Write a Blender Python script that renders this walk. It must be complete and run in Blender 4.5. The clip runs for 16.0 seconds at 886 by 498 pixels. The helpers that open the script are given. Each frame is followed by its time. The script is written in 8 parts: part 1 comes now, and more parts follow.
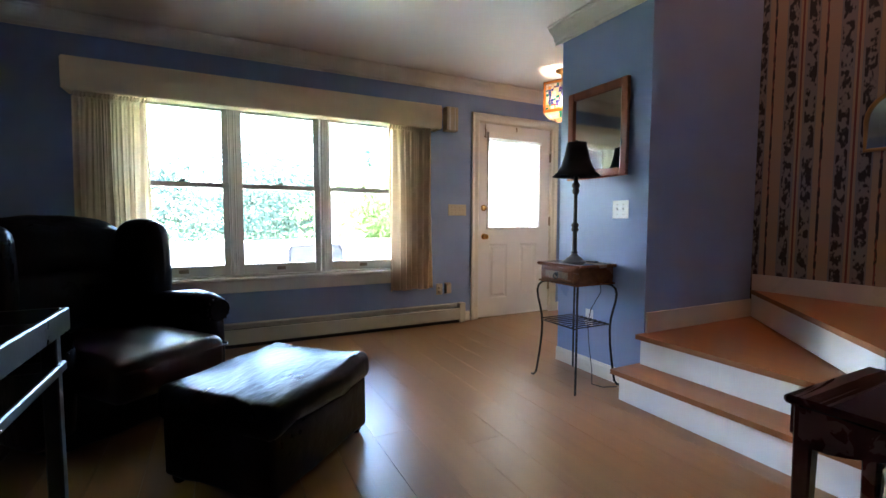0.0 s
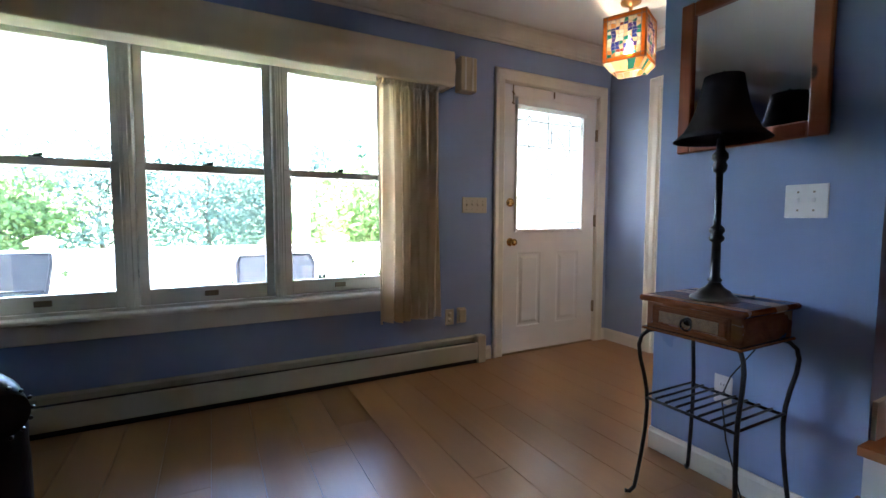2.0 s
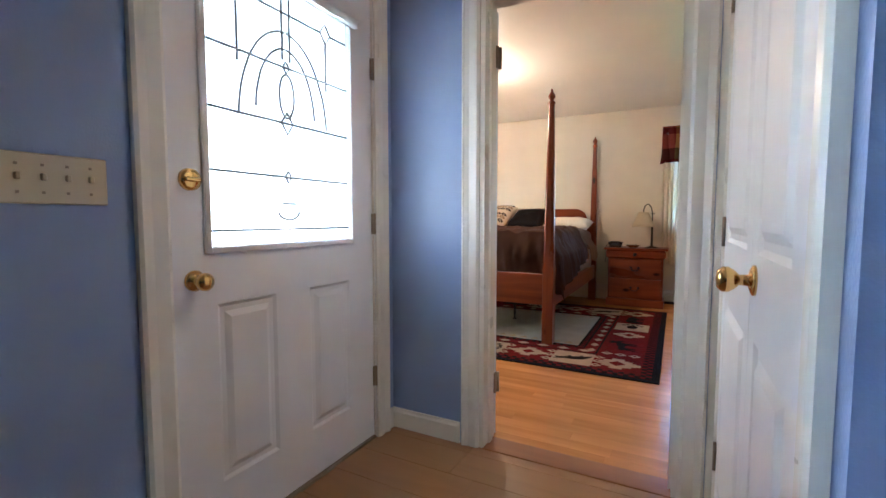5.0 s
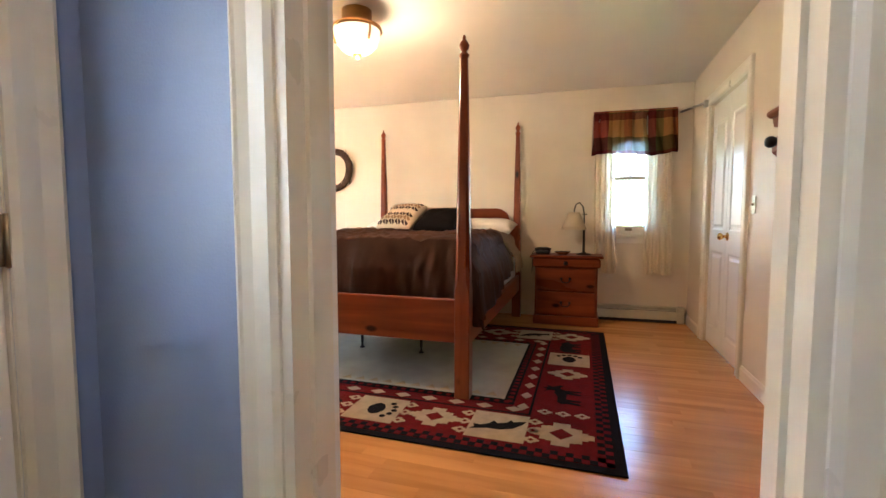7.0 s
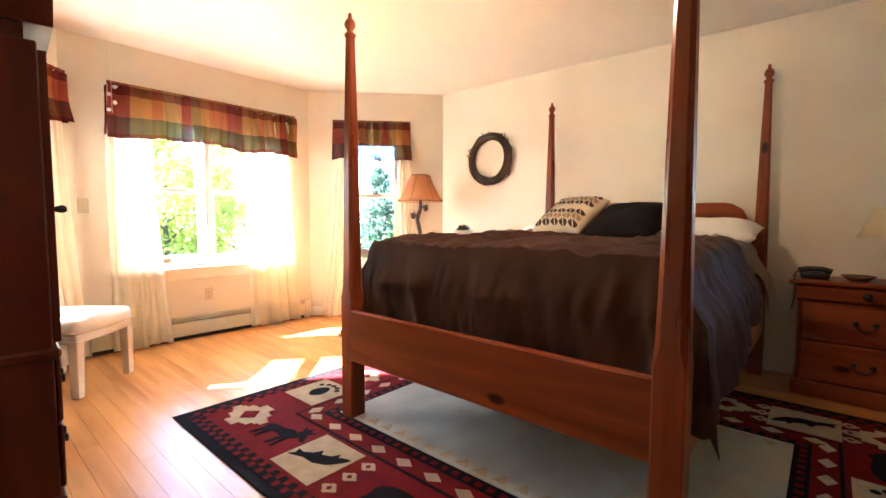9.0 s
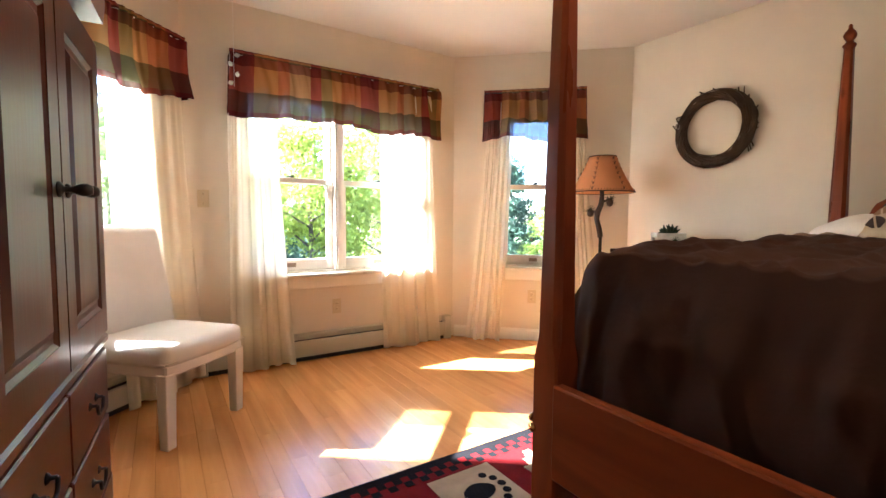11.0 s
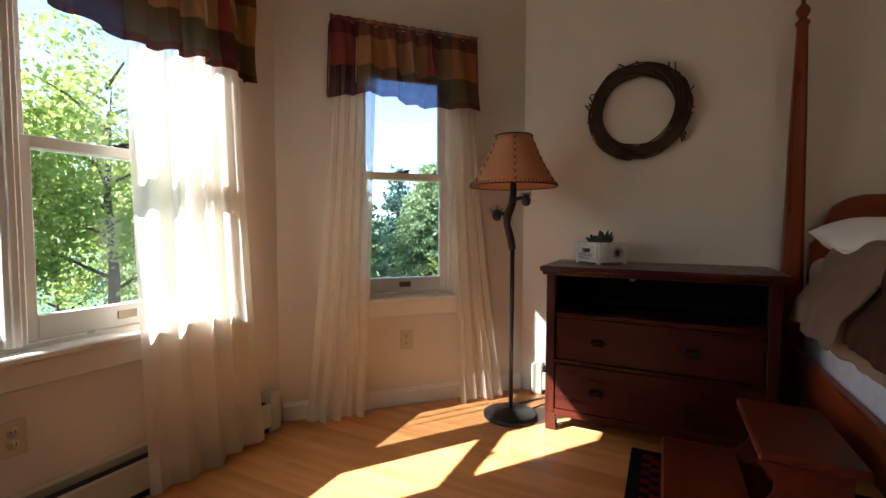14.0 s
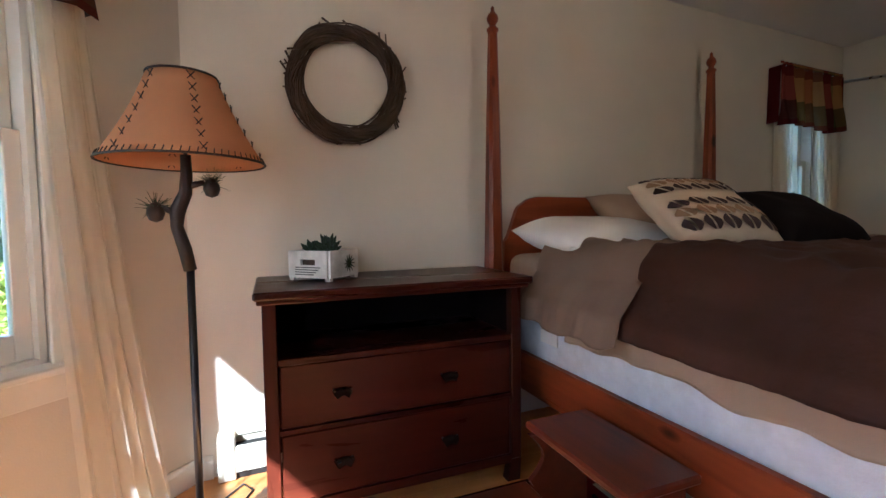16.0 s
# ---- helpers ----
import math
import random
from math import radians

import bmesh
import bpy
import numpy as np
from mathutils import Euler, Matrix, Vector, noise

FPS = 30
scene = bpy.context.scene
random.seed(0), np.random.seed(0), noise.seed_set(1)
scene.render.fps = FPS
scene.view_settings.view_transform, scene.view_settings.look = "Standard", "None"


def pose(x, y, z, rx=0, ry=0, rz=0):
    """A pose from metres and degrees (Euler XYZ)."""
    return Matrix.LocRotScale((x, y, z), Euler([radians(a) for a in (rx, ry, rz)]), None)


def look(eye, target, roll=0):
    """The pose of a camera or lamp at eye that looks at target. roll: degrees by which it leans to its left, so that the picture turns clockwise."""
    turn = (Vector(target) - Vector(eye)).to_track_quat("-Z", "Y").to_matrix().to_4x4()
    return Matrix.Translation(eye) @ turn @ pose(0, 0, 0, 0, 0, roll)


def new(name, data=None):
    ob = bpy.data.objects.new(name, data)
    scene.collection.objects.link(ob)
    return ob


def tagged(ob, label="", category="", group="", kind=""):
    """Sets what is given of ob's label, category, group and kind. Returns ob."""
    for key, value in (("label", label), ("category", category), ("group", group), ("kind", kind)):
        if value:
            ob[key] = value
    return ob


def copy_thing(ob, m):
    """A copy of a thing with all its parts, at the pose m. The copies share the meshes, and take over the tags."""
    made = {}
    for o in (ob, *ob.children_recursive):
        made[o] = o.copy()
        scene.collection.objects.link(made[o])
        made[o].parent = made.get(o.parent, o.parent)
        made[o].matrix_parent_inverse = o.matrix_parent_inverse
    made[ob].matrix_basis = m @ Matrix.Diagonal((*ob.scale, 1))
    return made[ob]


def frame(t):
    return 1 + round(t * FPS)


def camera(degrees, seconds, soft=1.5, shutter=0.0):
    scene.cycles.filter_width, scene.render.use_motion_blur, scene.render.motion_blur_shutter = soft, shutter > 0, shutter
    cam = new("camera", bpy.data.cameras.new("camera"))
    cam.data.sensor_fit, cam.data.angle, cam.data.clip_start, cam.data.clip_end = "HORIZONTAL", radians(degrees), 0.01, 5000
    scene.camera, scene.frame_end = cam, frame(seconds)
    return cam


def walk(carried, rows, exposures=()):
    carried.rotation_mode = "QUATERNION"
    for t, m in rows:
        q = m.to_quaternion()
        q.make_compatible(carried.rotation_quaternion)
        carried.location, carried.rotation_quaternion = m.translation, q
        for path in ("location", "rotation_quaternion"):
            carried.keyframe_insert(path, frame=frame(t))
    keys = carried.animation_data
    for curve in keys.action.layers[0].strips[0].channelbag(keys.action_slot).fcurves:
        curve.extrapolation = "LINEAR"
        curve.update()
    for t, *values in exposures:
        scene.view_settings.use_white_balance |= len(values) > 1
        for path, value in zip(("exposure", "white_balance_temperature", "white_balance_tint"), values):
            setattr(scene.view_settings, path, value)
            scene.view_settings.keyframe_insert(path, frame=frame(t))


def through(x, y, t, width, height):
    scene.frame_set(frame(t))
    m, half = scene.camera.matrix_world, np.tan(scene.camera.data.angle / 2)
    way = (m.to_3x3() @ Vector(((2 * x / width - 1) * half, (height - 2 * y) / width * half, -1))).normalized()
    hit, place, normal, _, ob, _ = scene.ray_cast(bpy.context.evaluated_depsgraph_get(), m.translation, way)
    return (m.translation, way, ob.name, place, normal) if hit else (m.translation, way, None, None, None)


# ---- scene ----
cam = camera(90.3, 16.0)
METRES, EYE, TILT, LEAN, TURN = 9.4, 1.055, 0.0, 0.0, -27.0
ROWS = [
    (0.0, 0.0, 0.0, 0.0, 0.01, -3.7, -0.17),
    (0.5, -0.0013, 0.0339, -0.0012, 0.13, -3.89, -0.15),
    (1.0, -0.0051, 0.0697, -0.001, 0.23, -3.87, -0.16),
    (1.5, -0.012, 0.1047, 0.0002, 0.12, -3.93, -0.19),
    (2.0, -0.0136, 0.1409, 0.001, -0.76, -3.94, -0.19),
    (2.5, -0.0156, 0.1776, 0.0015, -4.84, -3.79, -0.2),
    (3.0, -0.015, 0.2139, 0.0011, -9.36, -3.79, -0.15),
    (3.5, -0.0091, 0.2485, 0.0015, -14.34, -3.8, -0.0),
    (4.0, -0.0005, 0.2821, 0.0021, -21.25, -3.81, 0.01),
    (4.5, 0.0135, 0.3129, 0.0011, -28.25, -3.81, 0.01),
    (5.0, 0.0308, 0.3407, 0.0017, -35.08, -3.83, 0.01),
    (7.5, 0.1569, 0.443, 0.0037, -45.39, -3.83, 0.03),
    (8.0, 0.1817, 0.4645, 0.0038, -40.61, -3.87, -0.02),
    (8.5, 0.2036, 0.4879, 0.0026, -32.36, -3.76, -0.12),
    (9.0, 0.2216, 0.5128, 0.0026, -21.85, -3.78, -0.21),
    (9.5, 0.2303, 0.5421, 0.003, -12.67, -3.82, -0.31),
    (10.0, 0.2322, 0.5739, 0.0018, -5.65, -3.92, -0.46),
    (12.5, 0.1962, 0.7267, -0.0008, -5.74, -3.49, -0.66),
    (13.0, 0.1966, 0.755, -0.0006, -13.44, -3.41, -0.47),
    (13.5, 0.1969, 0.7789, -0.0003, -23.0, -3.15, -0.39),
    (14.0, 0.1982, 0.8015, 0.0003, -36.33, -2.98, -0.2),
    (14.5, 0.2054, 0.8256, 0.001, -49.03, -2.96, 0.04),
    (15.0, 0.2116, 0.8479, 0.0011, -61.25, -2.91, 0.25),
    (15.5, 0.2227, 0.8691, 0.0014, -73.64, -2.86, 0.44),
    (16.0, 0.2408, 0.8829, 0.0012, -84.47, -3.08, 0.66),
]
EXPOSURES = [(0.0, 6.48, 5550, 10), (1.0, 6.18, 5450, 10), (2.0, 5.97, 5400, 10), (4.0, 5.88, 5200, 10), (4.5, 6.03, 5050, 10), (5.0, 6.2, 4900, 10), (7.5, 6.2, 5700, 10), (8.5, 6.15, 5500, 10), (9.5, 5.75, 5400, 10), (10.2, 5.4, 5300, 10), (12.4, 3.8, 5400, 10), (14.0, 3.05, 5200, 10), (15.0, 3.1, 5200, 10), (16.0, 4.0, 4700, 10)]
walk(cam, [(t, pose(0, 0, EYE, TILT, LEAN, TURN) @ pose(METRES * x, METRES * y, METRES * z, 90 + pitch, roll, yaw)) for t, x, y, z, yaw, pitch, roll in ROWS], EXPOSURES)

# ---- world and light ----
SUN_ELEV, SUN_AZ = 34.3, -53.2      # azimuth: degrees to the right of +y
world = bpy.data.worlds.new("world")
scene.world = world
world.use_nodes = True
wn = world.node_tree.nodes
sky = wn.new("ShaderNodeTexSky")
sky.sky_type, sky.sun_disc = "NISHITA", False
sky.sun_elevation, sky.sun_rotation = radians(SUN_ELEV), radians(SUN_AZ)
world.node_tree.links.new(sky.outputs[0], wn["Background"].inputs[0])
wn["Background"].inputs[1].default_value = 0.072
sun = new("sun", bpy.data.lights.new("sun", "SUN"))
sun.data.energy, sun.data.angle, sun.data.color = 5.0, radians(0.5), (1.0, 0.93, 0.82)
az, el = radians(SUN_AZ), radians(SUN_ELEV)
sun.matrix_world = look((math.sin(az) * math.cos(el) * 20, math.cos(az) * math.cos(el) * 20, math.sin(el) * 20), (0, 0, 0))


# ---- mesh helpers ----
def box(bm, x0, y0, z0, x1, y1, z1, bevel=0.0, m=None, seg=1):
    """A box between two corners, its edges bevelled."""
    r = bmesh.ops.create_cube(bm, size=1.0)
    vs = r["verts"]
    bmesh.ops.scale(bm, verts=vs, vec=(abs(x1 - x0), abs(y1 - y0), abs(z1 - z0)))
    bmesh.ops.translate(bm, verts=vs, vec=((x0 + x1) / 2, (y0 + y1) / 2, (z0 + z1) / 2))
    if bevel > 0:
        es = list({e for v in vs for e in v.link_edges})
        b = bmesh.ops.bevel(bm, geom=es, offset=bevel, segments=seg, affect="EDGES", profile=0.5)
        vs = list({v for f in b["faces"] for v in f.verts} | {v for v in vs if v.is_valid})
    if m is not None:
        bmesh.ops.transform(bm, matrix=m, verts=vs)
    return vs


def lathe(bm, profile, m=None, n=20):
    """A turned body from (radius, height) pairs."""
    rings = []
    for r, z in profile:
        rings.append([bm.verts.new((max(r, 1e-4) * math.cos(2 * math.pi * i / n), max(r, 1e-4) * math.sin(2 * math.pi * i / n), z)) for i in range(n)])
    for a, b in zip(rings, rings[1:]):
        for i in range(n):
            f = bm.faces.new((a[i], a[(i + 1) % n], b[(i + 1) % n], b[i]))
            f.smooth = True
    bm.faces.new(rings[0][::-1])
    bm.faces.new(rings[-1])
    vs = [v for r in rings for v in r]
    if m is not None:
        bmesh.ops.transform(bm, matrix=m, verts=vs)
    return vs


def tube(bm, pts, radius, n=8, m=None):
    """A round bar along a line of points; radius may be one number or one a point."""
    pts = [Vector(p) for p in pts]
    rs = radius if isinstance(radius, (list, tuple)) else [radius] * len(pts)
    rings, up = [], None
    for i, p in enumerate(pts):
        d = (pts[min(i + 1, len(pts) - 1)] - pts[max(i - 1, 0)]).normalized()
        if up is None:
            up = d.orthogonal().normalized()
        up = (up - d * up.dot(d)).normalized()
        side = d.cross(up)
        rings.append([bm.verts.new(p + rs[i] * (math.cos(2 * math.pi * k / n) * up + math.sin(2 * math.pi * k / n) * side)) for k in range(n)])
    for a, b in zip(rings, rings[1:]):
        for k in range(n):
            f = bm.faces.new((a[k], a[(k + 1) % n], b[(k + 1) % n], b[k]))
            f.smooth = True
    bm.faces.new(rings[0][::-1])
    bm.faces.new(rings[-1])
    vs = [v for r in rings for v in r]
    if m is not None:
        bmesh.ops.transform(bm, matrix=m, verts=vs)
    return vs


def prism(bm, outline, d0, d1, m=None):
    """A flat outline of (x, z) pairs, thick from y = d0 to d1."""
    a = [bm.verts.new((x, d0, z)) for x, z in outline]
    b = [bm.verts.new((x, d1, z)) for x, z in outline]
    k = len(a)
    bm.faces.new(a)
    bm.faces.new(b[::-1])
    for i in range(k):
        bm.faces.new((a[i], b[i], b[(i + 1) % k], a[(i + 1) % k]))
    if m is not None:
        bmesh.ops.transform(bm, matrix=m, verts=a + b)
    return a + b


def sheet(bm, fn, nu, nv, thick=0.0):
    """A surface fn(u, v) over the unit square."""
    g = [[bm.verts.new(fn(i / nu, j / nv)) for j in range(nv + 1)] for i in range(nu + 1)]
    for i in range(nu):
        for j in range(nv):
            f = bm.faces.new((g[i][j], g[i + 1][j], g[i + 1][j + 1], g[i][j + 1]))
            f.smooth = True
    return g


def smooth(bm):
    for f in bm.faces:
        f.smooth = True
    return bm


def mesh_of(name, bm, material):
    bmesh.ops.recalc_face_normals(bm, faces=bm.faces)
    me = bpy.data.meshes.new(name)
    bm.to_mesh(me)
    bm.free()
    me.materials.append(material)
    return me


def thing(name, label, category, m=None, group=""):
    ob = new(name)
    ob.empty_display_size = 0.1
    if m is not None:
        ob.matrix_basis = m
    return tagged(ob, label, category, group)


def part(name, bm, material, parent, label=""):
    ob = new(name, mesh_of(name, bm, material))
    ob.parent = parent
    return tagged(ob, label)


def single(name, bm, material, label, category, m=None, group=""):
    ob = new(name, mesh_of(name, bm, material))
    if m is not None:
        ob.matrix_basis = m
    return tagged(ob, label, category, group)


def struct(name, bm, material, label="", m=None):
    ob = new(name, mesh_of(name, bm, material))
    if m is not None:
        ob.matrix_basis = m
    return tagged(ob, label, "", "", "structure")


def B(*boxes, bevel=0.0):
    bm = bmesh.new()
    for b in boxes:
        box(bm, *b, bevel=bevel)
    return bm


# ---- materials ----
def mat(name, colour, rough=0.5, metal=0.0, vary=0.06, scale=8.0, bump=0.1, bscale=60.0, stretch=(1, 1, 1), colour2=None, **extra):
    """A plain surface with slow and fine variation of colour, gloss and relief."""
    m = bpy.data.materials.new(name)
    m.use_nodes = True
    nt = m.node_tree
    p = nt.nodes["Principled BSDF"]
    tc = nt.nodes.new("ShaderNodeTexCoord")
    mp = nt.nodes.new("ShaderNodeMapping")
    mp.inputs["Scale"].default_value = stretch
    nt.links.new(tc.outputs["Object"], mp.inputs[0])
    n1 = nt.nodes.new("ShaderNodeTexNoise")
    n1.inputs["Scale"].default_value, n1.inputs["Detail"].default_value = scale, 5
    n2 = nt.nodes.new("ShaderNodeTexNoise")
    n2.inputs["Scale"].default_value, n2.inputs["Detail"].default_value = bscale, 3
    for n in (n1, n2):
        nt.links.new(mp.outputs[0], n.inputs["Vector"])
    ramp = nt.nodes.new("ShaderNodeValToRGB")
    c = Vector(colour)
    c2 = Vector(colour2) if colour2 else c * (1 + vary)
    c1 = c if colour2 else c * (1 - vary)
    ramp.color_ramp.elements[0].position, ramp.color_ramp.elements[1].position = 0.3, 0.7
    ramp.color_ramp.elements[0].color, ramp.color_ramp.elements[1].color = (*c1, 1), (*c2, 1)
    nt.links.new(n1.outputs[0], ramp.inputs[0])
    nt.links.new(ramp.outputs[0], p.inputs["Base Color"])
    rr = nt.nodes.new("ShaderNodeMapRange")
    rr.inputs[3].default_value, rr.inputs[4].default_value = max(rough - 0.08, 0.02), min(rough + 0.08, 1)
    nt.links.new(n1.outputs[0], rr.inputs[0])
    nt.links.new(rr.outputs[0], p.inputs["Roughness"])
    p.inputs["Metallic"].default_value = metal
    if bump:
        b = nt.nodes.new("ShaderNodeBump")
        b.inputs["Strength"].default_value, b.inputs["Distance"].default_value = bump, 0.004
        nt.links.new(n2.outputs[0], b.inputs["Height"])
        nt.links.new(b.outputs[0], p.inputs["Normal"])
    for k, v in extra.items():
        p.inputs[k.replace("_", " ")].default_value = v
    return m


def nodes_of(name):
    m = bpy.data.materials.new(name)
    m.use_nodes = True
    nt = m.node_tree
    return m, nt, nt.nodes["Principled BSDF"]


def wood(name, light, dark, rough=0.3, axis="y", knots=0.0, tones=0.0, grain=14.0, coat=0.0, world=False, spec=0.5, distort=1.2):
    """Wood with long grain, slow tone changes, knots, and a tone of its own for each piece."""
    m, nt, p = nodes_of(name)
    N, L = nt.nodes.new, nt.links.new
    if world:
        co = N("ShaderNodeNewGeometry").outputs["Position"]
    else:
        co = N("ShaderNodeTexCoord").outputs["Object"]
    info = N("ShaderNodeObjectInfo")
    add = N("ShaderNodeVectorMath")
    add.operation = "MULTIPLY_ADD"
    comb = N("ShaderNodeCombineXYZ")
    for k in range(3):
        L(info.outputs["Random"], comb.inputs[k])
    add.inputs[1].default_value = (37, 53, 71)
    L(comb.outputs[0], add.inputs[0])
    L(co, add.inputs[2])
    mp = N("ShaderNodeMapping")
    st = {"x": (0.09, 1, 1), "y": (1, 0.09, 1), "z": (1, 1, 0.09)}[axis]
    mp.inputs["Scale"].default_value = st
    L(add.outputs[0], mp.inputs[0])
    n1 = N("ShaderNodeTexNoise")
    n1.inputs["Scale"].default_value, n1.inputs["Detail"].default_value, n1.inputs["Distortion"].default_value = grain, 8, distort
    n2 = N("ShaderNodeTexNoise")
    n2.inputs["Scale"].default_value, n2.inputs["Detail"].default_value = grain * 9, 3
    L(mp.outputs[0], n1.inputs["Vector"])
    L(mp.outputs[0], n2.inputs["Vector"])
    ramp = N("ShaderNodeValToRGB")
    ramp.color_ramp.elements[0].position, ramp.color_ramp.elements[1].position = 0.3, 0.68
    ramp.color_ramp.elements[0].color, ramp.color_ramp.elements[1].color = (*dark, 1), (*light, 1)
    L(n1.outputs[0], ramp.inputs[0])
    out = ramp.outputs[0]
    if tones:
        hsv = N("ShaderNodeHueSaturation")
        mr = N("ShaderNodeMapRange")
        mr.inputs[3].default_value, mr.inputs[4].default_value = 1 - tones, 1 + tones
        L(info.outputs["Random"], mr.inputs[0])
        L(mr.outputs[0], hsv.inputs["Value"])
        L(out, hsv.inputs["Color"])
        out = hsv.outputs[0]
    if knots:
        vo = N("ShaderNodeTexVoronoi")
        vo.inputs["Scale"].default_value = 5.0
        mk = N("ShaderNodeMapping")
        mk.inputs["Scale"].default_value = tuple(0.5 if s < 1 else 1.0 for s in st)
        L(add.outputs[0], mk.inputs[0])
        L(mk.outputs[0], vo.inputs["Vector"])
        kr = N("ShaderNodeValToRGB")
        kr.color_ramp.elements[0].position, kr.color_ramp.elements[1].position = knots * 0.5, knots
        kr.color_ramp.elements[0].color, kr.color_ramp.elements[1].color = (0.12, 0.08, 0.06, 1), (1, 1, 1, 1)
        L(vo.outputs["Distance"], kr.inputs[0])
        mx = N("ShaderNodeMixRGB")
        mx.blend_type = "MULTIPLY"
        mx.inputs[0].default_value = 1.0
        L(out, mx.inputs[1])
        L(kr.outputs[0], mx.inputs[2])
        out = mx.outputs[0]
    L(out, p.inputs["Base Color"])
    rr = N("ShaderNodeMapRange")
    rr.inputs[3].default_value, rr.inputs[4].default_value = max(rough - 0.06, 0.03), rough + 0.1
    L(n1.outputs[0], rr.inputs[0])
    L(rr.outputs[0], p.inputs["Roughness"])
    p.inputs["Coat Weight"].default_value = coat
    p.inputs["Specular IOR Level"].default_value = spec
    p.inputs["Coat Roughness"].default_value = 0.12
    b = N("ShaderNodeBump")
    b.inputs["Strength"].default_value, b.inputs["Distance"].default_value = 0.12, 0.002
    L(n2.outputs[0], b.inputs["Height"])
    L(b.outputs[0], p.inputs["Normal"])
    return m


def glass(name, tint=(1, 1, 1)):
    m, nt, p = nodes_of(name)
    N, L = nt.nodes.new, nt.links.new
    tr, gl, mix, fr = N("ShaderNodeBsdfTransparent"), N("ShaderNodeBsdfGlossy"), N("ShaderNodeMixShader"), N("ShaderNodeFresnel")
    tr.inputs[0].default_value = (*tint, 1)
    gl.inputs["Roughness"].default_value = 0.02
    fr.inputs[0].default_value = 1.45
    L(fr.outputs[0], mix.inputs[0])
    L(tr.outputs[0], mix.inputs[1])
    L(gl.outputs[0], mix.inputs[2])
    L(mix.outputs[0], nt.nodes["Material Output"].inputs[0])
    return m


def cloth(name, colour, through=0.4, clear=0.0, weave=700.0, vary=0.08, plaid=None, tint=None):
    """Woven cloth that lets light through; clear is the open part of a sheer weave."""
    m, nt, p = nodes_of(name)
    N, L = nt.nodes.new, nt.links.new
    tc = N("ShaderNodeTexCoord")
    if plaid:
        sep = N("ShaderNodeSeparateXYZ")
        L(tc.outputs["UV"], sep.inputs[0])

        def bands(sock, n, cols):
            mul = N("ShaderNodeMath")
            mul.operation = "MULTIPLY"
            mul.inputs[1].default_value = n
            L(sock, mul.inputs[0])
            fr = N("ShaderNodeMath")
            fr.operation = "FRACT"
            L(mul.outputs[0], fr.inputs[0])
            r = N("ShaderNodeValToRGB")
            r.color_ramp.interpolation = "CONSTANT"
            els = r.color_ramp.elements
            els[0].color, els[1].color, els[1].position = (*cols[0], 1), (*cols[1], 1), 1 / len(cols)
            for i in range(2, len(cols)):
                e = els.new(i / len(cols))
                e.color = (*cols[i], 1)
            L(fr.outputs[0], r.inputs[0])
            return r.outputs[0]
        a = bands(sep.outputs[0], plaid[0], plaid[1])
        b = bands(sep.outputs[1], plaid[2], plaid[3])
        mx = N("ShaderNodeMixRGB")
        mx.blend_type = "MULTIPLY"
        mx.inputs[0].default_value = 1.0
        L(a, mx.inputs[1])
        L(b, mx.inputs[2])
        root = N("ShaderNodeGamma")
        root.inputs[1].default_value = 0.5
        L(mx.outputs[0], root.inputs[0])
        col = root.outputs[0]
    else:
        n1 = N("ShaderNodeTexNoise")
        n1.inputs["Scale"].default_value = 6.0
        L(tc.outputs["Object"], n1.inputs["Vector"])
        r = N("ShaderNodeValToRGB")
        c = Vector(colour)
        r.color_ramp.elements[0].color, r.color_ramp.elements[1].color = (*(c * (1 - vary)), 1), (*(c * (1 + vary)), 1)
        L(n1.outputs[0], r.inputs[0])
        col = r.outputs[0]
    wv = N("ShaderNodeTexNoise")
    wv.inputs["Scale"].default_value = weave
    L(tc.outputs["Object"], wv.inputs["Vector"])
    bp = N("ShaderNodeBump")
    bp.inputs["Strength"].default_value, bp.inputs["Distance"].default_value = 0.25, 0.001
    L(wv.outputs[0], bp.inputs["Height"])
    d, t, mix = N("ShaderNodeBsdfDiffuse"), N("ShaderNodeBsdfTranslucent"), N("ShaderNodeMixShader")
    L(bp.outputs[0], d.inputs["Normal"])
    L(col, d.inputs[0])
    L(col, t.inputs[0])
    mix.inputs[0].default_value = through
    L(d.outputs[0], mix.inputs[1])
    L(t.outputs[0], mix.inputs[2])
    last = mix
    if clear:
        tp, m2 = N("ShaderNodeBsdfTransparent"), N("ShaderNodeMixShader")
        m2.inputs[0].default_value = clear
        if tint:
            tp.inputs[0].default_value = (*tint, 1)
        L(mix.outputs[0], m2.inputs[1])
        L(tp.outputs[0], m2.inputs[2])
        last = m2
    L(last.outputs[0], nt.nodes["Material Output"].inputs[0])
    return m


def glow(name, colour, strength):
    m, nt, p = nodes_of(name)
    p.inputs["Base Color"].default_value = (*colour, 1)
    p.inputs["Emission Color"].default_value = (*colour, 1)
    p.inputs["Emission Strength"].default_value = strength
    return m


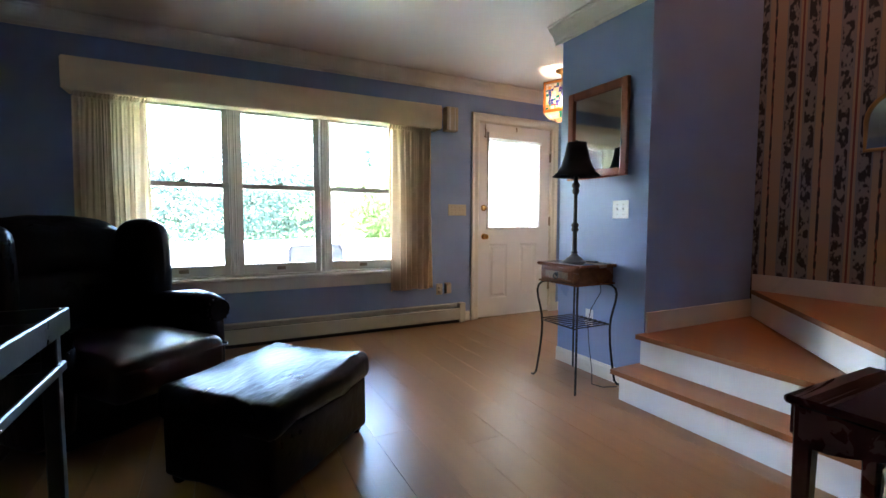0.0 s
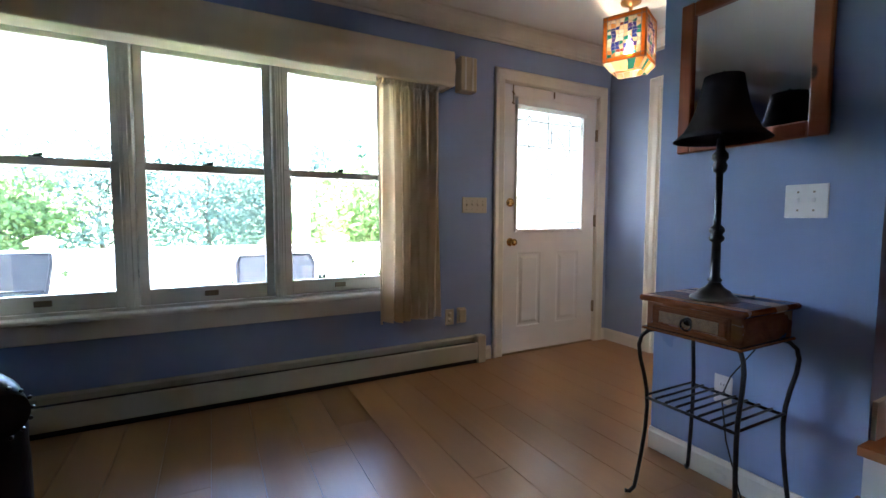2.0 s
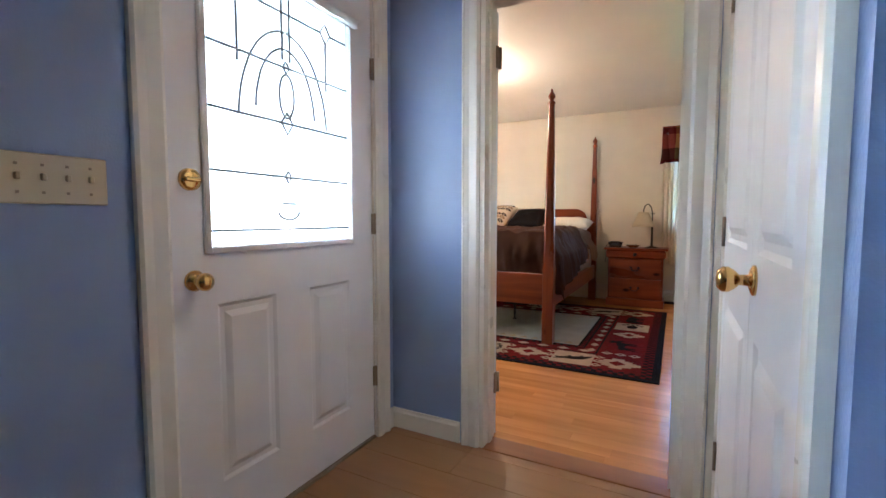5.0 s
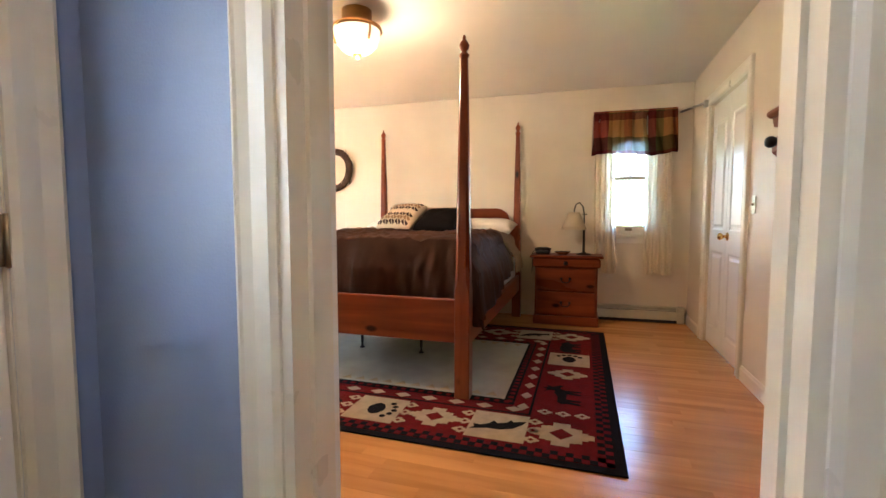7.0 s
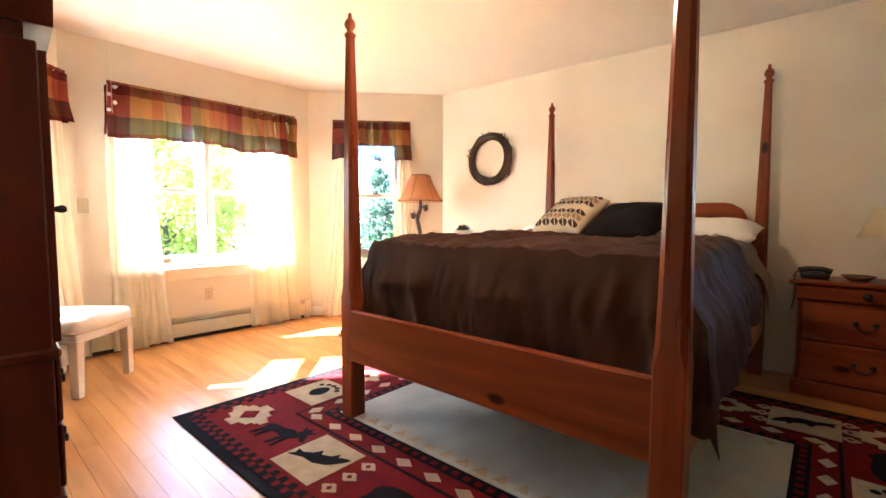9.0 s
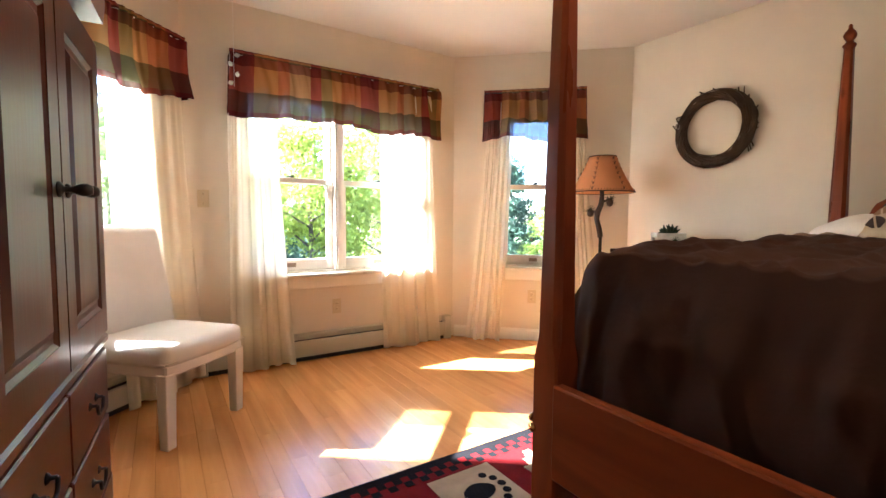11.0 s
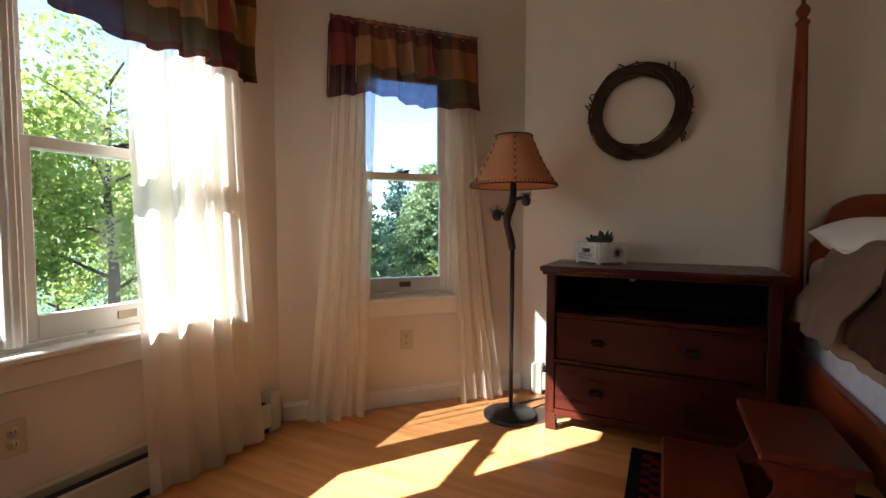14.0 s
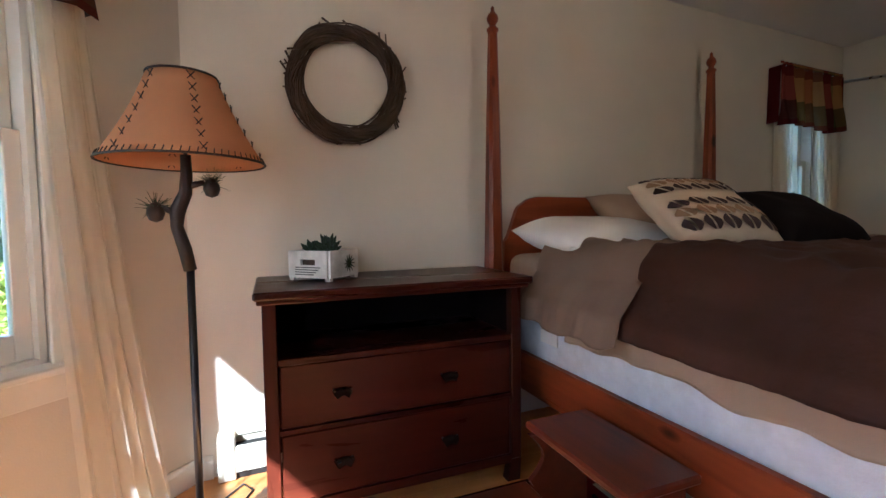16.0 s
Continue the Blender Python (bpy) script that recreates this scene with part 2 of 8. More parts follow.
def striped_paper(name):
    """Tan wallpaper with grey floral stripes and thin red lines."""
    m, nt, p = nodes_of(name)
    N, L = nt.nodes.new, nt.links.new
    tc, sep = N("ShaderNodeTexCoord"), N("ShaderNodeSeparateXYZ")
    L(tc.outputs["Object"], sep.inputs[0])
    mul, fr = N("ShaderNodeMath"), N("ShaderNodeMath")
    mul.operation, fr.operation = "MULTIPLY", "FRACT"
    mul.inputs[1].default_value = 1 / 0.29
    L(sep.outputs[1], mul.inputs[0])
    L(mul.outputs[0], fr.inputs[0])

    def steps(stops):
        r = N("ShaderNodeValToRGB")
        r.color_ramp.interpolation = "CONSTANT"
        els = r.color_ramp.elements
        els[0].color, els[1].position, els[1].color = (*stops[0][1], 1), stops[1][0], (*stops[1][1], 1)
        for pos, c in stops[2:]:
            e = els.new(pos)
            e.color = (*c, 1)
        L(fr.outputs[0], r.inputs[0])
        return r.outputs[0]
    tan, grey, red = (0.42, 0.3, 0.2), (0.25, 0.23, 0.22), (0.2, 0.06, 0.045)
    base_c = steps([(0.0, tan), (0.04, grey), (0.3, tan), (0.34, red), (0.38, tan), (0.42, grey), (0.68, tan), (0.9, red), (0.93, tan)])
    one, no = (1, 1, 1), (0, 0, 0)
    mask = steps([(0.0, no), (0.07, one), (0.26, no), (0.46, one), (0.65, no), (0.89, one), (0.94, no)])
    mp = N("ShaderNodeMapping")
    mp.inputs["Scale"].default_value = (1, 1, 0.6)
    L(tc.outputs["Object"], mp.inputs[0])
    n = N("ShaderNodeTexNoise")
    n.inputs["Scale"].default_value, n.inputs["Detail"].default_value = 34, 3
    L(mp.outputs[0], n.inputs["Vector"])
    nr = N("ShaderNodeValToRGB")
    nr.color_ramp.elements[0].position, nr.color_ramp.elements[1].position = 0.47, 0.54
    L(n.outputs[0], nr.inputs[0])
    mm = N("ShaderNodeMath")
    mm.operation = "MULTIPLY"
    L(mask, mm.inputs[0])
    L(nr.outputs[0], mm.inputs[1])
    mx = N("ShaderNodeMixRGB")
    mx.inputs[2].default_value = (0.03, 0.025, 0.03, 1)
    L(base_c, mx.inputs[1])
    L(mm.outputs[0], mx.inputs[0])
    L(mx.outputs[0], p.inputs["Base Color"])
    p.inputs["Roughness"].default_value = 0.65
    return m


WALL_BLUE = mat("blue_wall_paint", (0.25, 0.32, 0.525), 0.31, vary=0.05, scale=3, bump=0.2, bscale=160)
WALL_CREAM = mat("cream_wall_paint", (0.66, 0.585, 0.475), 0.5, vary=0.04, scale=2.5, bump=0.2, bscale=160)
CEIL_WHITE = mat("ceiling_paint", (0.72, 0.68, 0.62), 0.45, vary=0.03, scale=2, bump=0.2, bscale=120)
TRIM = mat("white_trim_paint", (0.74, 0.7, 0.61), 0.3, vary=0.04, scale=6, bump=0.06)
DOOR_WHITE = mat("white_door_paint", (0.78, 0.77, 0.76), 0.32, vary=0.03, scale=5, bump=0.06)
FLOOR_BOARD = wood("brown_floor_boards", (0.3, 0.152, 0.06), (0.262, 0.13, 0.05), 0.3, "y", tones=0.04, world=True, grain=11, spec=0.4)
FLOOR_OAK = wood("oak_floor_strips", (0.62, 0.285, 0.085), (0.45, 0.19, 0.052), 0.2, "y", tones=0.09, world=True, grain=13, spec=0.4, distort=0.2)
JOINT = mat("dark_floor_joint", (0.17, 0.09, 0.04), 0.5)
JOINT_OAK = mat("oak_floor_joint", (0.4, 0.18, 0.055), 0.4)
PINE_X = wood("stained_pine_x", (0.25, 0.053, 0.013), (0.125, 0.023, 0.006), 0.28, "x", knots=0.13, grain=9, spec=0.25)
PINE_Y = wood("stained_pine_y", (0.25, 0.053, 0.013), (0.125, 0.023, 0.006), 0.28, "y", knots=0.13, grain=9, spec=0.25)
PINE_Z = wood("stained_pine_z", (0.25, 0.053, 0.013), (0.125, 0.023, 0.006), 0.28, "z", knots=0.13, grain=9, spec=0.25)
CHERRY_Y = wood("dark_cherry_y", (0.047, 0.0085, 0.0034), (0.02, 0.0038, 0.002), 0.27, "y", grain=8, spec=0.25)
CHERRY_Z = wood("dark_cherry_z", (0.047, 0.0085, 0.0034), (0.02, 0.0038, 0.002), 0.27, "z", grain=8, spec=0.25)
MAHOG = wood("dark_mahogany", (0.03, 0.008, 0.006), (0.014, 0.004, 0.0035), 0.24, "x", grain=8, spec=0.25)
TABLE_WOOD = wood("brown_table_wood", (0.2, 0.07, 0.025), (0.085, 0.028, 0.011), 0.24, "y", grain=10)
TREAD = wood("oak_stair_tread", (0.3, 0.125, 0.04), (0.24, 0.095, 0.03), 0.42, "y", grain=12, spec=0.3)
MIRROR_WOOD = wood("mirror_pine", (0.32, 0.085, 0.03), (0.17, 0.04, 0.014), 0.3, "z", knots=0.08, grain=10)
STEP_WOOD = wood("bed_step_pine", (0.13, 0.026, 0.008), (0.065, 0.012, 0.004), 0.32, "x", grain=9, spec=0.25)
# darker copies of the stained pine carry the armoire's backlit shade
SHADED_PINE_Z = wood("shaded_stained_pine_z", (0.075, 0.012, 0.004), (0.032, 0.0055, 0.003), 0.3, "z", knots=0.13, grain=9, spec=0.25)
SHADED_PINE_X = wood("shaded_stained_pine_x", (0.075, 0.012, 0.004), (0.032, 0.0055, 0.003), 0.3, "x", knots=0.1, grain=9, spec=0.25)
# near-black colour paints the shade inside the dresser's open cubby
CUBBY_SHADE = mat("black_cubby_shade", (0.004, 0.0025, 0.0025), 0.7, Specular_IOR_Level=0.1)
IRON = mat("black_wrought_iron", (0.02, 0.02, 0.022), 0.42, metal=0.6, vary=0.2, scale=20)
PEWTER = mat("dark_pewter", (0.05, 0.045, 0.04), 0.28, metal=1.0)
BRASS = mat("polished_brass", (0.75, 0.48, 0.16), 0.14, metal=1.0, vary=0.05, bump=0)
HINGE = mat("dull_hinge_metal", (0.3, 0.24, 0.17), 0.35, metal=1.0)
STEEL = mat("grey_steel", (0.5, 0.5, 0.5), 0.3, metal=1.0)
LEATHER = mat("black_leather", (0.006, 0.005, 0.007), 0.3, vary=0.3, scale=5, bump=0.9, bscale=13, stretch=(1, 2.6, 1), Specular_IOR_Level=0.14)
SEAT_LEATHER = mat("oxblood_leather", (0.03, 0.007, 0.007), 0.38, vary=0.3, scale=5, bump=0.18, bscale=160)
LAMP_BLACK = mat("black_lamp_enamel", (0.012, 0.011, 0.012), 0.3, vary=0.3)
SHADE_BLACK = mat("black_lamp_shade_cloth", (0.018, 0.012, 0.016), 0.75, vary=0.2, bump=0.3, bscale=300)
BEIGE_PLASTIC = mat("almond_plastic", (0.56, 0.47, 0.31), 0.35, vary=0.02, bump=0)
HEATER = mat("cream_heater_enamel", (0.5, 0.47, 0.36), 0.35, vary=0.06, scale=4, bump=0.05)
DARK_SLOT = mat("dark_heater_slot", (0.012, 0.011, 0.01), 0.6)
DRAPE = cloth("cream_lined_drape", (0.86, 0.73, 0.55), 0.16, vary=0.05)
CORNICE_CLOTH = cloth("cream_cornice_cloth", (0.8, 0.69, 0.49), 0.08, vary=0.1)
SHEER = cloth("ivory_sheer_voile", (0.93, 0.85, 0.7), 0.7, clear=0.27, vary=0.03)
BURG, GOLD, TANC, RUST, OLIVE = (0.19, 0.018, 0.024), (0.46, 0.2, 0.055), (0.42, 0.25, 0.12), (0.36, 0.085, 0.03), (0.17, 0.14, 0.045)
COLS = [tuple(0.6 * q for q in c) for c in (BURG, BURG, GOLD, GOLD, RUST, TANC, TANC, BURG, OLIVE, GOLD, RUST, RUST)]
ROWSC = [(0.05, 0.01, 0.01)] + [(0.052, 0.046, 0.024)] * 4 + [(0.5, 0.25, 0.09)] * 5 + [(0.13, 0.035, 0.025)] * 2
PLAID = cloth("plaid_valance_cloth", (0.3, 0.1, 0.05), 0.16, clear=0.015, plaid=(1 / 0.9, COLS, 0.999, ROWSC))
# blue tint puts the sky's glow into the see-through part of the cloth
PLAID_SKY_TINT = cloth("unlined_plaid_sky_tint", (0.3, 0.1, 0.05), 0.2, clear=0.13, plaid=(1 / 0.9, COLS, 0.999, ROWSC), tint=(0.72, 0.76, 1.0))
PANE = glass("window_glass")
OBSCURE = cloth("privacy_glass", (0.3, 0.31, 0.31), 0.9, clear=0.3, vary=0.02)
MIRROR = mat("silvered_mirror", (0.86, 0.87, 0.87), 0.02, metal=1.0, vary=0.0, bump=0)
LEAD = mat("leaded_came", (0.1, 0.1, 0.1), 0.4, metal=0.5)
WHITE_CLOTH = mat("white_pillow_cotton", (0.75, 0.72, 0.68), 0.85, vary=0.05, bump=0.3, bscale=40)
BROWN_CLOTH = mat("brown_comforter", (0.1, 0.046, 0.03), 0.7, vary=0.2, scale=4, bump=0.4, bscale=35, Sheen_Weight=0.02, Specular_IOR_Level=0.15)
TAN_CLOTH = mat("tan_blanket", (0.33, 0.225, 0.155), 0.8, vary=0.08, scale=6, bump=0.2, bscale=90)
SHEET_TAN = mat("pale_tan_sheet", (0.55, 0.41, 0.28), 0.8, vary=0.06, scale=6, bump=0.2, bscale=90)
BOX_WHITE = mat("white_box_spring_ticking", (0.62, 0.64, 0.68), 0.75, vary=0.08, scale=25, bump=0.3, bscale=120)
BLACK_CLOTH = mat("black_pillow_cloth", (0.008, 0.006, 0.006), 0.85, Specular_IOR_Level=0.1, bump=0.3, bscale=40)
LINEN = mat("ivory_linen_slipcover", (0.66, 0.6, 0.53), 0.88, vary=0.05, scale=5, bump=0.4, bscale=260)
RUG_BLACK = mat("rug_black_wool", (0.006, 0.005, 0.006), 0.95, vary=0.3, bump=0.6, bscale=200, Specular_IOR_Level=0.1)
RUG_RED = mat("rug_red_wool", (0.115, 0.006, 0.007), 0.95, vary=0.2, scale=14, bump=0.6, bscale=200, Specular_IOR_Level=0.08)
RUG_TAN = mat("rug_tan_wool", (0.35, 0.27, 0.17), 0.95, vary=0.15, scale=14, bump=0.6, bscale=200, Specular_IOR_Level=0.08)
RUG_GREY = mat("rug_grey_wool", (0.36, 0.34, 0.28), 0.95, vary=0.1, scale=5, bump=0.5, bscale=200, Specular_IOR_Level=0.08)
TWIG = mat("brown_grapevine", (0.06, 0.032, 0.017), 0.75, vary=0.35, scale=14, bump=0.4)
BARK = mat("brown_branch_resin", (0.025, 0.013, 0.008), 0.55, vary=0.35, scale=20, bump=0.5)
NEEDLE = mat("dark_pine_needles", (0.02, 0.04, 0.015), 0.6, vary=0.3)
PARCHMENT = cloth("parchment_lamp_shade", (0.66, 0.34, 0.16), 0.42, vary=0.12)
CREAM_SHADE = cloth("cream_lamp_shade", (0.72, 0.62, 0.45), 0.4)
CRATE_WHITE = mat("whitewashed_crate", (0.62, 0.6, 0.57), 0.75, vary=0.18, scale=20, bump=0.3)
WALLPAPER = striped_paper("striped_floral_paper")
GILT = mat("gilt_frame", (0.5, 0.27, 0.09), 0.35, metal=0.8, vary=0.2)
RUSH = mat("woven_rush", (0.17, 0.1, 0.045), 0.75, vary=0.25, scale=60, bump=0.4, bscale=200)
WICKER = mat("tan_wicker", (0.35, 0.22, 0.1), 0.7, vary=0.3, scale=40, bump=0.6, bscale=90)
CORD = mat("black_cord", (0.01, 0.01, 0.01), 0.5)
INK = mat("dark_label_ink", (0.03, 0.03, 0.03), 0.5)
BULB = glow("lit_bulb", (1.0, 0.8, 0.55), 3.0)
UPLIGHT = glow("warm_upstairs_light", (1.0, 0.45, 0.2), 1.5)
OPAL = glow("lit_opal_glass", (1.0, 0.74, 0.44), 0.022)
DECK_WHITE = mat("white_deck_paint", (0.8, 0.8, 0.8), 0.5, vary=0.04, scale=4)
DECK_BOARD = wood("grey_deck_boards", (0.5, 0.47, 0.43), (0.36, 0.33, 0.3), 0.6, "x", tones=0.1, world=True)
SLING = cloth("grey_mesh_sling", (0.03, 0.032, 0.036), 0.15, clear=0.035)
GRASS = mat("lawn_grass", (0.06, 0.11, 0.025), 0.9, vary=0.3, scale=0.8, bump=0.8, bscale=30)
LEAF_A = cloth("yellow_green_leaves", (0.31, 0.36, 0.085), 0.5, vary=0.35)
LEAF_E = cloth("mid_green_leaves", (0.17, 0.23, 0.09), 0.4, vary=0.35)
LEAF_B = cloth("deep_green_leaves", (0.11, 0.148, 0.125), 0.35, vary=0.35)
LEAF_C = cloth("bright_green_needles", (0.17, 0.22, 0.1), 0.3, vary=0.35)
LEAF_D = cloth("blue_green_needles", (0.05, 0.085, 0.06), 0.25, vary=0.35)
LEAF_P = cloth("pink_blossom", (0.6, 0.35, 0.3), 0.4, vary=0.2)
TRUNK = mat("grey_brown_bark", (0.08, 0.06, 0.045), 0.9, vary=0.3, scale=12, bump=0.8, bscale=30)
SIDING = mat("white_house_siding", (0.72, 0.72, 0.7), 0.6, vary=0.04)
# ---- plan ----
NY, HALLX, MIRX, ZC = 4.0, 3.57, 2.29, 2.48
BN, BE, BS, BW = 7.70, 7.85, 1.95, 3.70
NE0, NE1 = (6.77, 7.70), (7.85, 6.68)
NW0, NW1 = (3.70, 6.72), (4.68, 7.70)
LW, LS = -2.2, -2.6


def wall_frame(p, q):
    """Axes of a wall seen from inside: x to the right, y into the wall, z up; from p (left) to q (right)."""
    d = (Vector(q) - Vector(p)).normalized()
    return Matrix(((d.x, -d.y, 0, p[0]), (d.y, d.x, 0, p[1]), (0, 0, 1, 0), (0, 0, 0, 1)))


def wall(name, p, q, material, openings=(), thick=0.15, z1=ZC, ext=(0, 0), label=""):
    length = (Vector(q) - Vector(p)).length
    bm = bmesh.new()
    u = -ext[0]
    for u0, u1, z0, zt in sorted(openings):
        box(bm, u, 0, 0, u0, thick, z1)
        if z0 > 0:
            box(bm, u0, 0, 0, u1, thick, z0)
        if zt < z1:
            box(bm, u0, 0, zt, u1, thick, z1)
        u = u1
    box(bm, u, 0, 0, length + ext[1], thick, z1)
    return struct(name, bm, material, label, wall_frame(p, q))


def extrude_x(bm, outline, x0, x1):
    """An outline of (y, z) pairs drawn out along x."""
    a = [bm.verts.new((x0, y, z)) for y, z in outline]
    b = [bm.verts.new((x1, y, z)) for y, z in outline]
    k = len(a)
    bm.faces.new(a)
    bm.faces.new(b[::-1])
    for i in range(k):
        bm.faces.new((a[i], b[i], b[(i + 1) % k], a[(i + 1) % k]))


M_N = wall_frame((0, NY), (1, NY))                  # living room window wall: u = x
M_HALL = wall_frame((HALLX, NY), (HALLX, 0))        # u = NY - y
M_MIR = wall_frame((MIRX, NY), (MIRX, 0))           # u = NY - y
M_CLOS = wall_frame((HALLX, 2.56), (0, 2.56))       # u = HALLX - x, seen from the hall, facing south
M_BN = wall_frame((0, BN), (1, BN))                 # u = x
M_BNE, M_BNW = wall_frame(NE0, NE1), wall_frame(NW0, NW1)
M_BE = wall_frame(NE1, (8.02, 1.8)) @ Matrix.Translation((6.68, 0, 0))            # u = -y
M_BS = wall_frame((0.0, BS), (-1.0, BS))            # u = -x

wall("wall_north", (LW, NY), (HALLX, NY), WALL_BLUE, [(-0.62 - LW, 1.6 - LW, 0.555, 2.02), (2.455 - LW, 3.425 - LW, 0, 2.085)], ext=(0.15, 0), label="periwinkle blue painted wall with window and entry door")
wall("wall_west", (LW, LS), (LW, NY), WALL_BLUE, label="periwinkle blue painted wall")
wall("wall_south", (HALLX, LS), (LW, LS), WALL_BLUE, ext=(0.15, 0.15), z1=4.6, label="periwinkle blue painted wall")
wall("wall_hall_east", (HALLX, NY), (HALLX, 2.43), WALL_BLUE, [(NY - 3.515, NY - 2.69, 0, 2.07)], thick=0.128, ext=(0.15, 0), label="periwinkle blue hall wall with bedroom doorway")
struct("wall_mirror", B((MIRX, 1.8, 0, MIRX + 0.12, 2.56, ZC)), WALL_BLUE, "periwinkle blue wall behind the mirror")
wall("wall_closet", (HALLX, 2.56), (MIRX + 0.12, 2.56), WALL_BLUE, [(0.085, 1.155, 0, 2.07)], thick=0.12, label="blue hall wall with closet door")
struct("wall_stair_north", B((MIRX + 0.12, 1.8, 0, 3.4, 1.92, 4.6), (MIRX, 1.8, ZC + 0.101, MIRX + 0.12, 1.92, 4.6)), WALL_BLUE, "dim blue wall beside the stairs")
struct("wall_stair_east", B((3.4, LS, 0, 3.52, 1.92, 4.6)), WALLPAPER, "striped floral wallpaper above the stairs")
struct("wall_stair_south", B((2.2, 0.52, 0, 3.4, 0.64, 4.6), (2.2, LS, 0, 2.32, 0.52, 4.6)), WALL_BLUE, "blue wall end beside the stairs")
struct("wall_stair_upper", B((2.2, 0.64, ZC + 0.101, 2.29, 1.8, 4.6)), WALL_BLUE, "blue wall over the stair opening")
struct("ceiling_stair", B((2.2, LS, 4.6, 3.52, 1.92, 4.7)), CEIL_WHITE, "white ceiling high above the stairs")
struct("ceiling_living", B((LW, LS, ZC, MIRX, NY, ZC + 0.1), (MIRX, 1.8, ZC, MIRX + 0.12, NY, ZC + 0.1), (MIRX + 0.12, 2.43, ZC, HALLX + 0.13, NY, ZC + 0.1)), CEIL_WHITE, "white painted living room ceiling")
struct("ceiling_bedroom", B((BW - 0.02, 1.5, ZC + 0.003, BE + 0.3, BN + 0.1, ZC + 0.103)), CEIL_WHITE, "cream white bedroom ceiling")
struct("subfloor", B((LW, LS, -0.15, HALLX + 0.02, NY, -0.014)), JOINT, "dark floor joints")
struct("subfloor", B((HALLX + 0.021, 1.5, -0.15, BE + 0.2, BN, -0.014)), JOINT_OAK, "honey brown floor joints")

wall("wall_bay_north", NW1, NE0, WALL_CREAM, [(5.015 - NW1[0], 6.405 - NW1[0], 0.63, 2.0)], ext=(0.06, 0.06), label="cream bay wall with double window")
wall("wall_bay_northeast", NE0, NE1, WALL_CREAM, [(0.42, 1.005, 0.63, 2.0)], ext=(0.0, 0.06), label="cream angled bay wall with window")
wall("wall_bay_northwest", NW0, NW1, WALL_CREAM, [(0.42, 1.09, 0.63, 2.0)], ext=(0.06, 0.0), label="cream angled bay wall with window")
wall("wall_bedroom_east", NE1, (8.02, 1.8), WALL_CREAM, [(NE1[1] - 2.77, NE1[1] - 2.29, 0.9, 2.0)], label="cream painted wall behind the bed")
wall("wall_bedroom_south", (8.02, BS), (5.79, BS), WALL_CREAM, [(8.02 - 7.34, 8.02 - 6.4, 0, 2.08)], thick=0.12, label="cream painted wall with closet doors")
struct("wall_bedroom_recess", B((5.67, 1.66, 0, 5.788, 1.949, ZC), (BW - 0.12, 1.54, 0, 5.788, 1.66, ZC)), WALL_CREAM, "cream painted recess wall behind the chest")
struct("wall_bedroom_west", B((BW - 0.15, NY + 0.152, 0, BW, 6.74, ZC), (BW - 0.002, 3.62, 0, BW + 0.01, NY + 0.152, ZC), (BW - 0.002, 1.66, 0, BW + 0.01, 2.6, ZC), (BW - 0.002, 2.6, 2.18, BW + 0.01, 3.62, ZC)), WALL_CREAM, "cream painted bedroom wall")
struct("ceiling_upper", B((2.9, 1.0, 4.52, 3.1, 1.2, 4.599), bevel=0.02), UPLIGHT, "small lit ceiling light above the stairs")
struct("closet_back", B((BW + 2.5, 1.2, 0, BE + 0.2, 1.25, ZC)), WALL_CREAM, "plain closet back")


# ---- mouldings ----
def crown(name, m, u0, u1, z=ZC, s=1.0, label="cream painted crown moulding"):
    bm = bmesh.new()
    prof = [(-0.002, 0), (-0.095 * s, 0), (-0.095 * s, -0.014 * s), (-0.083 * s, -0.018 * s), (-0.075 * s, -0.034 * s), (-0.05 * s, -0.055 * s), (-0.03 * s, -0.08 * s), (-0.024 * s, -0.1 * s), (-0.014 * s, -0.104 * s), (-0.014 * s, -0.125 * s), (-0.002, -0.125 * s)]
    extrude_x(bm, [(y, z - 0.002 + h) for y, h in prof], u0, u1)
    return struct(name, bm, TRIM, label, m)


crown("crown_moulding", M_N, LW, HALLX - 0.1)
crown("crown_moulding", M_HALL, 0.002, NY - 2.56)
crown("crown_moulding", M_MIR, NY - 2.63, NY - 1.8)
crown("crown_moulding", M_CLOS, 0.1, HALLX - MIRX)
crown("crown_moulding", wall_frame((LW, LS), (LW, NY)), 0.1, NY - LS - 0.1)


def base(m, u0, u1, h=0.1, label="cream painted baseboard"):
    bm = bmesh.new()
    extrude_x(bm, [(-0.002, 0.001), (-0.016, 0.001), (-0.016, h - 0.02), (-0.011, h - 0.012), (-0.008, h), (-0.002, h)], u0, u1)
    return struct("baseboard", bm, TRIM, label, m)


base(M_N, 2.275, 2.352)
base(M_N, 3.5, HALLX - 0.018)
base(M_HALL, 0.002, NY - 3.612)
base(M_MIR, NY - 2.56, NY - 1.8)
base(M_BNE, 0.02, 1.47)
base(M_BS, -8.0, -7.43)
base(M_BS, -6.305, -5.79)
base(M_BE, -6.66, -6.62)


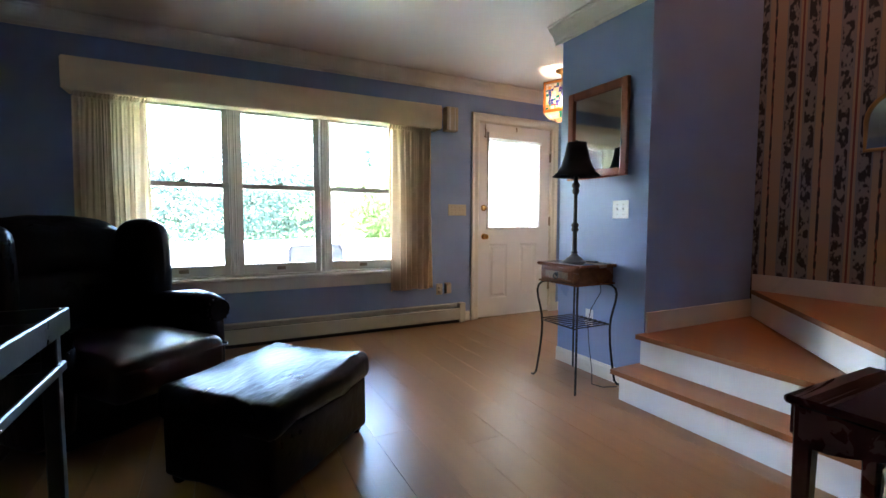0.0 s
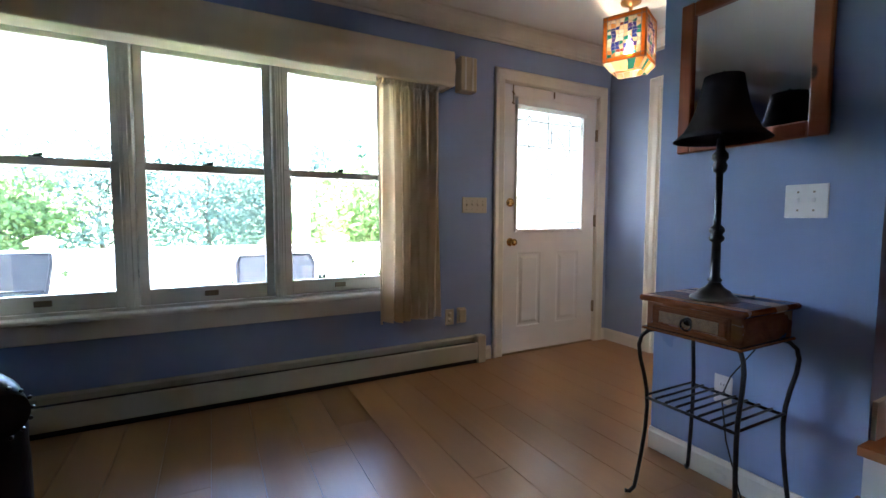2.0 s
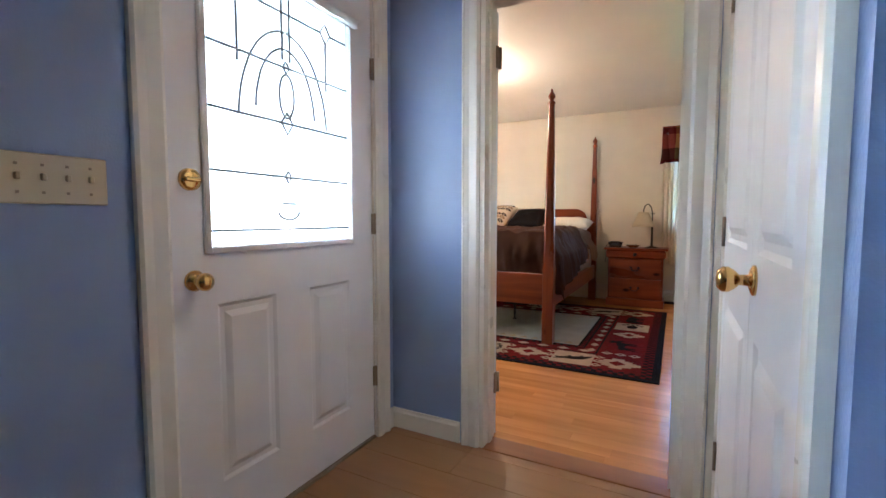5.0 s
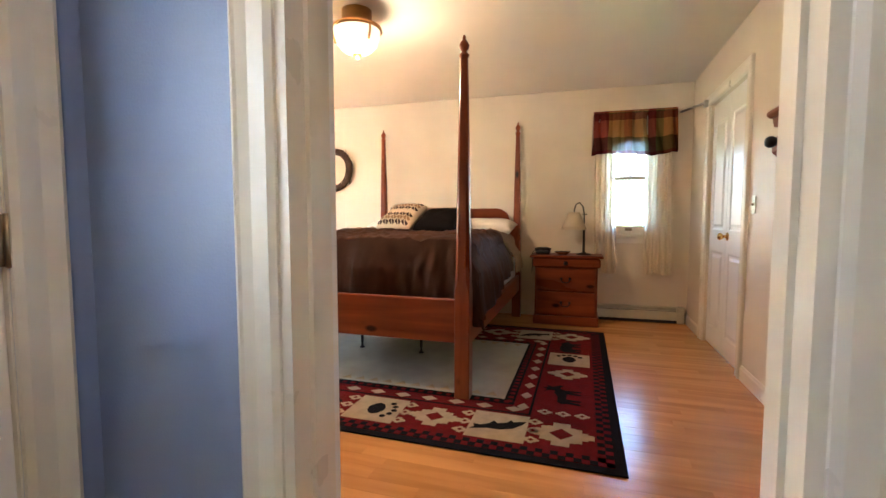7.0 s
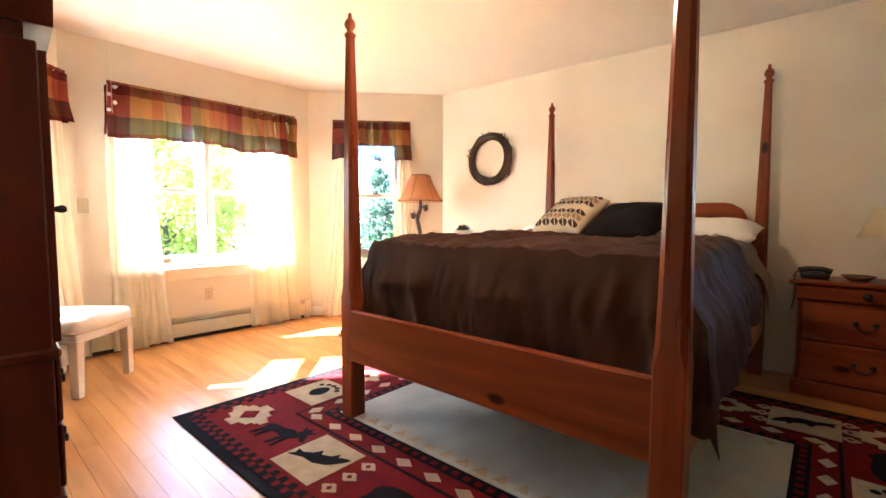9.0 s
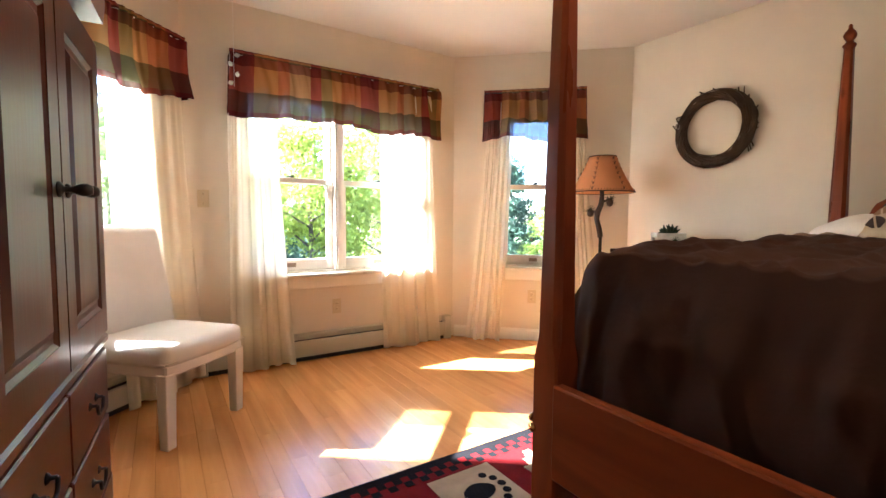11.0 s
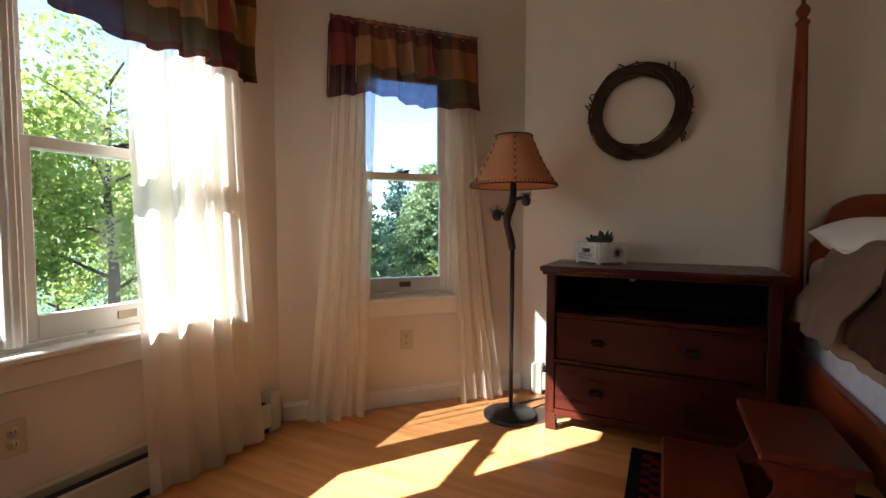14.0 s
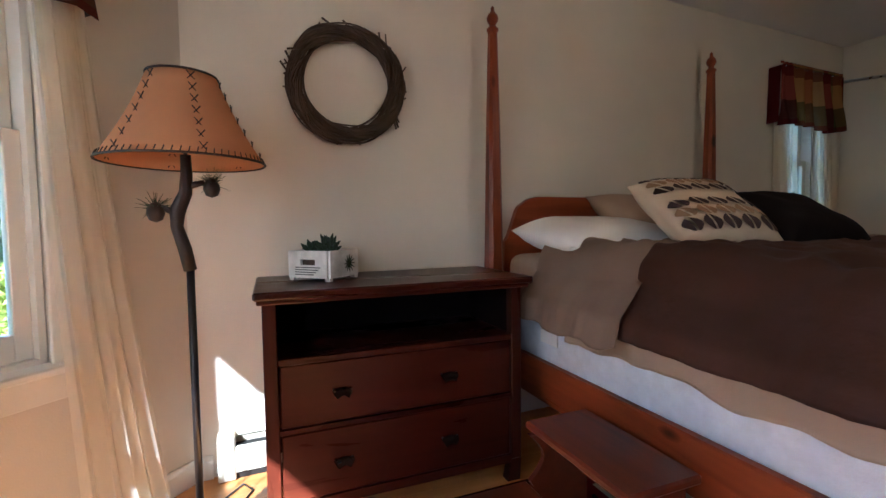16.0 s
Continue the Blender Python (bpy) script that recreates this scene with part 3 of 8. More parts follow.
def casing(m, u0, u1, top, name="trim", w=0.095):
    """Moulded casing round a doorway, with head and two legs."""
    bm = bmesh.new()
    prof = [(0, -0.001), (0, -0.012), (0.012, -0.02), (0.05, -0.016), (0.07, -0.022), (w - 0.01, -0.026), (w, -0.02), (w, -0.001)]
    for side, ue in ((-1, u0), (1, u1)):
        a = [bm.verts.new((ue + side * x, y, 0.001)) for x, y in prof]
        b = [bm.verts.new((ue + side * x, y, top + x)) for x, y in prof]
        k = len(a)
        for i in range(k):
            bm.faces.new((a[i], b[i], b[(i + 1) % k], a[(i + 1) % k]))
        bm.faces.new(a)
    a = [bm.verts.new((u0 - x, y, top + x)) for x, y in prof]
    b = [bm.verts.new((u1 + x, y, top + x)) for x, y in prof]
    k = len(a)
    for i in range(k):
        bm.faces.new((a[i], b[i], b[(i + 1) % k], a[(i + 1) % k]))
    return struct(name, bm, TRIM, "white moulded door casing", m)


casing(M_N, 2.455, 3.425, 2.085, w=0.09)
casing(M_HALL, NY - 3.515, NY - 2.69, 2.07, w=0.085)
casing(M_CLOS, 0.085, 1.155, 2.07, w=0.08)
struct("trim_board", B((HALLX - 0.02, 2.563, 0.001, HALLX - 0.001, 2.602, 2.165)), TRIM, "white trim board in the hall corner")
casing(M_BS, -7.34, -6.4, 2.08, w=0.085)
# door linings
struct("door_jamb", B((HALLX - 0.004, 3.493, 0.001, HALLX + 0.134, 3.515, 2.07), (HALLX - 0.004, 2.69, 0.001, HALLX + 0.134, 2.712, 2.07), (HALLX - 0.004, 2.712, 2.048, HALLX + 0.134, 3.493, 2.07), (HALLX + 0.05, 2.712, 0.001, HALLX + 0.09, 2.722, 2.048), (HALLX + 0.05, 3.483, 0.001, HALLX + 0.09, 3.493, 2.048)), TRIM, "white painted bedroom door lining")
m_bwi = wall_frame((BW + 0.01, 0), (BW + 0.01, 1))
casing(m_bwi, 2.69, 3.515, 2.07, w=0.085)
struct("floor_threshold", B((HALLX - 0.01, 2.71, -0.013, HALLX + 0.12, 3.495, 0.004), bevel=0.003), TREAD, "oak threshold under the bedroom door")


# ---- doors ----
def raised_panel(bm, x0, x1, z0, z1, y, face=-1):
    """A recessed field with a raised middle."""
    w = 0.028
    d = 0.008 * face
    ring = [(x0, z0), (x1, z0), (x1, z1), (x0, z1)]
    lv = [(0, 0.0), (0.012, -d * 0.9), (w, -d * 0.9), (w + 0.02, d * 0.35)]
    loops = []
    for inset, dy in lv:
        loops.append([bm.verts.new((x + (inset if i in (0, 3) else -inset), y + dy, z + (inset if i in (0, 1) else -inset))) for i, (x, z) in enumerate(ring)])
    for a, b in zip(loops, loops[1:]):
        for i in range(4):
            bm.faces.new((a[i], a[(i + 1) % 4], b[(i + 1) % 4], b[i]))
    bm.faces.new(loops[-1])


def slab(bm, x0, x1, z0, z1, y0, y1, holes):
    """A door leaf whose front (y0) is open where panels or glass go."""
    xs = sorted({x0, x1, *[h[0] for h in holes], *[h[1] for h in holes]})
    zs = sorted({z0, z1, *[h[2] for h in holes], *[h[3] for h in holes]})
    for a, b in zip(xs, xs[1:]):
        for c, d in zip(zs, zs[1:]):
            if not any(h[0] <= a and b <= h[1] and h[2] <= c and d <= h[3] for h in holes):
                box(bm, a, y0, c, b, y1, d)


def knob(bm, x, y, z, s=1.0, d=-1):
    m = Matrix.Translation((x, y, z)) @ Matrix.Rotation(radians(90 if d < 0 else -90), 4, "X")
    lathe(bm, [(0.0, 0), (0.032 * s, 0.0), (0.032 * s, 0.005), (0.024 * s, 0.009), (0.012 * s, 0.012), (0.011 * s, 0.028), (0.02 * s, 0.036), (0.027 * s, 0.047), (0.027 * s, 0.058), (0.018 * s, 0.068), (0.0, 0.07)], m, 20)


def hinge(parent, x, y, z, material=HINGE):
    bm = bmesh.new()
    lathe(bm, [(0.006, -0.05), (0.006, 0.05)], Matrix.Translation((x, y - 0.006, z)), 10)
    box(bm, x - 0.016, y - 0.002, z - 0.048, x + 0.016, y + 0.004, z + 0.048)
    part("hinge", bm, material, parent, "dull metal hinge")


door = tagged(thing("door_1", "white panelled entry door with leaded glass light", "door", M_N), kind="structure")
X0, X1, GX0, GX1, GZ0, GZ1 = 2.46, 3.42, 2.59, 3.265, 0.985, 1.92
bm = bmesh.new()
slab(bm, X0, X1, 0.012, 2.08, 0.012, 0.056, [(GX0, GX1, GZ0, GZ1), (2.606, 2.841, 0.21, 0.8), (3.008, 3.249, 0.21, 0.8)])
part("door_leaf", bm, DOOR_WHITE, door)
for a, b in ((2.606, 2.841), (3.008, 3.249)):
    bm = bmesh.new()
    raised_panel(bm, a, b, 0.21, 0.8, 0.012)
    box(bm, a, 0.045, 0.21, b, 0.056, 0.8)
    part("door_panel", bm, DOOR_WHITE, door)
bm = bmesh.new()
for a in ((GX0 - 0.022, 0.0, GZ0 - 0.022, GX0, 0.07, GZ1 + 0.022), (GX1, 0.0, GZ0 - 0.022, GX1 + 0.022, 0.07, GZ1 + 0.022), (GX0, 0.0, GZ0 - 0.022, GX1, 0.07, GZ0), (GX0, 0.0, GZ1, GX1, 0.07, GZ1 + 0.022)):
    box(bm, *a, bevel=0.004)
part("glazing_bead", bm, DOOR_WHITE, door)
pane = part("pane", B((GX0, 0.03, GZ0, GX1, 0.036, GZ1)), OBSCURE, door, "textured leaded glass light")
pane.visible_shadow = False
bm = bmesh.new()


def came(pts, r=0.0042):
    tube(bm, [(x, 0.028, z) for x, z in pts], r, 6)


def diamond(x, z, s):
    came([(x, z + s), (x + s * 0.72, z), (x, z - s), (x - s * 0.72, z), (x, z + s)])


GC = (GX0 + GX1) / 2
for z in (1.035, 1.23, 1.43, 1.635):
    came([(GX0, z), (GX1, z)])
came([(GX0, 1.83), (GX0 + 0.1, 1.83)])
came([(GX0 + 0.15, 1.83), (GX1 - 0.15, 1.83)])
came([(GX1 - 0.1, 1.83), (GX1, 1.83)])
for s in (-1, 1):
    x = GC + s * 0.21
    diamond(x, 1.83, 0.04)
    came([(x, 1.79), (x, 1.6)])
    came([(GC + s * 0.21 * math.sin(a), 1.4 + 0.36 * math.cos(a)) for a in [i * 0.1 for i in range(16)]])
    came([(GC + s * 0.14 * math.sin(a), 1.45 + 0.25 * math.cos(a)) for a in [i * 0.1 for i in range(16)]])
    came([(GC + s * 0.035 * math.sin(a), 1.53 + 0.08 * math.cos(a)) for a in [i * 0.2 for i in range(17)]])
    came([(GC + s * 0.018, 1.92), (GC + s * 0.018, 1.66)])
diamond(GC, 1.635, 0.022)
diamond(GC, 1.43, 0.04)
diamond(GC, 1.23, 0.022)
came([(GC + 0.05 * math.cos(a), 1.1 - 0.03 * math.sin(a)) for a in [i * math.pi / 10 for i in range(11)]])
came([(GC - 0.03, 1.13), (GC + 0.03, 1.13)])
part("leading", bm, LEAD, door, "dark lead cames in curved pattern")
bm = bmesh.new()
box(bm, GX0 - 0.03, -0.035, 1.925, GX1 + 0.03, 0.0, 1.985, bevel=0.004)
for i in range(4):
    box(bm, GX0 - 0.02, -0.028, 1.9 + i * 0.006, GX1 + 0.02, -0.004, 1.9015 + i * 0.006)
part("raised_blind", bm, DOOR_WHITE, door, "raised white mini blind")
bm = bmesh.new()
knob(bm, 2.533, 0.012, 0.885)
part("door_knob", bm, BRASS, door, "polished brass knob")
bm = bmesh.new()
lathe(bm, [(0.0, 0), (0.034, 0), (0.032, 0.012), (0.02, 0.016), (0, 0.016)], Matrix.Translation((2.528, 0.012, 1.19)) @ Matrix.Rotation(radians(90), 4, "X"))
box(bm, 2.503, -0.014, 1.183, 2.553, -0.004, 1.197, bevel=0.003)
part("deadbolt", bm, BRASS, door, "polished brass thumb-turn deadbolt")
for z in (0.31, 1.05, 1.77):
    hinge(door, 3.425, 0.004, z)
bm = bmesh.new()
tube(bm, [(2.53, -0.012, 2.07), (2.53, -0.012, 1.93)], 0.004, 6)
tube(bm, [(2.52, -0.012, 2.02), (2.545, -0.012, 2.0)], 0.005, 6)
tube(bm, [(2.52, -0.012, 1.94), (2.54, -0.012, 1.93)], 0.006, 6)
box(bm, 2.936, -0.006, 2.02, 2.944, 0.002, 2.07)
part("hold_open_hook", bm, HINGE, door, "small metal hook")
struct("door_jamb", B((2.445, 0, 0.001, 2.459, 0.12, 2.085), (3.421, 0, 0.001, 3.435, 0.12, 2.085), (2.445, 0, 2.081, 3.435, 0.12, 2.095)), TRIM, "white entry door lining", M_N)
struct("door_sill", B((2.46, 0.0, -0.012, 3.42, 0.15, 0.01)), HINGE, "dull metal entry door sill", M_N)


def panel_door(name, label, m, w, h, rows, cols=2, y=0.0, kn=None, hinges=None, t=0.035):
    """A leaf in local x 0..w with raised panels on both faces; rows of (z0, z1)."""
    d = tagged(thing(name, label, "door", m), kind="structure")
    st = 0.1 if cols == 2 else 0.075
    cw = (w - st * (cols + 1)) / cols
    holes = [(st + c * (cw + st), st + c * (cw + st) + cw, a, b) for c in range(cols) for a, b in rows]
    bm = bmesh.new()
    slab(bm, 0, w, 0.01, h, y, y + t, holes)
    part("door_leaf", bm, DOOR_WHITE, d)
    for a, b, c, e in holes:
        bm = bmesh.new()
        raised_panel(bm, a, b, c, e, y)
        raised_panel(bm, a, b, c, e, y + t, 1)
        part("door_panel", bm, DOOR_WHITE, d)
    if kn:
        bm = bmesh.new()
        knob(bm, kn[0], y, kn[1])
        if len(kn) > 2:
            knob(bm, kn[0], y + t, kn[1], d=1)
        part("door_knob", bm, BRASS, d, "polished brass knob")
    for hx, hz in hinges or ():
        hinge(d, hx, y + 0.002, hz)
    return d


SIX = [(0.14, 0.8), (0.98, 1.62), (1.74, 1.94)]
FOUR = [(0.16, 0.82), (1.0, 1.9)]
panel_door("door_2", "white panelled closet door leaf, closed", M_CLOS @ Matrix.Translation((0.088, -0.016, 0)), 0.61, 2.06, FOUR, 1, hinges=[(0.0, 0.24), (0.0, 1.03), (0.0, 1.8)])
panel_door("door_3", "white panelled closet door leaf, closed", M_CLOS @ Matrix.Translation((0.701, -0.016, 0)), 0.451, 2.06, FOUR, 1, kn=(0.06, 0.945))
panel_door("door_4", "white panelled bedroom door, swung open into the room", Matrix.Translation((BW + 0.02, 3.491, 0)) @ Matrix.Rotation(radians(83), 4, "Z"), 0.73, 2.035, SIX, 2, kn=(0.67, 0.93, 1))
for z in (0.27, 1.83):
    bm = bmesh.new()
    box(bm, BW - 0.005, 3.485, z - 0.05, BW + 0.03, 3.4925, z + 0.05)
    lathe(bm, [(0.007, -0.05), (0.007, 0.05)], Matrix.Translation((BW + 0.028, 3.483, z)), 10)
    struct("door_hinge", bm, HINGE, "dull brown metal hinge on the door lining")
panel_door("door_5", "white panelled bedroom closet leaf, closed", M_BS @ Matrix.Translation((-7.336, 0.02, 0)), 0.464, 2.065, FOUR, 1)
panel_door("door_6", "white panelled bedroom closet leaf, closed", M_BS @ Matrix.Translation((-6.868, 0.02, 0)), 0.464, 2.065, FOUR, 1, kn=(0.05, 0.955))


# ---- windows ----
def sash(win, u0, u1, z0, z1, y, name="sash", st=0.045, bot=0.05, top=0.04):
    bm = bmesh.new()
    for b in ((u0, y, z0, u0 + st, y + 0.035, z1), (u1 - st, y, z0, u1, y + 0.035, z1), (u0 + st, y, z0, u1 - st, y + 0.035, z0 + bot), (u0 + st, y, z1 - top, u1 - st, y + 0.035, z1)):
        box(bm, *b, bevel=0.003)
    s = part(name, bm, TRIM, win)
    g = part("pane", B((u0 + st - 0.004, y + 0.014, z0 + bot - 0.004, u1 - st + 0.004, y + 0.019, z1 - top + 0.004)), PANE, s, "clear glass pane")
    g.visible_shadow = False
    return s


def double_hung(name, label, m, units, z0, z1, rail, stool=(0.09, 0.09), sticker=True):
    """Double-hung window units in one frame with stool and apron."""
    w = tagged(thing(name, label, "window", m), kind="structure")
    a, b = units[0][0], units[-1][1]
    bm = bmesh.new()
    box(bm, a - 0.0, 0.02, z0, a + 0.02, 0.149, z1)
    box(bm, b - 0.02, 0.02, z0, b, 0.149, z1)
    box(bm, a, 0.02, z1 - 0.03, b, 0.149, z1)
    box(bm, a, 0.02, z0, b, 0.149, z0 + 0.02)
    part("window_frame", bm, TRIM, w)
    for (p, q), (r, s) in zip(units, units[1:]):
        bm = bmesh.new()
        box(bm, q - 0.02, 0.0, z0 + 0.02, r + 0.02, 0.148, z1 - 0.03, bevel=0.004)
        box(bm, (q + r) / 2 - 0.012, -0.012, z0 + 0.02, (q + r) / 2 + 0.012, 0.0, z1 - 0.03, bevel=0.004)
        part("mullion", bm, TRIM, w)
    for p, q in units:
        i, j = p + 0.02, q - 0.02
        sash(w, i, j, rail - 0.02, z1 - 0.03, 0.09, "upper_sash", bot=0.035)
        low = sash(w, i, j, z0 + 0.02, rail + 0.02, 0.05, "lower_sash", bot=0.085)
        bm = bmesh.new()
        c = (i + j) / 2
        box(bm, c - 0.028, 0.052, rail + 0.021, c + 0.028, 0.08, rail + 0.029, bevel=0.003)
        tube(bm, [(c - 0.005, 0.06, rail + 0.032), (c + 0.03, 0.05, rail + 0.036)], 0.006, 6)
        part("sash_lock", bm, IRON, low, "dark metal sash lock")
        if sticker:
            part("sash_lift", B((c - 0.035, 0.043, z0 + 0.05, c + 0.035, 0.05, z0 + 0.08), bevel=0.002), HINGE, low, "small dark metal sash lift")
    sp, drop = stool
    part("window_sill", B((a - 0.07, -0.06, z0 - 0.022, b + 0.07, 0.05, z0 + 0.004), bevel=0.006), TRIM, w)
    bm = bmesh.new()
    box(bm, a - 0.05, -0.02, z0 - 0.022 - drop, b + 0.05, -0.001, z0 - 0.022, bevel=0.004)
    box(bm, a - 0.05, -0.026, z0 - 0.045, b + 0.05, -0.02, z0 - 0.022)
    part("apron", bm, TRIM, w)
    bm = bmesh.new()
    for c, d, e, f in ((a - 0.075, a + 0.005, z0 + 0.004, z1), (b - 0.005, b + 0.075, z0 + 0.004, z1), (a - 0.075, b + 0.075, z1, z1 + 0.08)):
        box(bm, c, -0.018, e, d, -0.001, f, bevel=0.004)
    part("casing", bm, TRIM, w)
    return w


double_hung("window_1", "white triple double-hung living room window", M_N, [(-0.61, 0.105), (0.125, 0.84), (0.86, 1.575)], 0.575, 2.01, 1.335, (0.09, 0.1))
double_hung("window_2", "white double-hung pair in the bay", M_BN, [(5.02, 5.7), (5.72, 6.4)], 0.645, 1.99, 1.335)
double_hung("window_3", "white double-hung window in the angled bay", M_BNE, [(0.425, 1.0)], 0.645, 1.99, 1.35)
double_hung("window_4", "white double-hung window in the angled bay", M_BNW, [(0.425, 1.085)], 0.645, 1.99, 1.335)
double_hung("window_5", "small white double-hung bedroom window", M_BE, [(-2.765, -2.295)], 0.915, 1.99, 1.53, (0.06, 0.06))


# ---- stairs ----
def slab_poly(bm, pts, z0, z1):
    a = [bm.verts.new((x, y, z0)) for x, y in pts]
    b = [bm.verts.new((x, y, z1)) for x, y in pts]
    k = len(a)
    bm.faces.new(a[::-1])
    bm.faces.new(b)
    for i in range(k):
        bm.faces.new((a[i], a[(i + 1) % k], b[(i + 1) % k], b[i]))


stair = tagged(thing("staircase", "winding stairs with oak treads and white risers", "stairs"), kind="structure")
SP = 0.64
tread_shapes = [
    ([(2.045, SP), (2.36, SP), (2.36, 1.799), (2.289, 1.799), (2.289, 1.815), (2.03, 1.815)], 0.188),
    ([(2.215, SP), (2.5, SP + 0.1), (3.399, 1.799), (2.215, 1.799)], 0.376),
    ([(2.24, 0.7), (2.32, SP + 0.001), (3.399, SP + 0.001), (3.399, 1.795)], 0.566),
]
for pts, z in tread_shapes:
    bm = bmesh.new()
    slab_poly(bm, pts, z - 0.028, z)
    part("tread", bm, TREAD, stair, "varnished oak tread")
bm = B((2.09, SP, 0.0, 2.11, 1.8, 0.159))
part("riser", bm, DOOR_WHITE, stair, "white painted riser")
part("riser", B((2.262, SP, 0.189, 2.28, 1.798, 0.347)), DOOR_WHITE, stair, "white painted riser")
bm = bmesh.new()
slab_poly(bm, [(2.3, 0.72), (2.32, 0.70), (3.398, 1.76), (3.398, 1.79)], 0.377, 0.537)
part("riser", bm, DOOR_WHITE, stair, "white painted riser")
part("skirt_board", B((2.3, 1.785, 0.377, 3.398, 1.798, 0.5)), TRIM, stair, "cream skirt board")
part("skirt_board", B((3.385, SP + 0.01, 0.567, 3.398, 1.784, 0.68)), TRIM, stair, "cream skirt board")
part("wall_cap", B((2.18, 0.3, 0.9, 2.199, 0.655, 0.925), bevel=0.004), MAHOG, stair, "dark wooden cap rail")
# ---- cloth makers ----
def hanging(name, m, top, bottom, z0, z1, y, folds, amp, material, label="", category="curtain", group="", parent=None, wob=0.0, seed=1, nu=90, nv=24, flare=0.0, thick=0.004, loose=0.6, hem=0.0):
    """A pleated hanging from (u0, u1) at the top to (u0, u1) at the foot."""
    rnd = random.Random(seed)
    ph = [rnd.uniform(0, 6.28) for _ in range(6)]
    bm = bmesh.new()
    uvl = bm.loops.layers.uv.new("uv")
    coord = {}

    def fn(u, v):
        a = top[0] + (top[1] - top[0]) * u
        b = bottom[0] + (bottom[1] - bottom[0]) * u
        s = (1 - v) ** 1.3
        w = folds * 2 * math.pi * (u + 0.02 * math.sin(7 * u + ph[0]) + 0.015 * math.sin(3 * v + ph[1])) + loose * 2.6 * noise.noise((u * folds * 0.55, v * 0.7, ph[5]))
        depth = amp * (0.55 + 0.45 * (1 - v)) * (1 + 0.35 * math.sin(5.3 * u + ph[2])) * (1 + loose * 1.1 * noise.noise((u * folds * 0.45 + 9, v * 1.1, ph[0])))
        x = a * (1 - s) + b * s + 0.3 * amp * math.sin(2 * w + ph[3]) * (1 - v)
        zz = z0 + (z1 - z0) * v + wob * (1 - v) * math.sin(w * 0.31 + ph[4])
        zz += hem * (1 - v) * noise.noise((u * folds * 0.33, ph[2], 0.0))
        fine = 0.22 * amp * math.sin(2.7 * w + ph[1]) * v * loose
        return Vector((x, y - depth * math.sin(w) - fine - flare * (1 - v) ** 2, zz))
    g = sheet(bm, fn, nu, nv)
    for i, row in enumerate(g):
        for j, v in enumerate(row):
            coord[v] = (i / nu * abs(top[1] - top[0]), j / nv)
    for f in bm.faces:
        for l in f.loops:
            l[uvl].uv = coord[l.vert]
    if thick:
        bmesh.ops.solidify(bm, geom=bm.faces[:], thickness=thick)
    if parent:
        return part(name, bm, material, parent, label)
    return single(name, bm, material, label, category, m, group)


# ---- living room window dressing ----
corn = thing("cornice_box", "padded cream fabric cornice box over the window", "valance", M_N)
bm = bmesh.new()


def cornice(u, v):
    x = -0.9 + 2.82 * u
    n = noise.noise((x * 2.2 + v * 1.5, v * 2.0, 3.1)) * 0.012 + noise.noise((x * 7 - v * 3, v * 4, 8.0)) * 0.006
    if v < 0.12:
        return Vector((x, -0.19 + (0.12 - v) * 0.25 + 0, 1.925 - 0.0 * v))
    if v > 0.9:
        return Vector((x, -0.19 + (v - 0.9) * 1.9, 2.145 + n))
    t = (v - 0.12) / 0.78
    return Vector((x, -0.19 - 0.022 * math.sin(math.pi * t) + n, 1.925 + 0.22 * t + 0.3 * n))


sheet(bm, cornice, 120, 20)
for x in (-0.9, 1.92):
    box(bm, x - 0.012, -0.185, 1.93, x + 0.012, 0.0, 2.14, bevel=0.006)
box(bm, -0.9, -0.012, 1.94, 1.92, -0.001, 2.14)
part("padded_front", bm, CORNICE_CLOTH, corn)
part("lining", B((-0.88, -0.18, 1.935, 1.9, -0.014, 1.945)), DRAPE, corn, "cream lining board")
for tp, bt, sd in (((-0.87, -0.44), (-0.88, -0.42), 4), ((1.41, 1.855), (1.42, 1.86), 9)):
    dp = thing("drape", "cream pinch-pleated drape beside the living room window", "curtain", M_N, "living room drapes")
    hanging("pleated_panel", None, tp, bt, 0.39, 1.9, -0.11, 7, 0.03, DRAPE, parent=dp, seed=sd, nu=180, nv=40, wob=0.006, loose=1.0)
    hanging("pleat_header", None, tp, tp, 1.895, 1.94, -0.11, 18, 0.014, DRAPE, parent=dp, seed=sd, nu=150, nv=4)

bm = B((2.03, -0.09, 1.945, 2.16, -0.001, 2.175), bevel=0.006)
chime = single("door_chime", bm, BEIGE_PLASTIC, "cream plastic door chime box on the blue wall", "door chime", M_N)
part("cover_groove", B((2.06, -0.094, 1.95, 2.072, -0.09, 2.17)), TRIM, chime)
part("cover_groove", B((2.118, -0.094, 1.95, 2.13, -0.09, 2.17)), TRIM, chime)


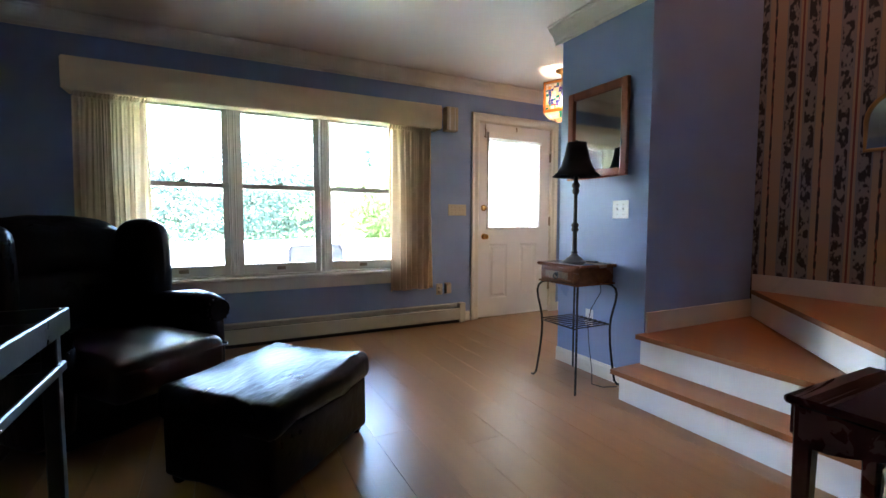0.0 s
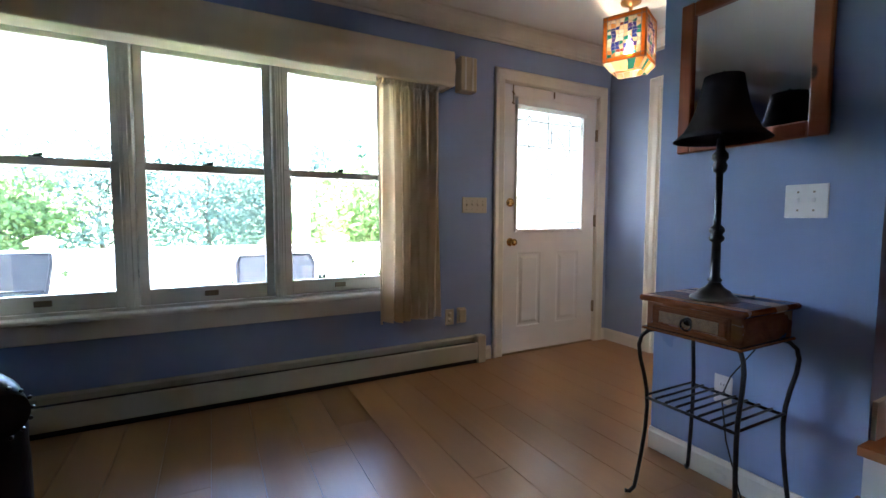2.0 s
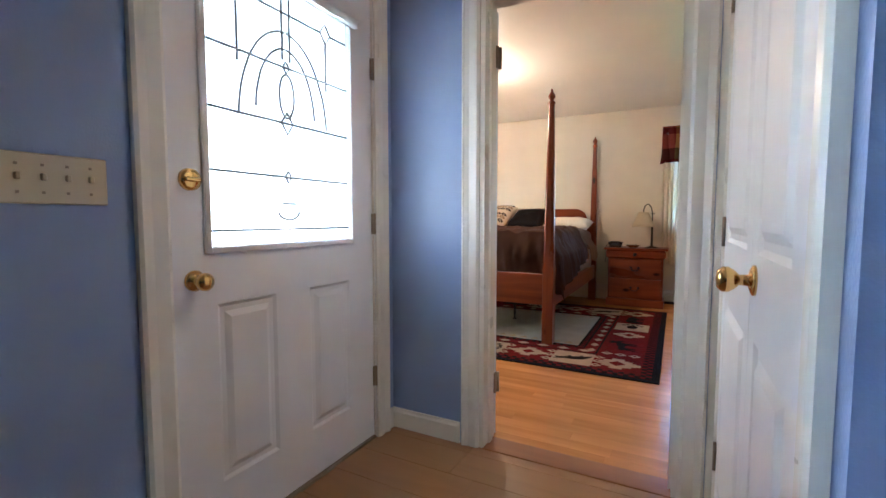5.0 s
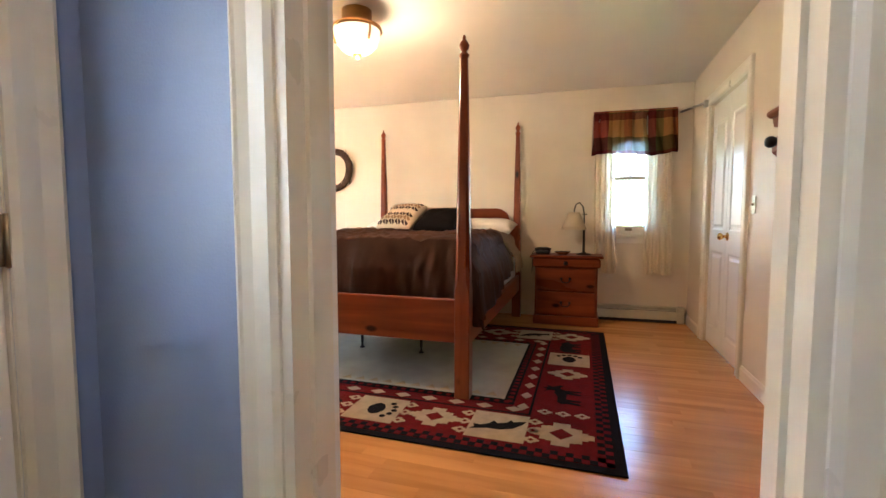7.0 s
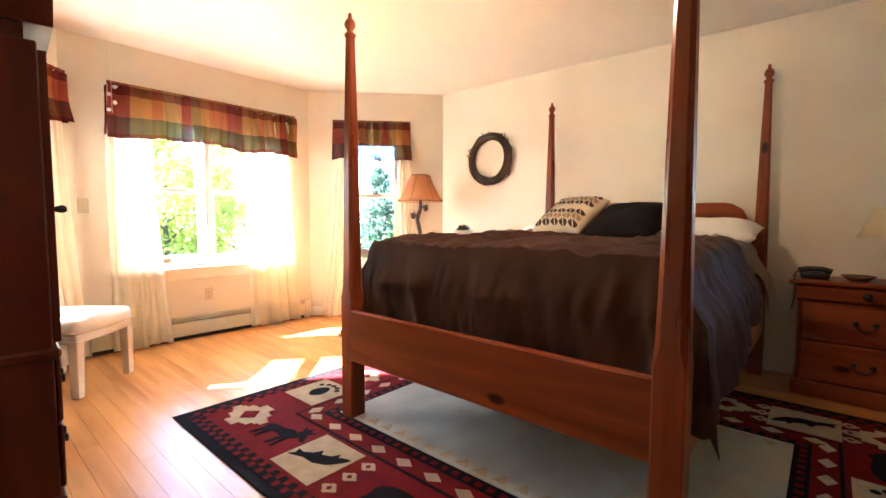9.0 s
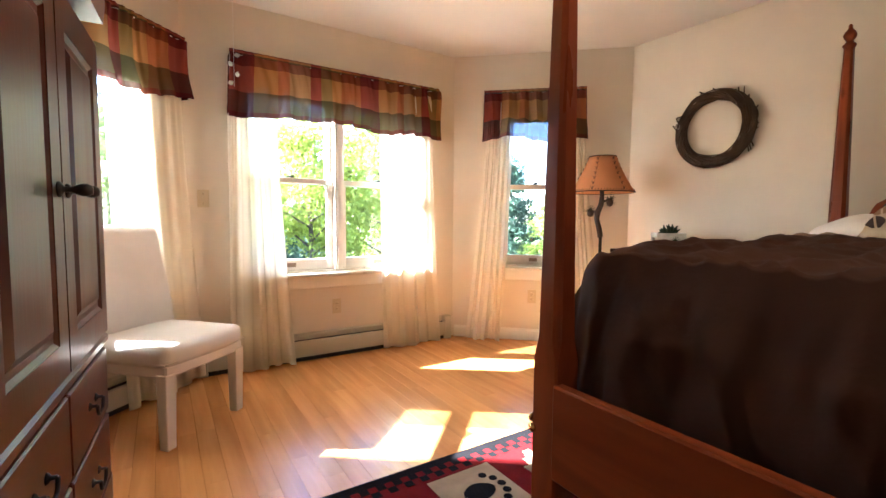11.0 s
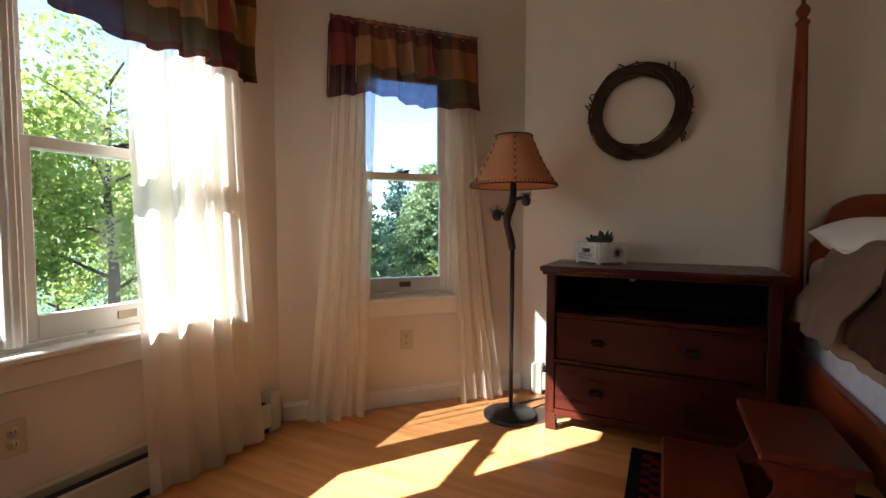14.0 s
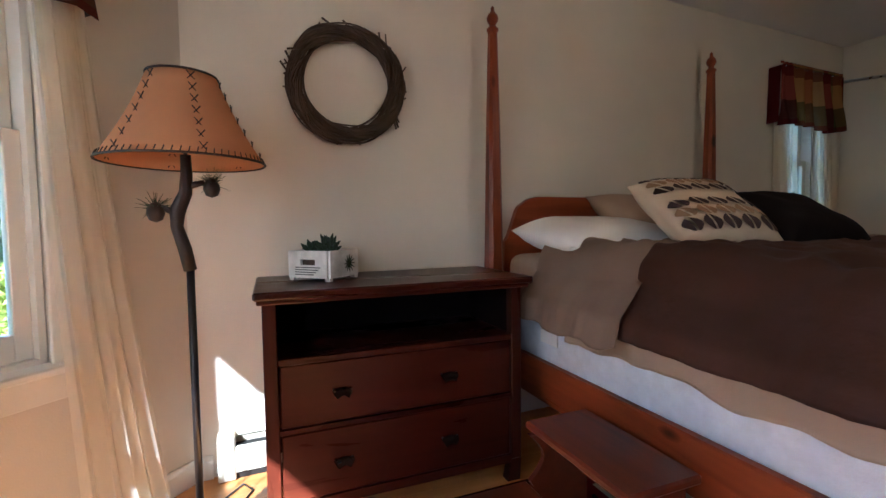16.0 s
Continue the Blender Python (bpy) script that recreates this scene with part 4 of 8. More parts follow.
def plate(m, u, z, w, h, gangs, kind, label, d=0.006, material=BEIGE_PLASTIC):
    p = thing("wall_plate", label, "switch" if kind == "switch" else "outlet", m @ Matrix.Translation((u, 0, z)))
    part("cover_plate", B((-w / 2, -d, -h / 2, w / 2, -0.001, h / 2), bevel=0.003), material, p)
    for g in range(gangs):
        x = (g - (gangs - 1) / 2) * 0.046
        if kind == "switch":
            part("toggle", B((x - 0.005, -d - 0.011, -0.004, x + 0.005, -d, 0.012), bevel=0.002), material, p)
            part("screw", B((x - 0.003, -d - 0.001, 0.028, x + 0.003, -d, 0.034)), HINGE, p)
            part("screw", B((x - 0.003, -d - 0.001, -0.034, x + 0.003, -d, -0.028)), HINGE, p)
        elif kind == "outlet":
            for zz in (-0.02, 0.02):
                bm = bmesh.new()
                lathe(bm, [(0.0, 0), (0.016, 0), (0.015, 0.003), (0, 0.003)], Matrix.Translation((0, -d, zz)) @ Matrix.Rotation(radians(90), 4, "X"), 16)
                s = part("socket", bm, material, p)
                part("slot", B((-0.007, -d - 0.0035, zz - 0.004, -0.005, -d - 0.0028, zz + 0.006), (0.005, -d - 0.0035, zz - 0.004, 0.007, -d - 0.0028, zz + 0.006)), INK, s)
    return p


plate(M_N, 2.2, 1.163, 0.21, 0.114, 4, "switch", "almond four-gang switch plate beside the entry door")
plate(M_N, 1.995, 0.355, 0.07, 0.114, 1, "outlet", "almond outlet plate under the drape")
p = plate(M_N, 2.09, 0.36, 0.07, 0.114, 0, "cover", "almond plug-in box beside the outlet")
part("plug_body", B((-0.03, -0.035, -0.05, 0.03, -0.006, 0.05), bevel=0.006), BEIGE_PLASTIC, p)
plate(M_MIR, NY - 1.998, 1.128, 0.125, 0.115, 2, "switch", "white two-gang switch plate under the mirror", material=DOOR_WHITE)
p = plate(M_MIR, NY - 2.24, 0.385, 0.07, 0.114, 1, "outlet", "white outlet with a lamp plug behind the table", material=DOOR_WHITE)
part("plug", B((-0.014, -0.035, -0.034, 0.014, -0.007, -0.008), bevel=0.004), DOOR_WHITE, p)


def heater(m, u0, u1, label, h=0.19, caps=(True, True), group="baseboard heaters"):
    """A baseboard heater with sloped hood, dark slot, front cover and end caps."""
    t = thing("baseboard_heater", label, "heater", m, group)
    bm = bmesh.new()
    extrude_x(bm, [(-0.002, 0.02), (-0.006, 0.02), (-0.006, h), (-0.002, h)], u0, u1)
    part("back_panel", bm, HEATER, t)
    bm = bmesh.new()
    extrude_x(bm, [(-0.006, h - 0.003), (-0.015, h - 0.005), (-0.021, h - 0.014), (-0.018, h - 0.016), (-0.013, h - 0.009), (-0.006, h - 0.008)], u0, u1)
    part("hood", bm, HEATER, t)
    bm = bmesh.new()
    extrude_x(bm, [(-0.062, 0.035), (-0.066, 0.035), (-0.066, h - 0.052), (-0.058, h - 0.044), (-0.056, h - 0.047), (-0.062, h - 0.055)], u0, u1)
    part("front_cover", bm, HEATER, t)
    part("fin_element", B((u0, -0.055, 0.05, u1, -0.008, h - 0.05)), DARK_SLOT, t, "dark fin element")
    # near-black strip stands in for the shade below the cover
    part("foot_shadow_strip", B((u0, -0.05, 0.001, u1, -0.008, 0.03)), DARK_SLOT, t, "dark strip for the shade under the cover")
    for u, on in ((u0, caps[0]), (u1, caps[1])):
        if on:
            s = 1 if u == u0 else -1
            part("end_cap", B((u, -0.07, 0.002, u + s * 0.07, -0.002, h + 0.004), bevel=0.006), HEATER, t)
    return t


heater(M_N, LW + 0.02, 2.27, "long cream baseboard heater under the living room window", 0.2)

# ---- mirror wall ----
mir = thing("wall_mirror_framed", "rectangular mirror in a reddish pine frame", "mirror", M_MIR)
a, b, z0, z1, f = NY - 2.465, NY - 1.942, 1.342, 1.95, 0.055
for bx in ((a, -0.03, z0, a + f, -0.004, z1), (b - f, -0.03, z0, b, -0.004, z1), (a + f, -0.029, z0, b - f, -0.004, z0 + f), (a + f, -0.029, z1 - f, b - f, -0.004, z1)):
    part("frame_rail", B(bx, bevel=0.005), MIRROR_WOOD, mir)
part("mirror_glass", B((a + f, -0.014, z0 + f, b - f, -0.01, z1 - f)), MIRROR, mir, "clear silvered glass")

st = thing("side_table", "wooden drawer table on curved black iron legs", "side table", Matrix.Translation((2.06, 2.16, 0)))
part("tabletop", B((-0.155, -0.185, 0.762, 0.19, 0.19, 0.784), bevel=0.007), TABLE_WOOD, st)
part("case", B((-0.13, -0.165, 0.665, 0.175, 0.17, 0.762), bevel=0.003), TABLE_WOOD, st)
part("bottom_lip", B((-0.145, -0.175, 0.655, 0.185, 0.18, 0.665), bevel=0.003), TABLE_WOOD, st)
bm = B((-0.142, -0.135, 0.676, -0.128, 0.14, 0.752), bevel=0.004)
dr = part("drawer", bm, TABLE_WOOD, st)
for b in ((-0.151, -0.128, 0.682, -0.142, 0.133, 0.692), (-0.151, -0.128, 0.737, -0.142, 0.133, 0.747), (-0.151, -0.128, 0.692, -0.142, -0.104, 0.737), (-0.151, 0.109, 0.692, -0.142, 0.133, 0.737)):
    part("drawer_moulding", B(b, bevel=0.003), TABLE_WOOD, dr)
bm = bmesh.new()
for k in range(26):
    y = -0.104 + 0.0082 * k
    for z in (0.695, 0.703, 0.711, 0.719, 0.727):
        box(bm, -0.1462 if (k + int(z * 125)) % 2 else -0.1445, y, z, -0.142, y + 0.0072, z + 0.007)
part("drawer_field", bm, RUSH, dr, "woven tan rush drawer panel")
bm = bmesh.new()
lathe(bm, [(0.0, 0), (0.016, 0), (0.013, 0.006), (0.0, 0.008)], Matrix.Translation((-0.145, 0.0, 0.718)) @ Matrix.Rotation(radians(-90), 4, "Y"), 14)
tube(bm, [(-0.155, 0.019 * math.cos(k * 0.3927), 0.706 + 0.019 * math.sin(k * 0.3927)) for k in range(17)], 0.0035, 6)
part("ring_pull", bm, PEWTER, dr, "dark metal ring pull")
for sx in (-1, 1):
    for sy in (-1, 1):
        x, y = 0.02 + sx * 0.12, sy * 0.14
        ox, oy = sx * 0.7, sy * 0.7
        off = [(0.0, 0.655), (0.035, 0.648), (0.058, 0.625), (0.066, 0.59), (0.06, 0.54), (0.045, 0.48), (0.034, 0.42), (0.03, 0.36), (0.034, 0.27), (0.045, 0.17), (0.058, 0.08), (0.066, 0.03), (0.082, 0.008), (0.1, 0.008)]
        bm = bmesh.new()
        tube(bm, [(x + ox * o, y + oy * o, z) for o, z in off], 0.0075, 8)
        part("leg", bm, IRON, st)
hw, hd = 0.145, 0.165
for k in range(9):
    y = -hd + 2 * hd * k / 8
    bm = bmesh.new()
    tube(bm, [(0.02 - hw, y, 0.398), (0.02 + hw, y, 0.398)], 0.0045, 6)
    part("shelf_slat", bm, IRON, st)
for x in (0.02 - hw, 0.02 + hw):
    bm = bmesh.new()
    tube(bm, [(x, -hd, 0.39), (x, hd, 0.39)], 0.006, 6)
    part("shelf_rail", bm, IRON, st)

lamp = thing("table_lamp", "black table lamp with a bell shade on the side table", "lamp", Matrix.Translation((2.06, 2.16, 0.784)))
bm = bmesh.new()
lathe(bm, [(0.0, 0), (0.078, 0), (0.078, 0.006), (0.066, 0.014), (0.056, 0.02), (0.05, 0.03), (0.03, 0.042), (0.022, 0.052), (0.019, 0.06)], n=28)
part("base", bm, LAMP_BLACK, lamp)
bm = bmesh.new()
lathe(bm, [(0.019, 0.06), (0.024, 0.068), (0.016, 0.078), (0.014, 0.2), (0.022, 0.206), (0.025, 0.216), (0.018, 0.228), (0.025, 0.24), (0.022, 0.252), (0.012, 0.262), (0.011, 0.44), (0.02, 0.448), (0.024, 0.466), (0.018, 0.48), (0.026, 0.492), (0.025, 0.506), (0.014, 0.52), (0.012, 0.56)], n=20)
part("stem", bm, LAMP_BLACK, lamp)
bm = bmesh.new()
prof = [(0.15, 0.555), (0.118, 0.585), (0.096, 0.625), (0.08, 0.67), (0.069, 0.72), (0.06, 0.77)]
n = 32
rings = [[bm.verts.new((r * math.cos(6.2832 * k / n), r * math.sin(6.2832 * k / n), z)) for k in range(n)] for r, z in prof]
for A, Bq in zip(rings, rings[1:]):
    for k in range(n):
        bm.faces.new((A[k], A[(k + 1) % n], Bq[(k + 1) % n], Bq[k])).smooth = True
bmesh.ops.solidify(bm, geom=bm.faces[:], thickness=0.003)
part("shade", bm, SHADE_BLACK, lamp, "black fabric bell shade")
bm = bmesh.new()
tube(bm, [(0.0, 0, 0.56), (0, 0, 0.775)], 0.004, 6)
lathe(bm, [(0.0, 0.765), (0.008, 0.77), (0.006, 0.785), (0, 0.79)], n=10)
for k in range(3):
    tube(bm, [(0, 0, 0.755), (0.06 * math.cos(k * 2.1), 0.06 * math.sin(k * 2.1), 0.765)], 0.002, 5)
part("harp", bm, IRON, lamp)
bm = bmesh.new()
tube(bm, [(0.07, -0.02, 0.005), (0.12, -0.06, 0.004), (0.16, -0.05, 0.005), (0.196, -0.02, -0.02), (0.205, -0.04, -0.2), (0.2, 0.04, -0.33), (0.215, 0.07, -0.4)], 0.003, 6)
part("cord", bm, CORD, lamp, "thin black power cord")
bm = bmesh.new()
tube(bm, [(2.262, 2.23, 0.36), (2.25, 2.2, 0.2), (2.2, 2.12, 0.06), (2.12, 2.04, 0.006), (2.14, 1.97, 0.006), (2.22, 1.93, 0.008)], 0.003, 6)
single("power_cord", bm, CORD, "thin dark power cord looping onto the floor", "cord")

# ---- pendant ----
pend = thing("pendant_lantern", "stained glass lantern with a lit bulb", "ceiling light", Matrix.Translation((2.95, 3.3, 0)) @ Matrix.Rotation(radians(24), 4, "Z"))
bm = bmesh.new()
lathe(bm, [(0.0, 2.478), (0.065, 2.478), (0.062, 2.465), (0.03, 2.45), (0.012, 2.44), (0.01, 2.38), (0.0, 2.38)], n=20)
part("canopy", bm, GILT, pend, "copper ceiling canopy")
S, Z0, Z1 = 0.13, 2.075, 2.36
GL = {}
for nm, c in (("amber", (0.62, 0.3, 0.08)), ("blue", (0.05, 0.06, 0.24)), ("violet", (0.12, 0.07, 0.24)), ("teal", (0.04, 0.22, 0.17)), ("honey", (0.7, 0.52, 0.3)), ("pale", (0.75, 0.68, 0.52)), ("wine", (0.25, 0.06, 0.05))):
    GL[nm] = cloth("stained_glass_" + nm, tuple(0.55 * x for x in c), 0.6, clear=0.35, vary=0.3, tint=tuple(0.8 * x for x in c))
rnd = random.Random(5)
NI, NJ, BW_ = 8, 10, 0.026
for side in range(4):
    rot = Matrix.Rotation(radians(90 * side), 4, "Z")
    for b in ((-S, Z0, -S + BW_, Z1), (S - BW_, Z0, S, Z1), (-S + BW_, Z0, S - BW_, Z0 + BW_), (-S + BW_, Z1 - BW_, S - BW_, Z1)):
        bm = bmesh.new()
        box(bm, b[0] + 0.001, -S - 0.001, b[1] + 0.001, b[2] - 0.001, -S + 0.002, b[3] - 0.001, m=rot)
        part("border_glass", bm, GL["amber"], pend, "amber stained glass border strip")
    grid = [[(-S + BW_ + (2 * S - 2 * BW_) * i / NI + (rnd.uniform(-0.006, 0.006) if 0 < i < NI else 0), Z0 + BW_ + (Z1 - Z0 - 2 * BW_) * j / NJ + (rnd.uniform(-0.007, 0.007) if 0 < j < NJ else 0)) for j in range(NJ + 1)] for i in range(NI + 1)]
    for i in range(NI):
        for j in range(NJ):
            q = [grid[i][j], grid[i + 1][j], grid[i + 1][j + 1], grid[i][j + 1]]
            rr = math.hypot((i + 0.5 - NI / 2) / (NI / 2), (j + 0.5 - NJ / 2) / (NJ / 2))
            c = rnd.choice(["pale", "honey", "teal"] if rr < 0.45 else ["blue", "violet", "blue", "honey", "wine"] if rr < 0.85 else ["honey", "teal", "amber", "pale"])
            cx, cz = sum(v[0] for v in q) / 4, sum(v[1] for v in q) / 4
            bm = bmesh.new()
            vs = [bm.verts.new(rot @ Vector((cx + (x - cx) * 0.9, -S, cz + (z - cz) * 0.9))) for x, z in q]
            bm.faces.new(vs)
            bmesh.ops.solidify(bm, geom=bm.faces[:], thickness=0.003)
            part("glass_tile", bm, GL[c], pend, c + " stained glass tile")
    bm = bmesh.new()
    for i in range(NI + 1):
        for j in range(NJ + 1):
            if i < NI:
                tube(bm, [rot @ Vector((grid[i][j][0], -S, grid[i][j][1])), rot @ Vector((grid[i + 1][j][0], -S, grid[i + 1][j][1]))], 0.0016, 4)
            if j < NJ:
                tube(bm, [rot @ Vector((grid[i][j][0], -S, grid[i][j][1])), rot @ Vector((grid[i][j + 1][0], -S, grid[i][j + 1][1]))], 0.0016, 4)
    part("lead_lattice", bm, LEAD, pend, "dark lead cames between the tiles")
    # tapered skirt below
    for i in range(5):
        bm = bmesh.new()
        a0, a1 = -S + 2 * S * i / 5, -S + 2 * S * (i + 1) / 5
        vs = [bm.verts.new(rot @ Vector(v)) for v in ((a0 * 0.7 + 0.001, -S * 0.7, Z0 - 0.055), (a1 * 0.7 - 0.001, -S * 0.7, Z0 - 0.055), (a1 - 0.001, -S, Z0 - 0.002), (a0 + 0.001, -S, Z0 - 0.002))]
        bm.faces.new(vs)
        bmesh.ops.solidify(bm, geom=bm.faces[:], thickness=0.003)
        part("skirt_glass", bm, GL[("honey", "teal", "amber", "pale", "honey")[(i + side) % 5]], pend, "stained glass skirt piece")
bm = bmesh.new()
for k in range(4):
    rot = Matrix.Rotation(radians(90 * k), 4, "Z")
    for x in (-S, S - BW_, -S + BW_):
        box(bm, x - 0.002, -S - 0.003, Z0, x + 0.002, -S + 0.003, Z1, m=rot)
    for z in (Z0, Z0 + BW_, Z1 - BW_, Z1):
        box(bm, -S, -S - 0.003, z - 0.002, S, -S + 0.003, z + 0.002, m=rot)
    tube(bm, [rot @ Vector((-S * 0.7, -S * 0.7, Z0 - 0.055)), rot @ Vector((S * 0.7, -S * 0.7, Z0 - 0.055))], 0.0025, 6)
    tube(bm, [rot @ Vector((-S * 0.7, -S * 0.7, Z0 - 0.055)), rot @ Vector((-S, -S, Z0))], 0.0025, 6)
    tube(bm, [rot @ Vector((-S, -S, Z1)), rot @ Vector((0, 0, 2.385))], 0.004, 6)
part("lead_frame", bm, LEAD, pend, "dark lead frame")
bm = bmesh.new()
lathe(bm, [(0.0, 2.13), (0.022, 2.14), (0.03, 2.165), (0.024, 2.2), (0.013, 2.23), (0.012, 2.25), (0.0, 2.25)], n=14)
part("bulb", bm, BULB, pend, "glowing clear bulb")
bm = bmesh.new()
tube(bm, [(0, 0, 2.25), (0, 0, 2.4)], 0.012, 8)
part("lamp_holder", bm, GILT, pend)
pl = new("pendant_bulb_light", bpy.data.lights.new("pendant_bulb_light", "POINT"))
pl.data.energy, pl.data.color, pl.data.shadow_soft_size = 0.18, (1.0, 0.68, 0.4), 0.03
pl.location = (2.95, 3.3, 2.1)

# ---- picture on the stair wall ----
pic = thing("arched_wall_mirror", "small arched mirror in a gilt frame", "mirror", Matrix.Translation((3.399, 1.06, 1.47)))
bm = bmesh.new()
arch = [(-0.15, 0.0), (0.15, 0.0), (0.15, 0.17)] + [(0.15 * math.cos(k * math.pi / 12), 0.17 + 0.15 * math.sin(k * math.pi / 12)) for k in range(1, 12)] + [(-0.15, 0.17)]
rot = Matrix.Rotation(radians(90), 4, "Z")
tube(bm, [rot @ Vector((x, 0.012, z)) for x, z in arch + arch[:1]], 0.012, 8)
part("frame", bm, GILT, pic)
bm = bmesh.new()
prism(bm, arch, 0.004, 0.01, rot)
part("mirror_glass", bm, MIRROR, pic)

# ---- low carved table and basket ----
desk = thing("carved_table", "low dark mahogany table with a carved apron", "table", Matrix.Translation((1.5, 0.69, 0)))
part("tabletop", B((0.0, -0.62, 0.512, 0.56, 0.0, 0.54), bevel=0.008), MAHOG, desk)
scallop = [(0.03, 0.512), (0.03, 0.42), (0.06, 0.395)] + [(0.06 + 0.44 * k / 12, 0.395 + 0.035 * math.sin(math.pi * k / 12) + 0.008 * math.sin(math.pi * k / 3)) for k in range(1, 12)] + [(0.5, 0.395), (0.53, 0.42), (0.53, 0.512)]
for y in (-0.6, -0.03):
    bm = bmesh.new()
    prism(bm, scallop, y, y + 0.02)
    part("apron", bm, MAHOG, desk, "scalloped mahogany apron")
for x in (0.018, 0.522):
    bm = bmesh.new()
    prism(bm, [(a * 1.1 - 0.62, b) for a, b in scallop], x, x + 0.02, Matrix(((0, 1, 0, 0), (1, 0, 0, 0), (0, 0, 1, 0), (0, 0, 0, 1))))
    apron = part("apron", bm, MAHOG, desk, "scalloped mahogany apron")
    bm = bmesh.new()
    for k in range(3):
        tube(bm, [(x if x < 0.1 else x + 0.02, -0.4 + 0.06 * k + 0.03 * math.sin(a), 0.458 + 0.014 * math.cos(a * 2 + k)) for a in [i * 0.5 for i in range(13)]], 0.004, 6)
    part("carving", bm, MAHOG, apron, "carved apron scroll")
for x in (0.045, 0.515):
    for y in (-0.575, -0.045):
        bm = bmesh.new()
        vs = box(bm, x - 0.026, y - 0.026, 0.0, x + 0.026, y + 0.026, 0.511, bevel=0.006)
        for v in vs:
            if v.co.z < 0.2:
                v.co.x, v.co.y = x + (v.co.x - x) * 0.75, y + (v.co.y - y) * 0.75
        part("leg", bm, MAHOG, desk)
ws = thing("wicker_basket", "tan wicker basket standing under the carved table", "basket", Matrix.Translation((1.8, 0.36, 0)))
bm = bmesh.new()
for k in range(15):
    z = 0.02 + k * 0.02
    r = 0.14 + 0.03 * math.sin(k * 0.16)
    tube(bm, [(r * math.cos(a), r * math.sin(a), z + 0.006 * math.sin(a * 12 + k * 3.14)) for a in [i * 6.2832 / 24 for i in range(25)]], 0.011, 5)
part("woven_body", bm, WICKER, ws)
bm = bmesh.new()
lathe(bm, [(0.0, 0.001), (0.145, 0.001), (0.15, 0.012), (0.0, 0.014)], n=24)
part("bottom", bm, WICKER, ws)
bm = bmesh.new()
tube(bm, [(0.168 * math.cos(a), 0.168 * math.sin(a), 0.31) for a in [i * 6.2832 / 24 for i in range(25)]], 0.015, 8)
part("rim", bm, WICKER, ws, "braided wicker rim")

# ---- recliner, ottoman, end table ----
TH = radians(38.5)


def cushion(bm, x0, y0, z0, x1, y1, z1, r=0.06, puff=0.03, m=None, seed=0, wr=0.008):
    """A stuffed block with rounded edges and creased skin."""
    vs = box(bm, x0, y0, z0, x1, y1, z1)
    tmp = bmesh.new()
    box(tmp, x0, y0, z0, x1, y1, z1)
    bmesh.ops.delete(bm, geom=vs, context="VERTS")
    bmesh.ops.bevel(tmp, geom=tmp.edges[:], offset=r, segments=4, affect="EDGES", profile=0.5)
    bmesh.ops.triangulate(tmp, faces=[f for f in tmp.faces if len(f.verts) > 4])
    bmesh.ops.subdivide_edges(tmp, edges=[e for e in tmp.edges if e.calc_length() > 0.08], cuts=5, use_grid_fill=True)
    c = Vector(((x0 + x1) / 2, (y0 + y1) / 2, (z0 + z1) / 2))
    hs = Vector(((x1 - x0) / 2, (y1 - y0) / 2, (z1 - z0) / 2))
    for v in tmp.verts:
        q = v.co - c
        f = [max(0.0, 1 - (q[i] / hs[i]) ** 2) for i in range(3)]
        k = 2 if f[2] <= min(f[0], f[1]) else (0 if f[0] <= f[1] else 1)
        g = 1.0
        for i in range(3):
            if i != k:
                g *= f[i]
        v.co[k] += puff * g * (1 if q[k] > 0 else -1)
        v.co += Vector((1, 1, 1)) * noise.noise(v.co * 9 + Vector((seed, 0, 0))) * wr
    if m is not None:
        bmesh.ops.transform(tmp, matrix=m, verts=tmp.verts)
    smooth(tmp)
    me = bpy.data.meshes.new("tmp")
    tmp.to_mesh(me)
    tmp.free()
    bm.from_mesh(me)
    bpy.data.meshes.remove(me)


def soft(name, args, material, parent, label="", **kw):
    bm = bmesh.new()
    cushion(bm, *args, **kw)
    return part(name, bm, material, parent, label)


rec = thing("recliner", "dark leather recliner with rolled arms and tufted back", "armchair", Matrix.Translation((-0.56, 2.83, 0)) @ Matrix.Rotation(TH, 4, "Z"))
soft("base", (-0.4, -0.36, 0.05, 0.4, 0.4, 0.3), LEATHER, rec, r=0.03, puff=0.0)
soft("seat_cushion", (-0.27, -0.6, 0.27, 0.27, 0.22, 0.46), SEAT_LEATHER, rec, "oxblood leather seat cushion", seed=3, r=0.05)
bm = bmesh.new()
tube(bm, [(-0.26, -0.612, 0.41), (0.26, -0.612, 0.41), (0.282, -0.59, 0.41), (0.284, 0.1, 0.41)], 0.006, 6)
part("welt", bm, SEAT_LEATHER, rec, "oxblood piping along the seat edge")
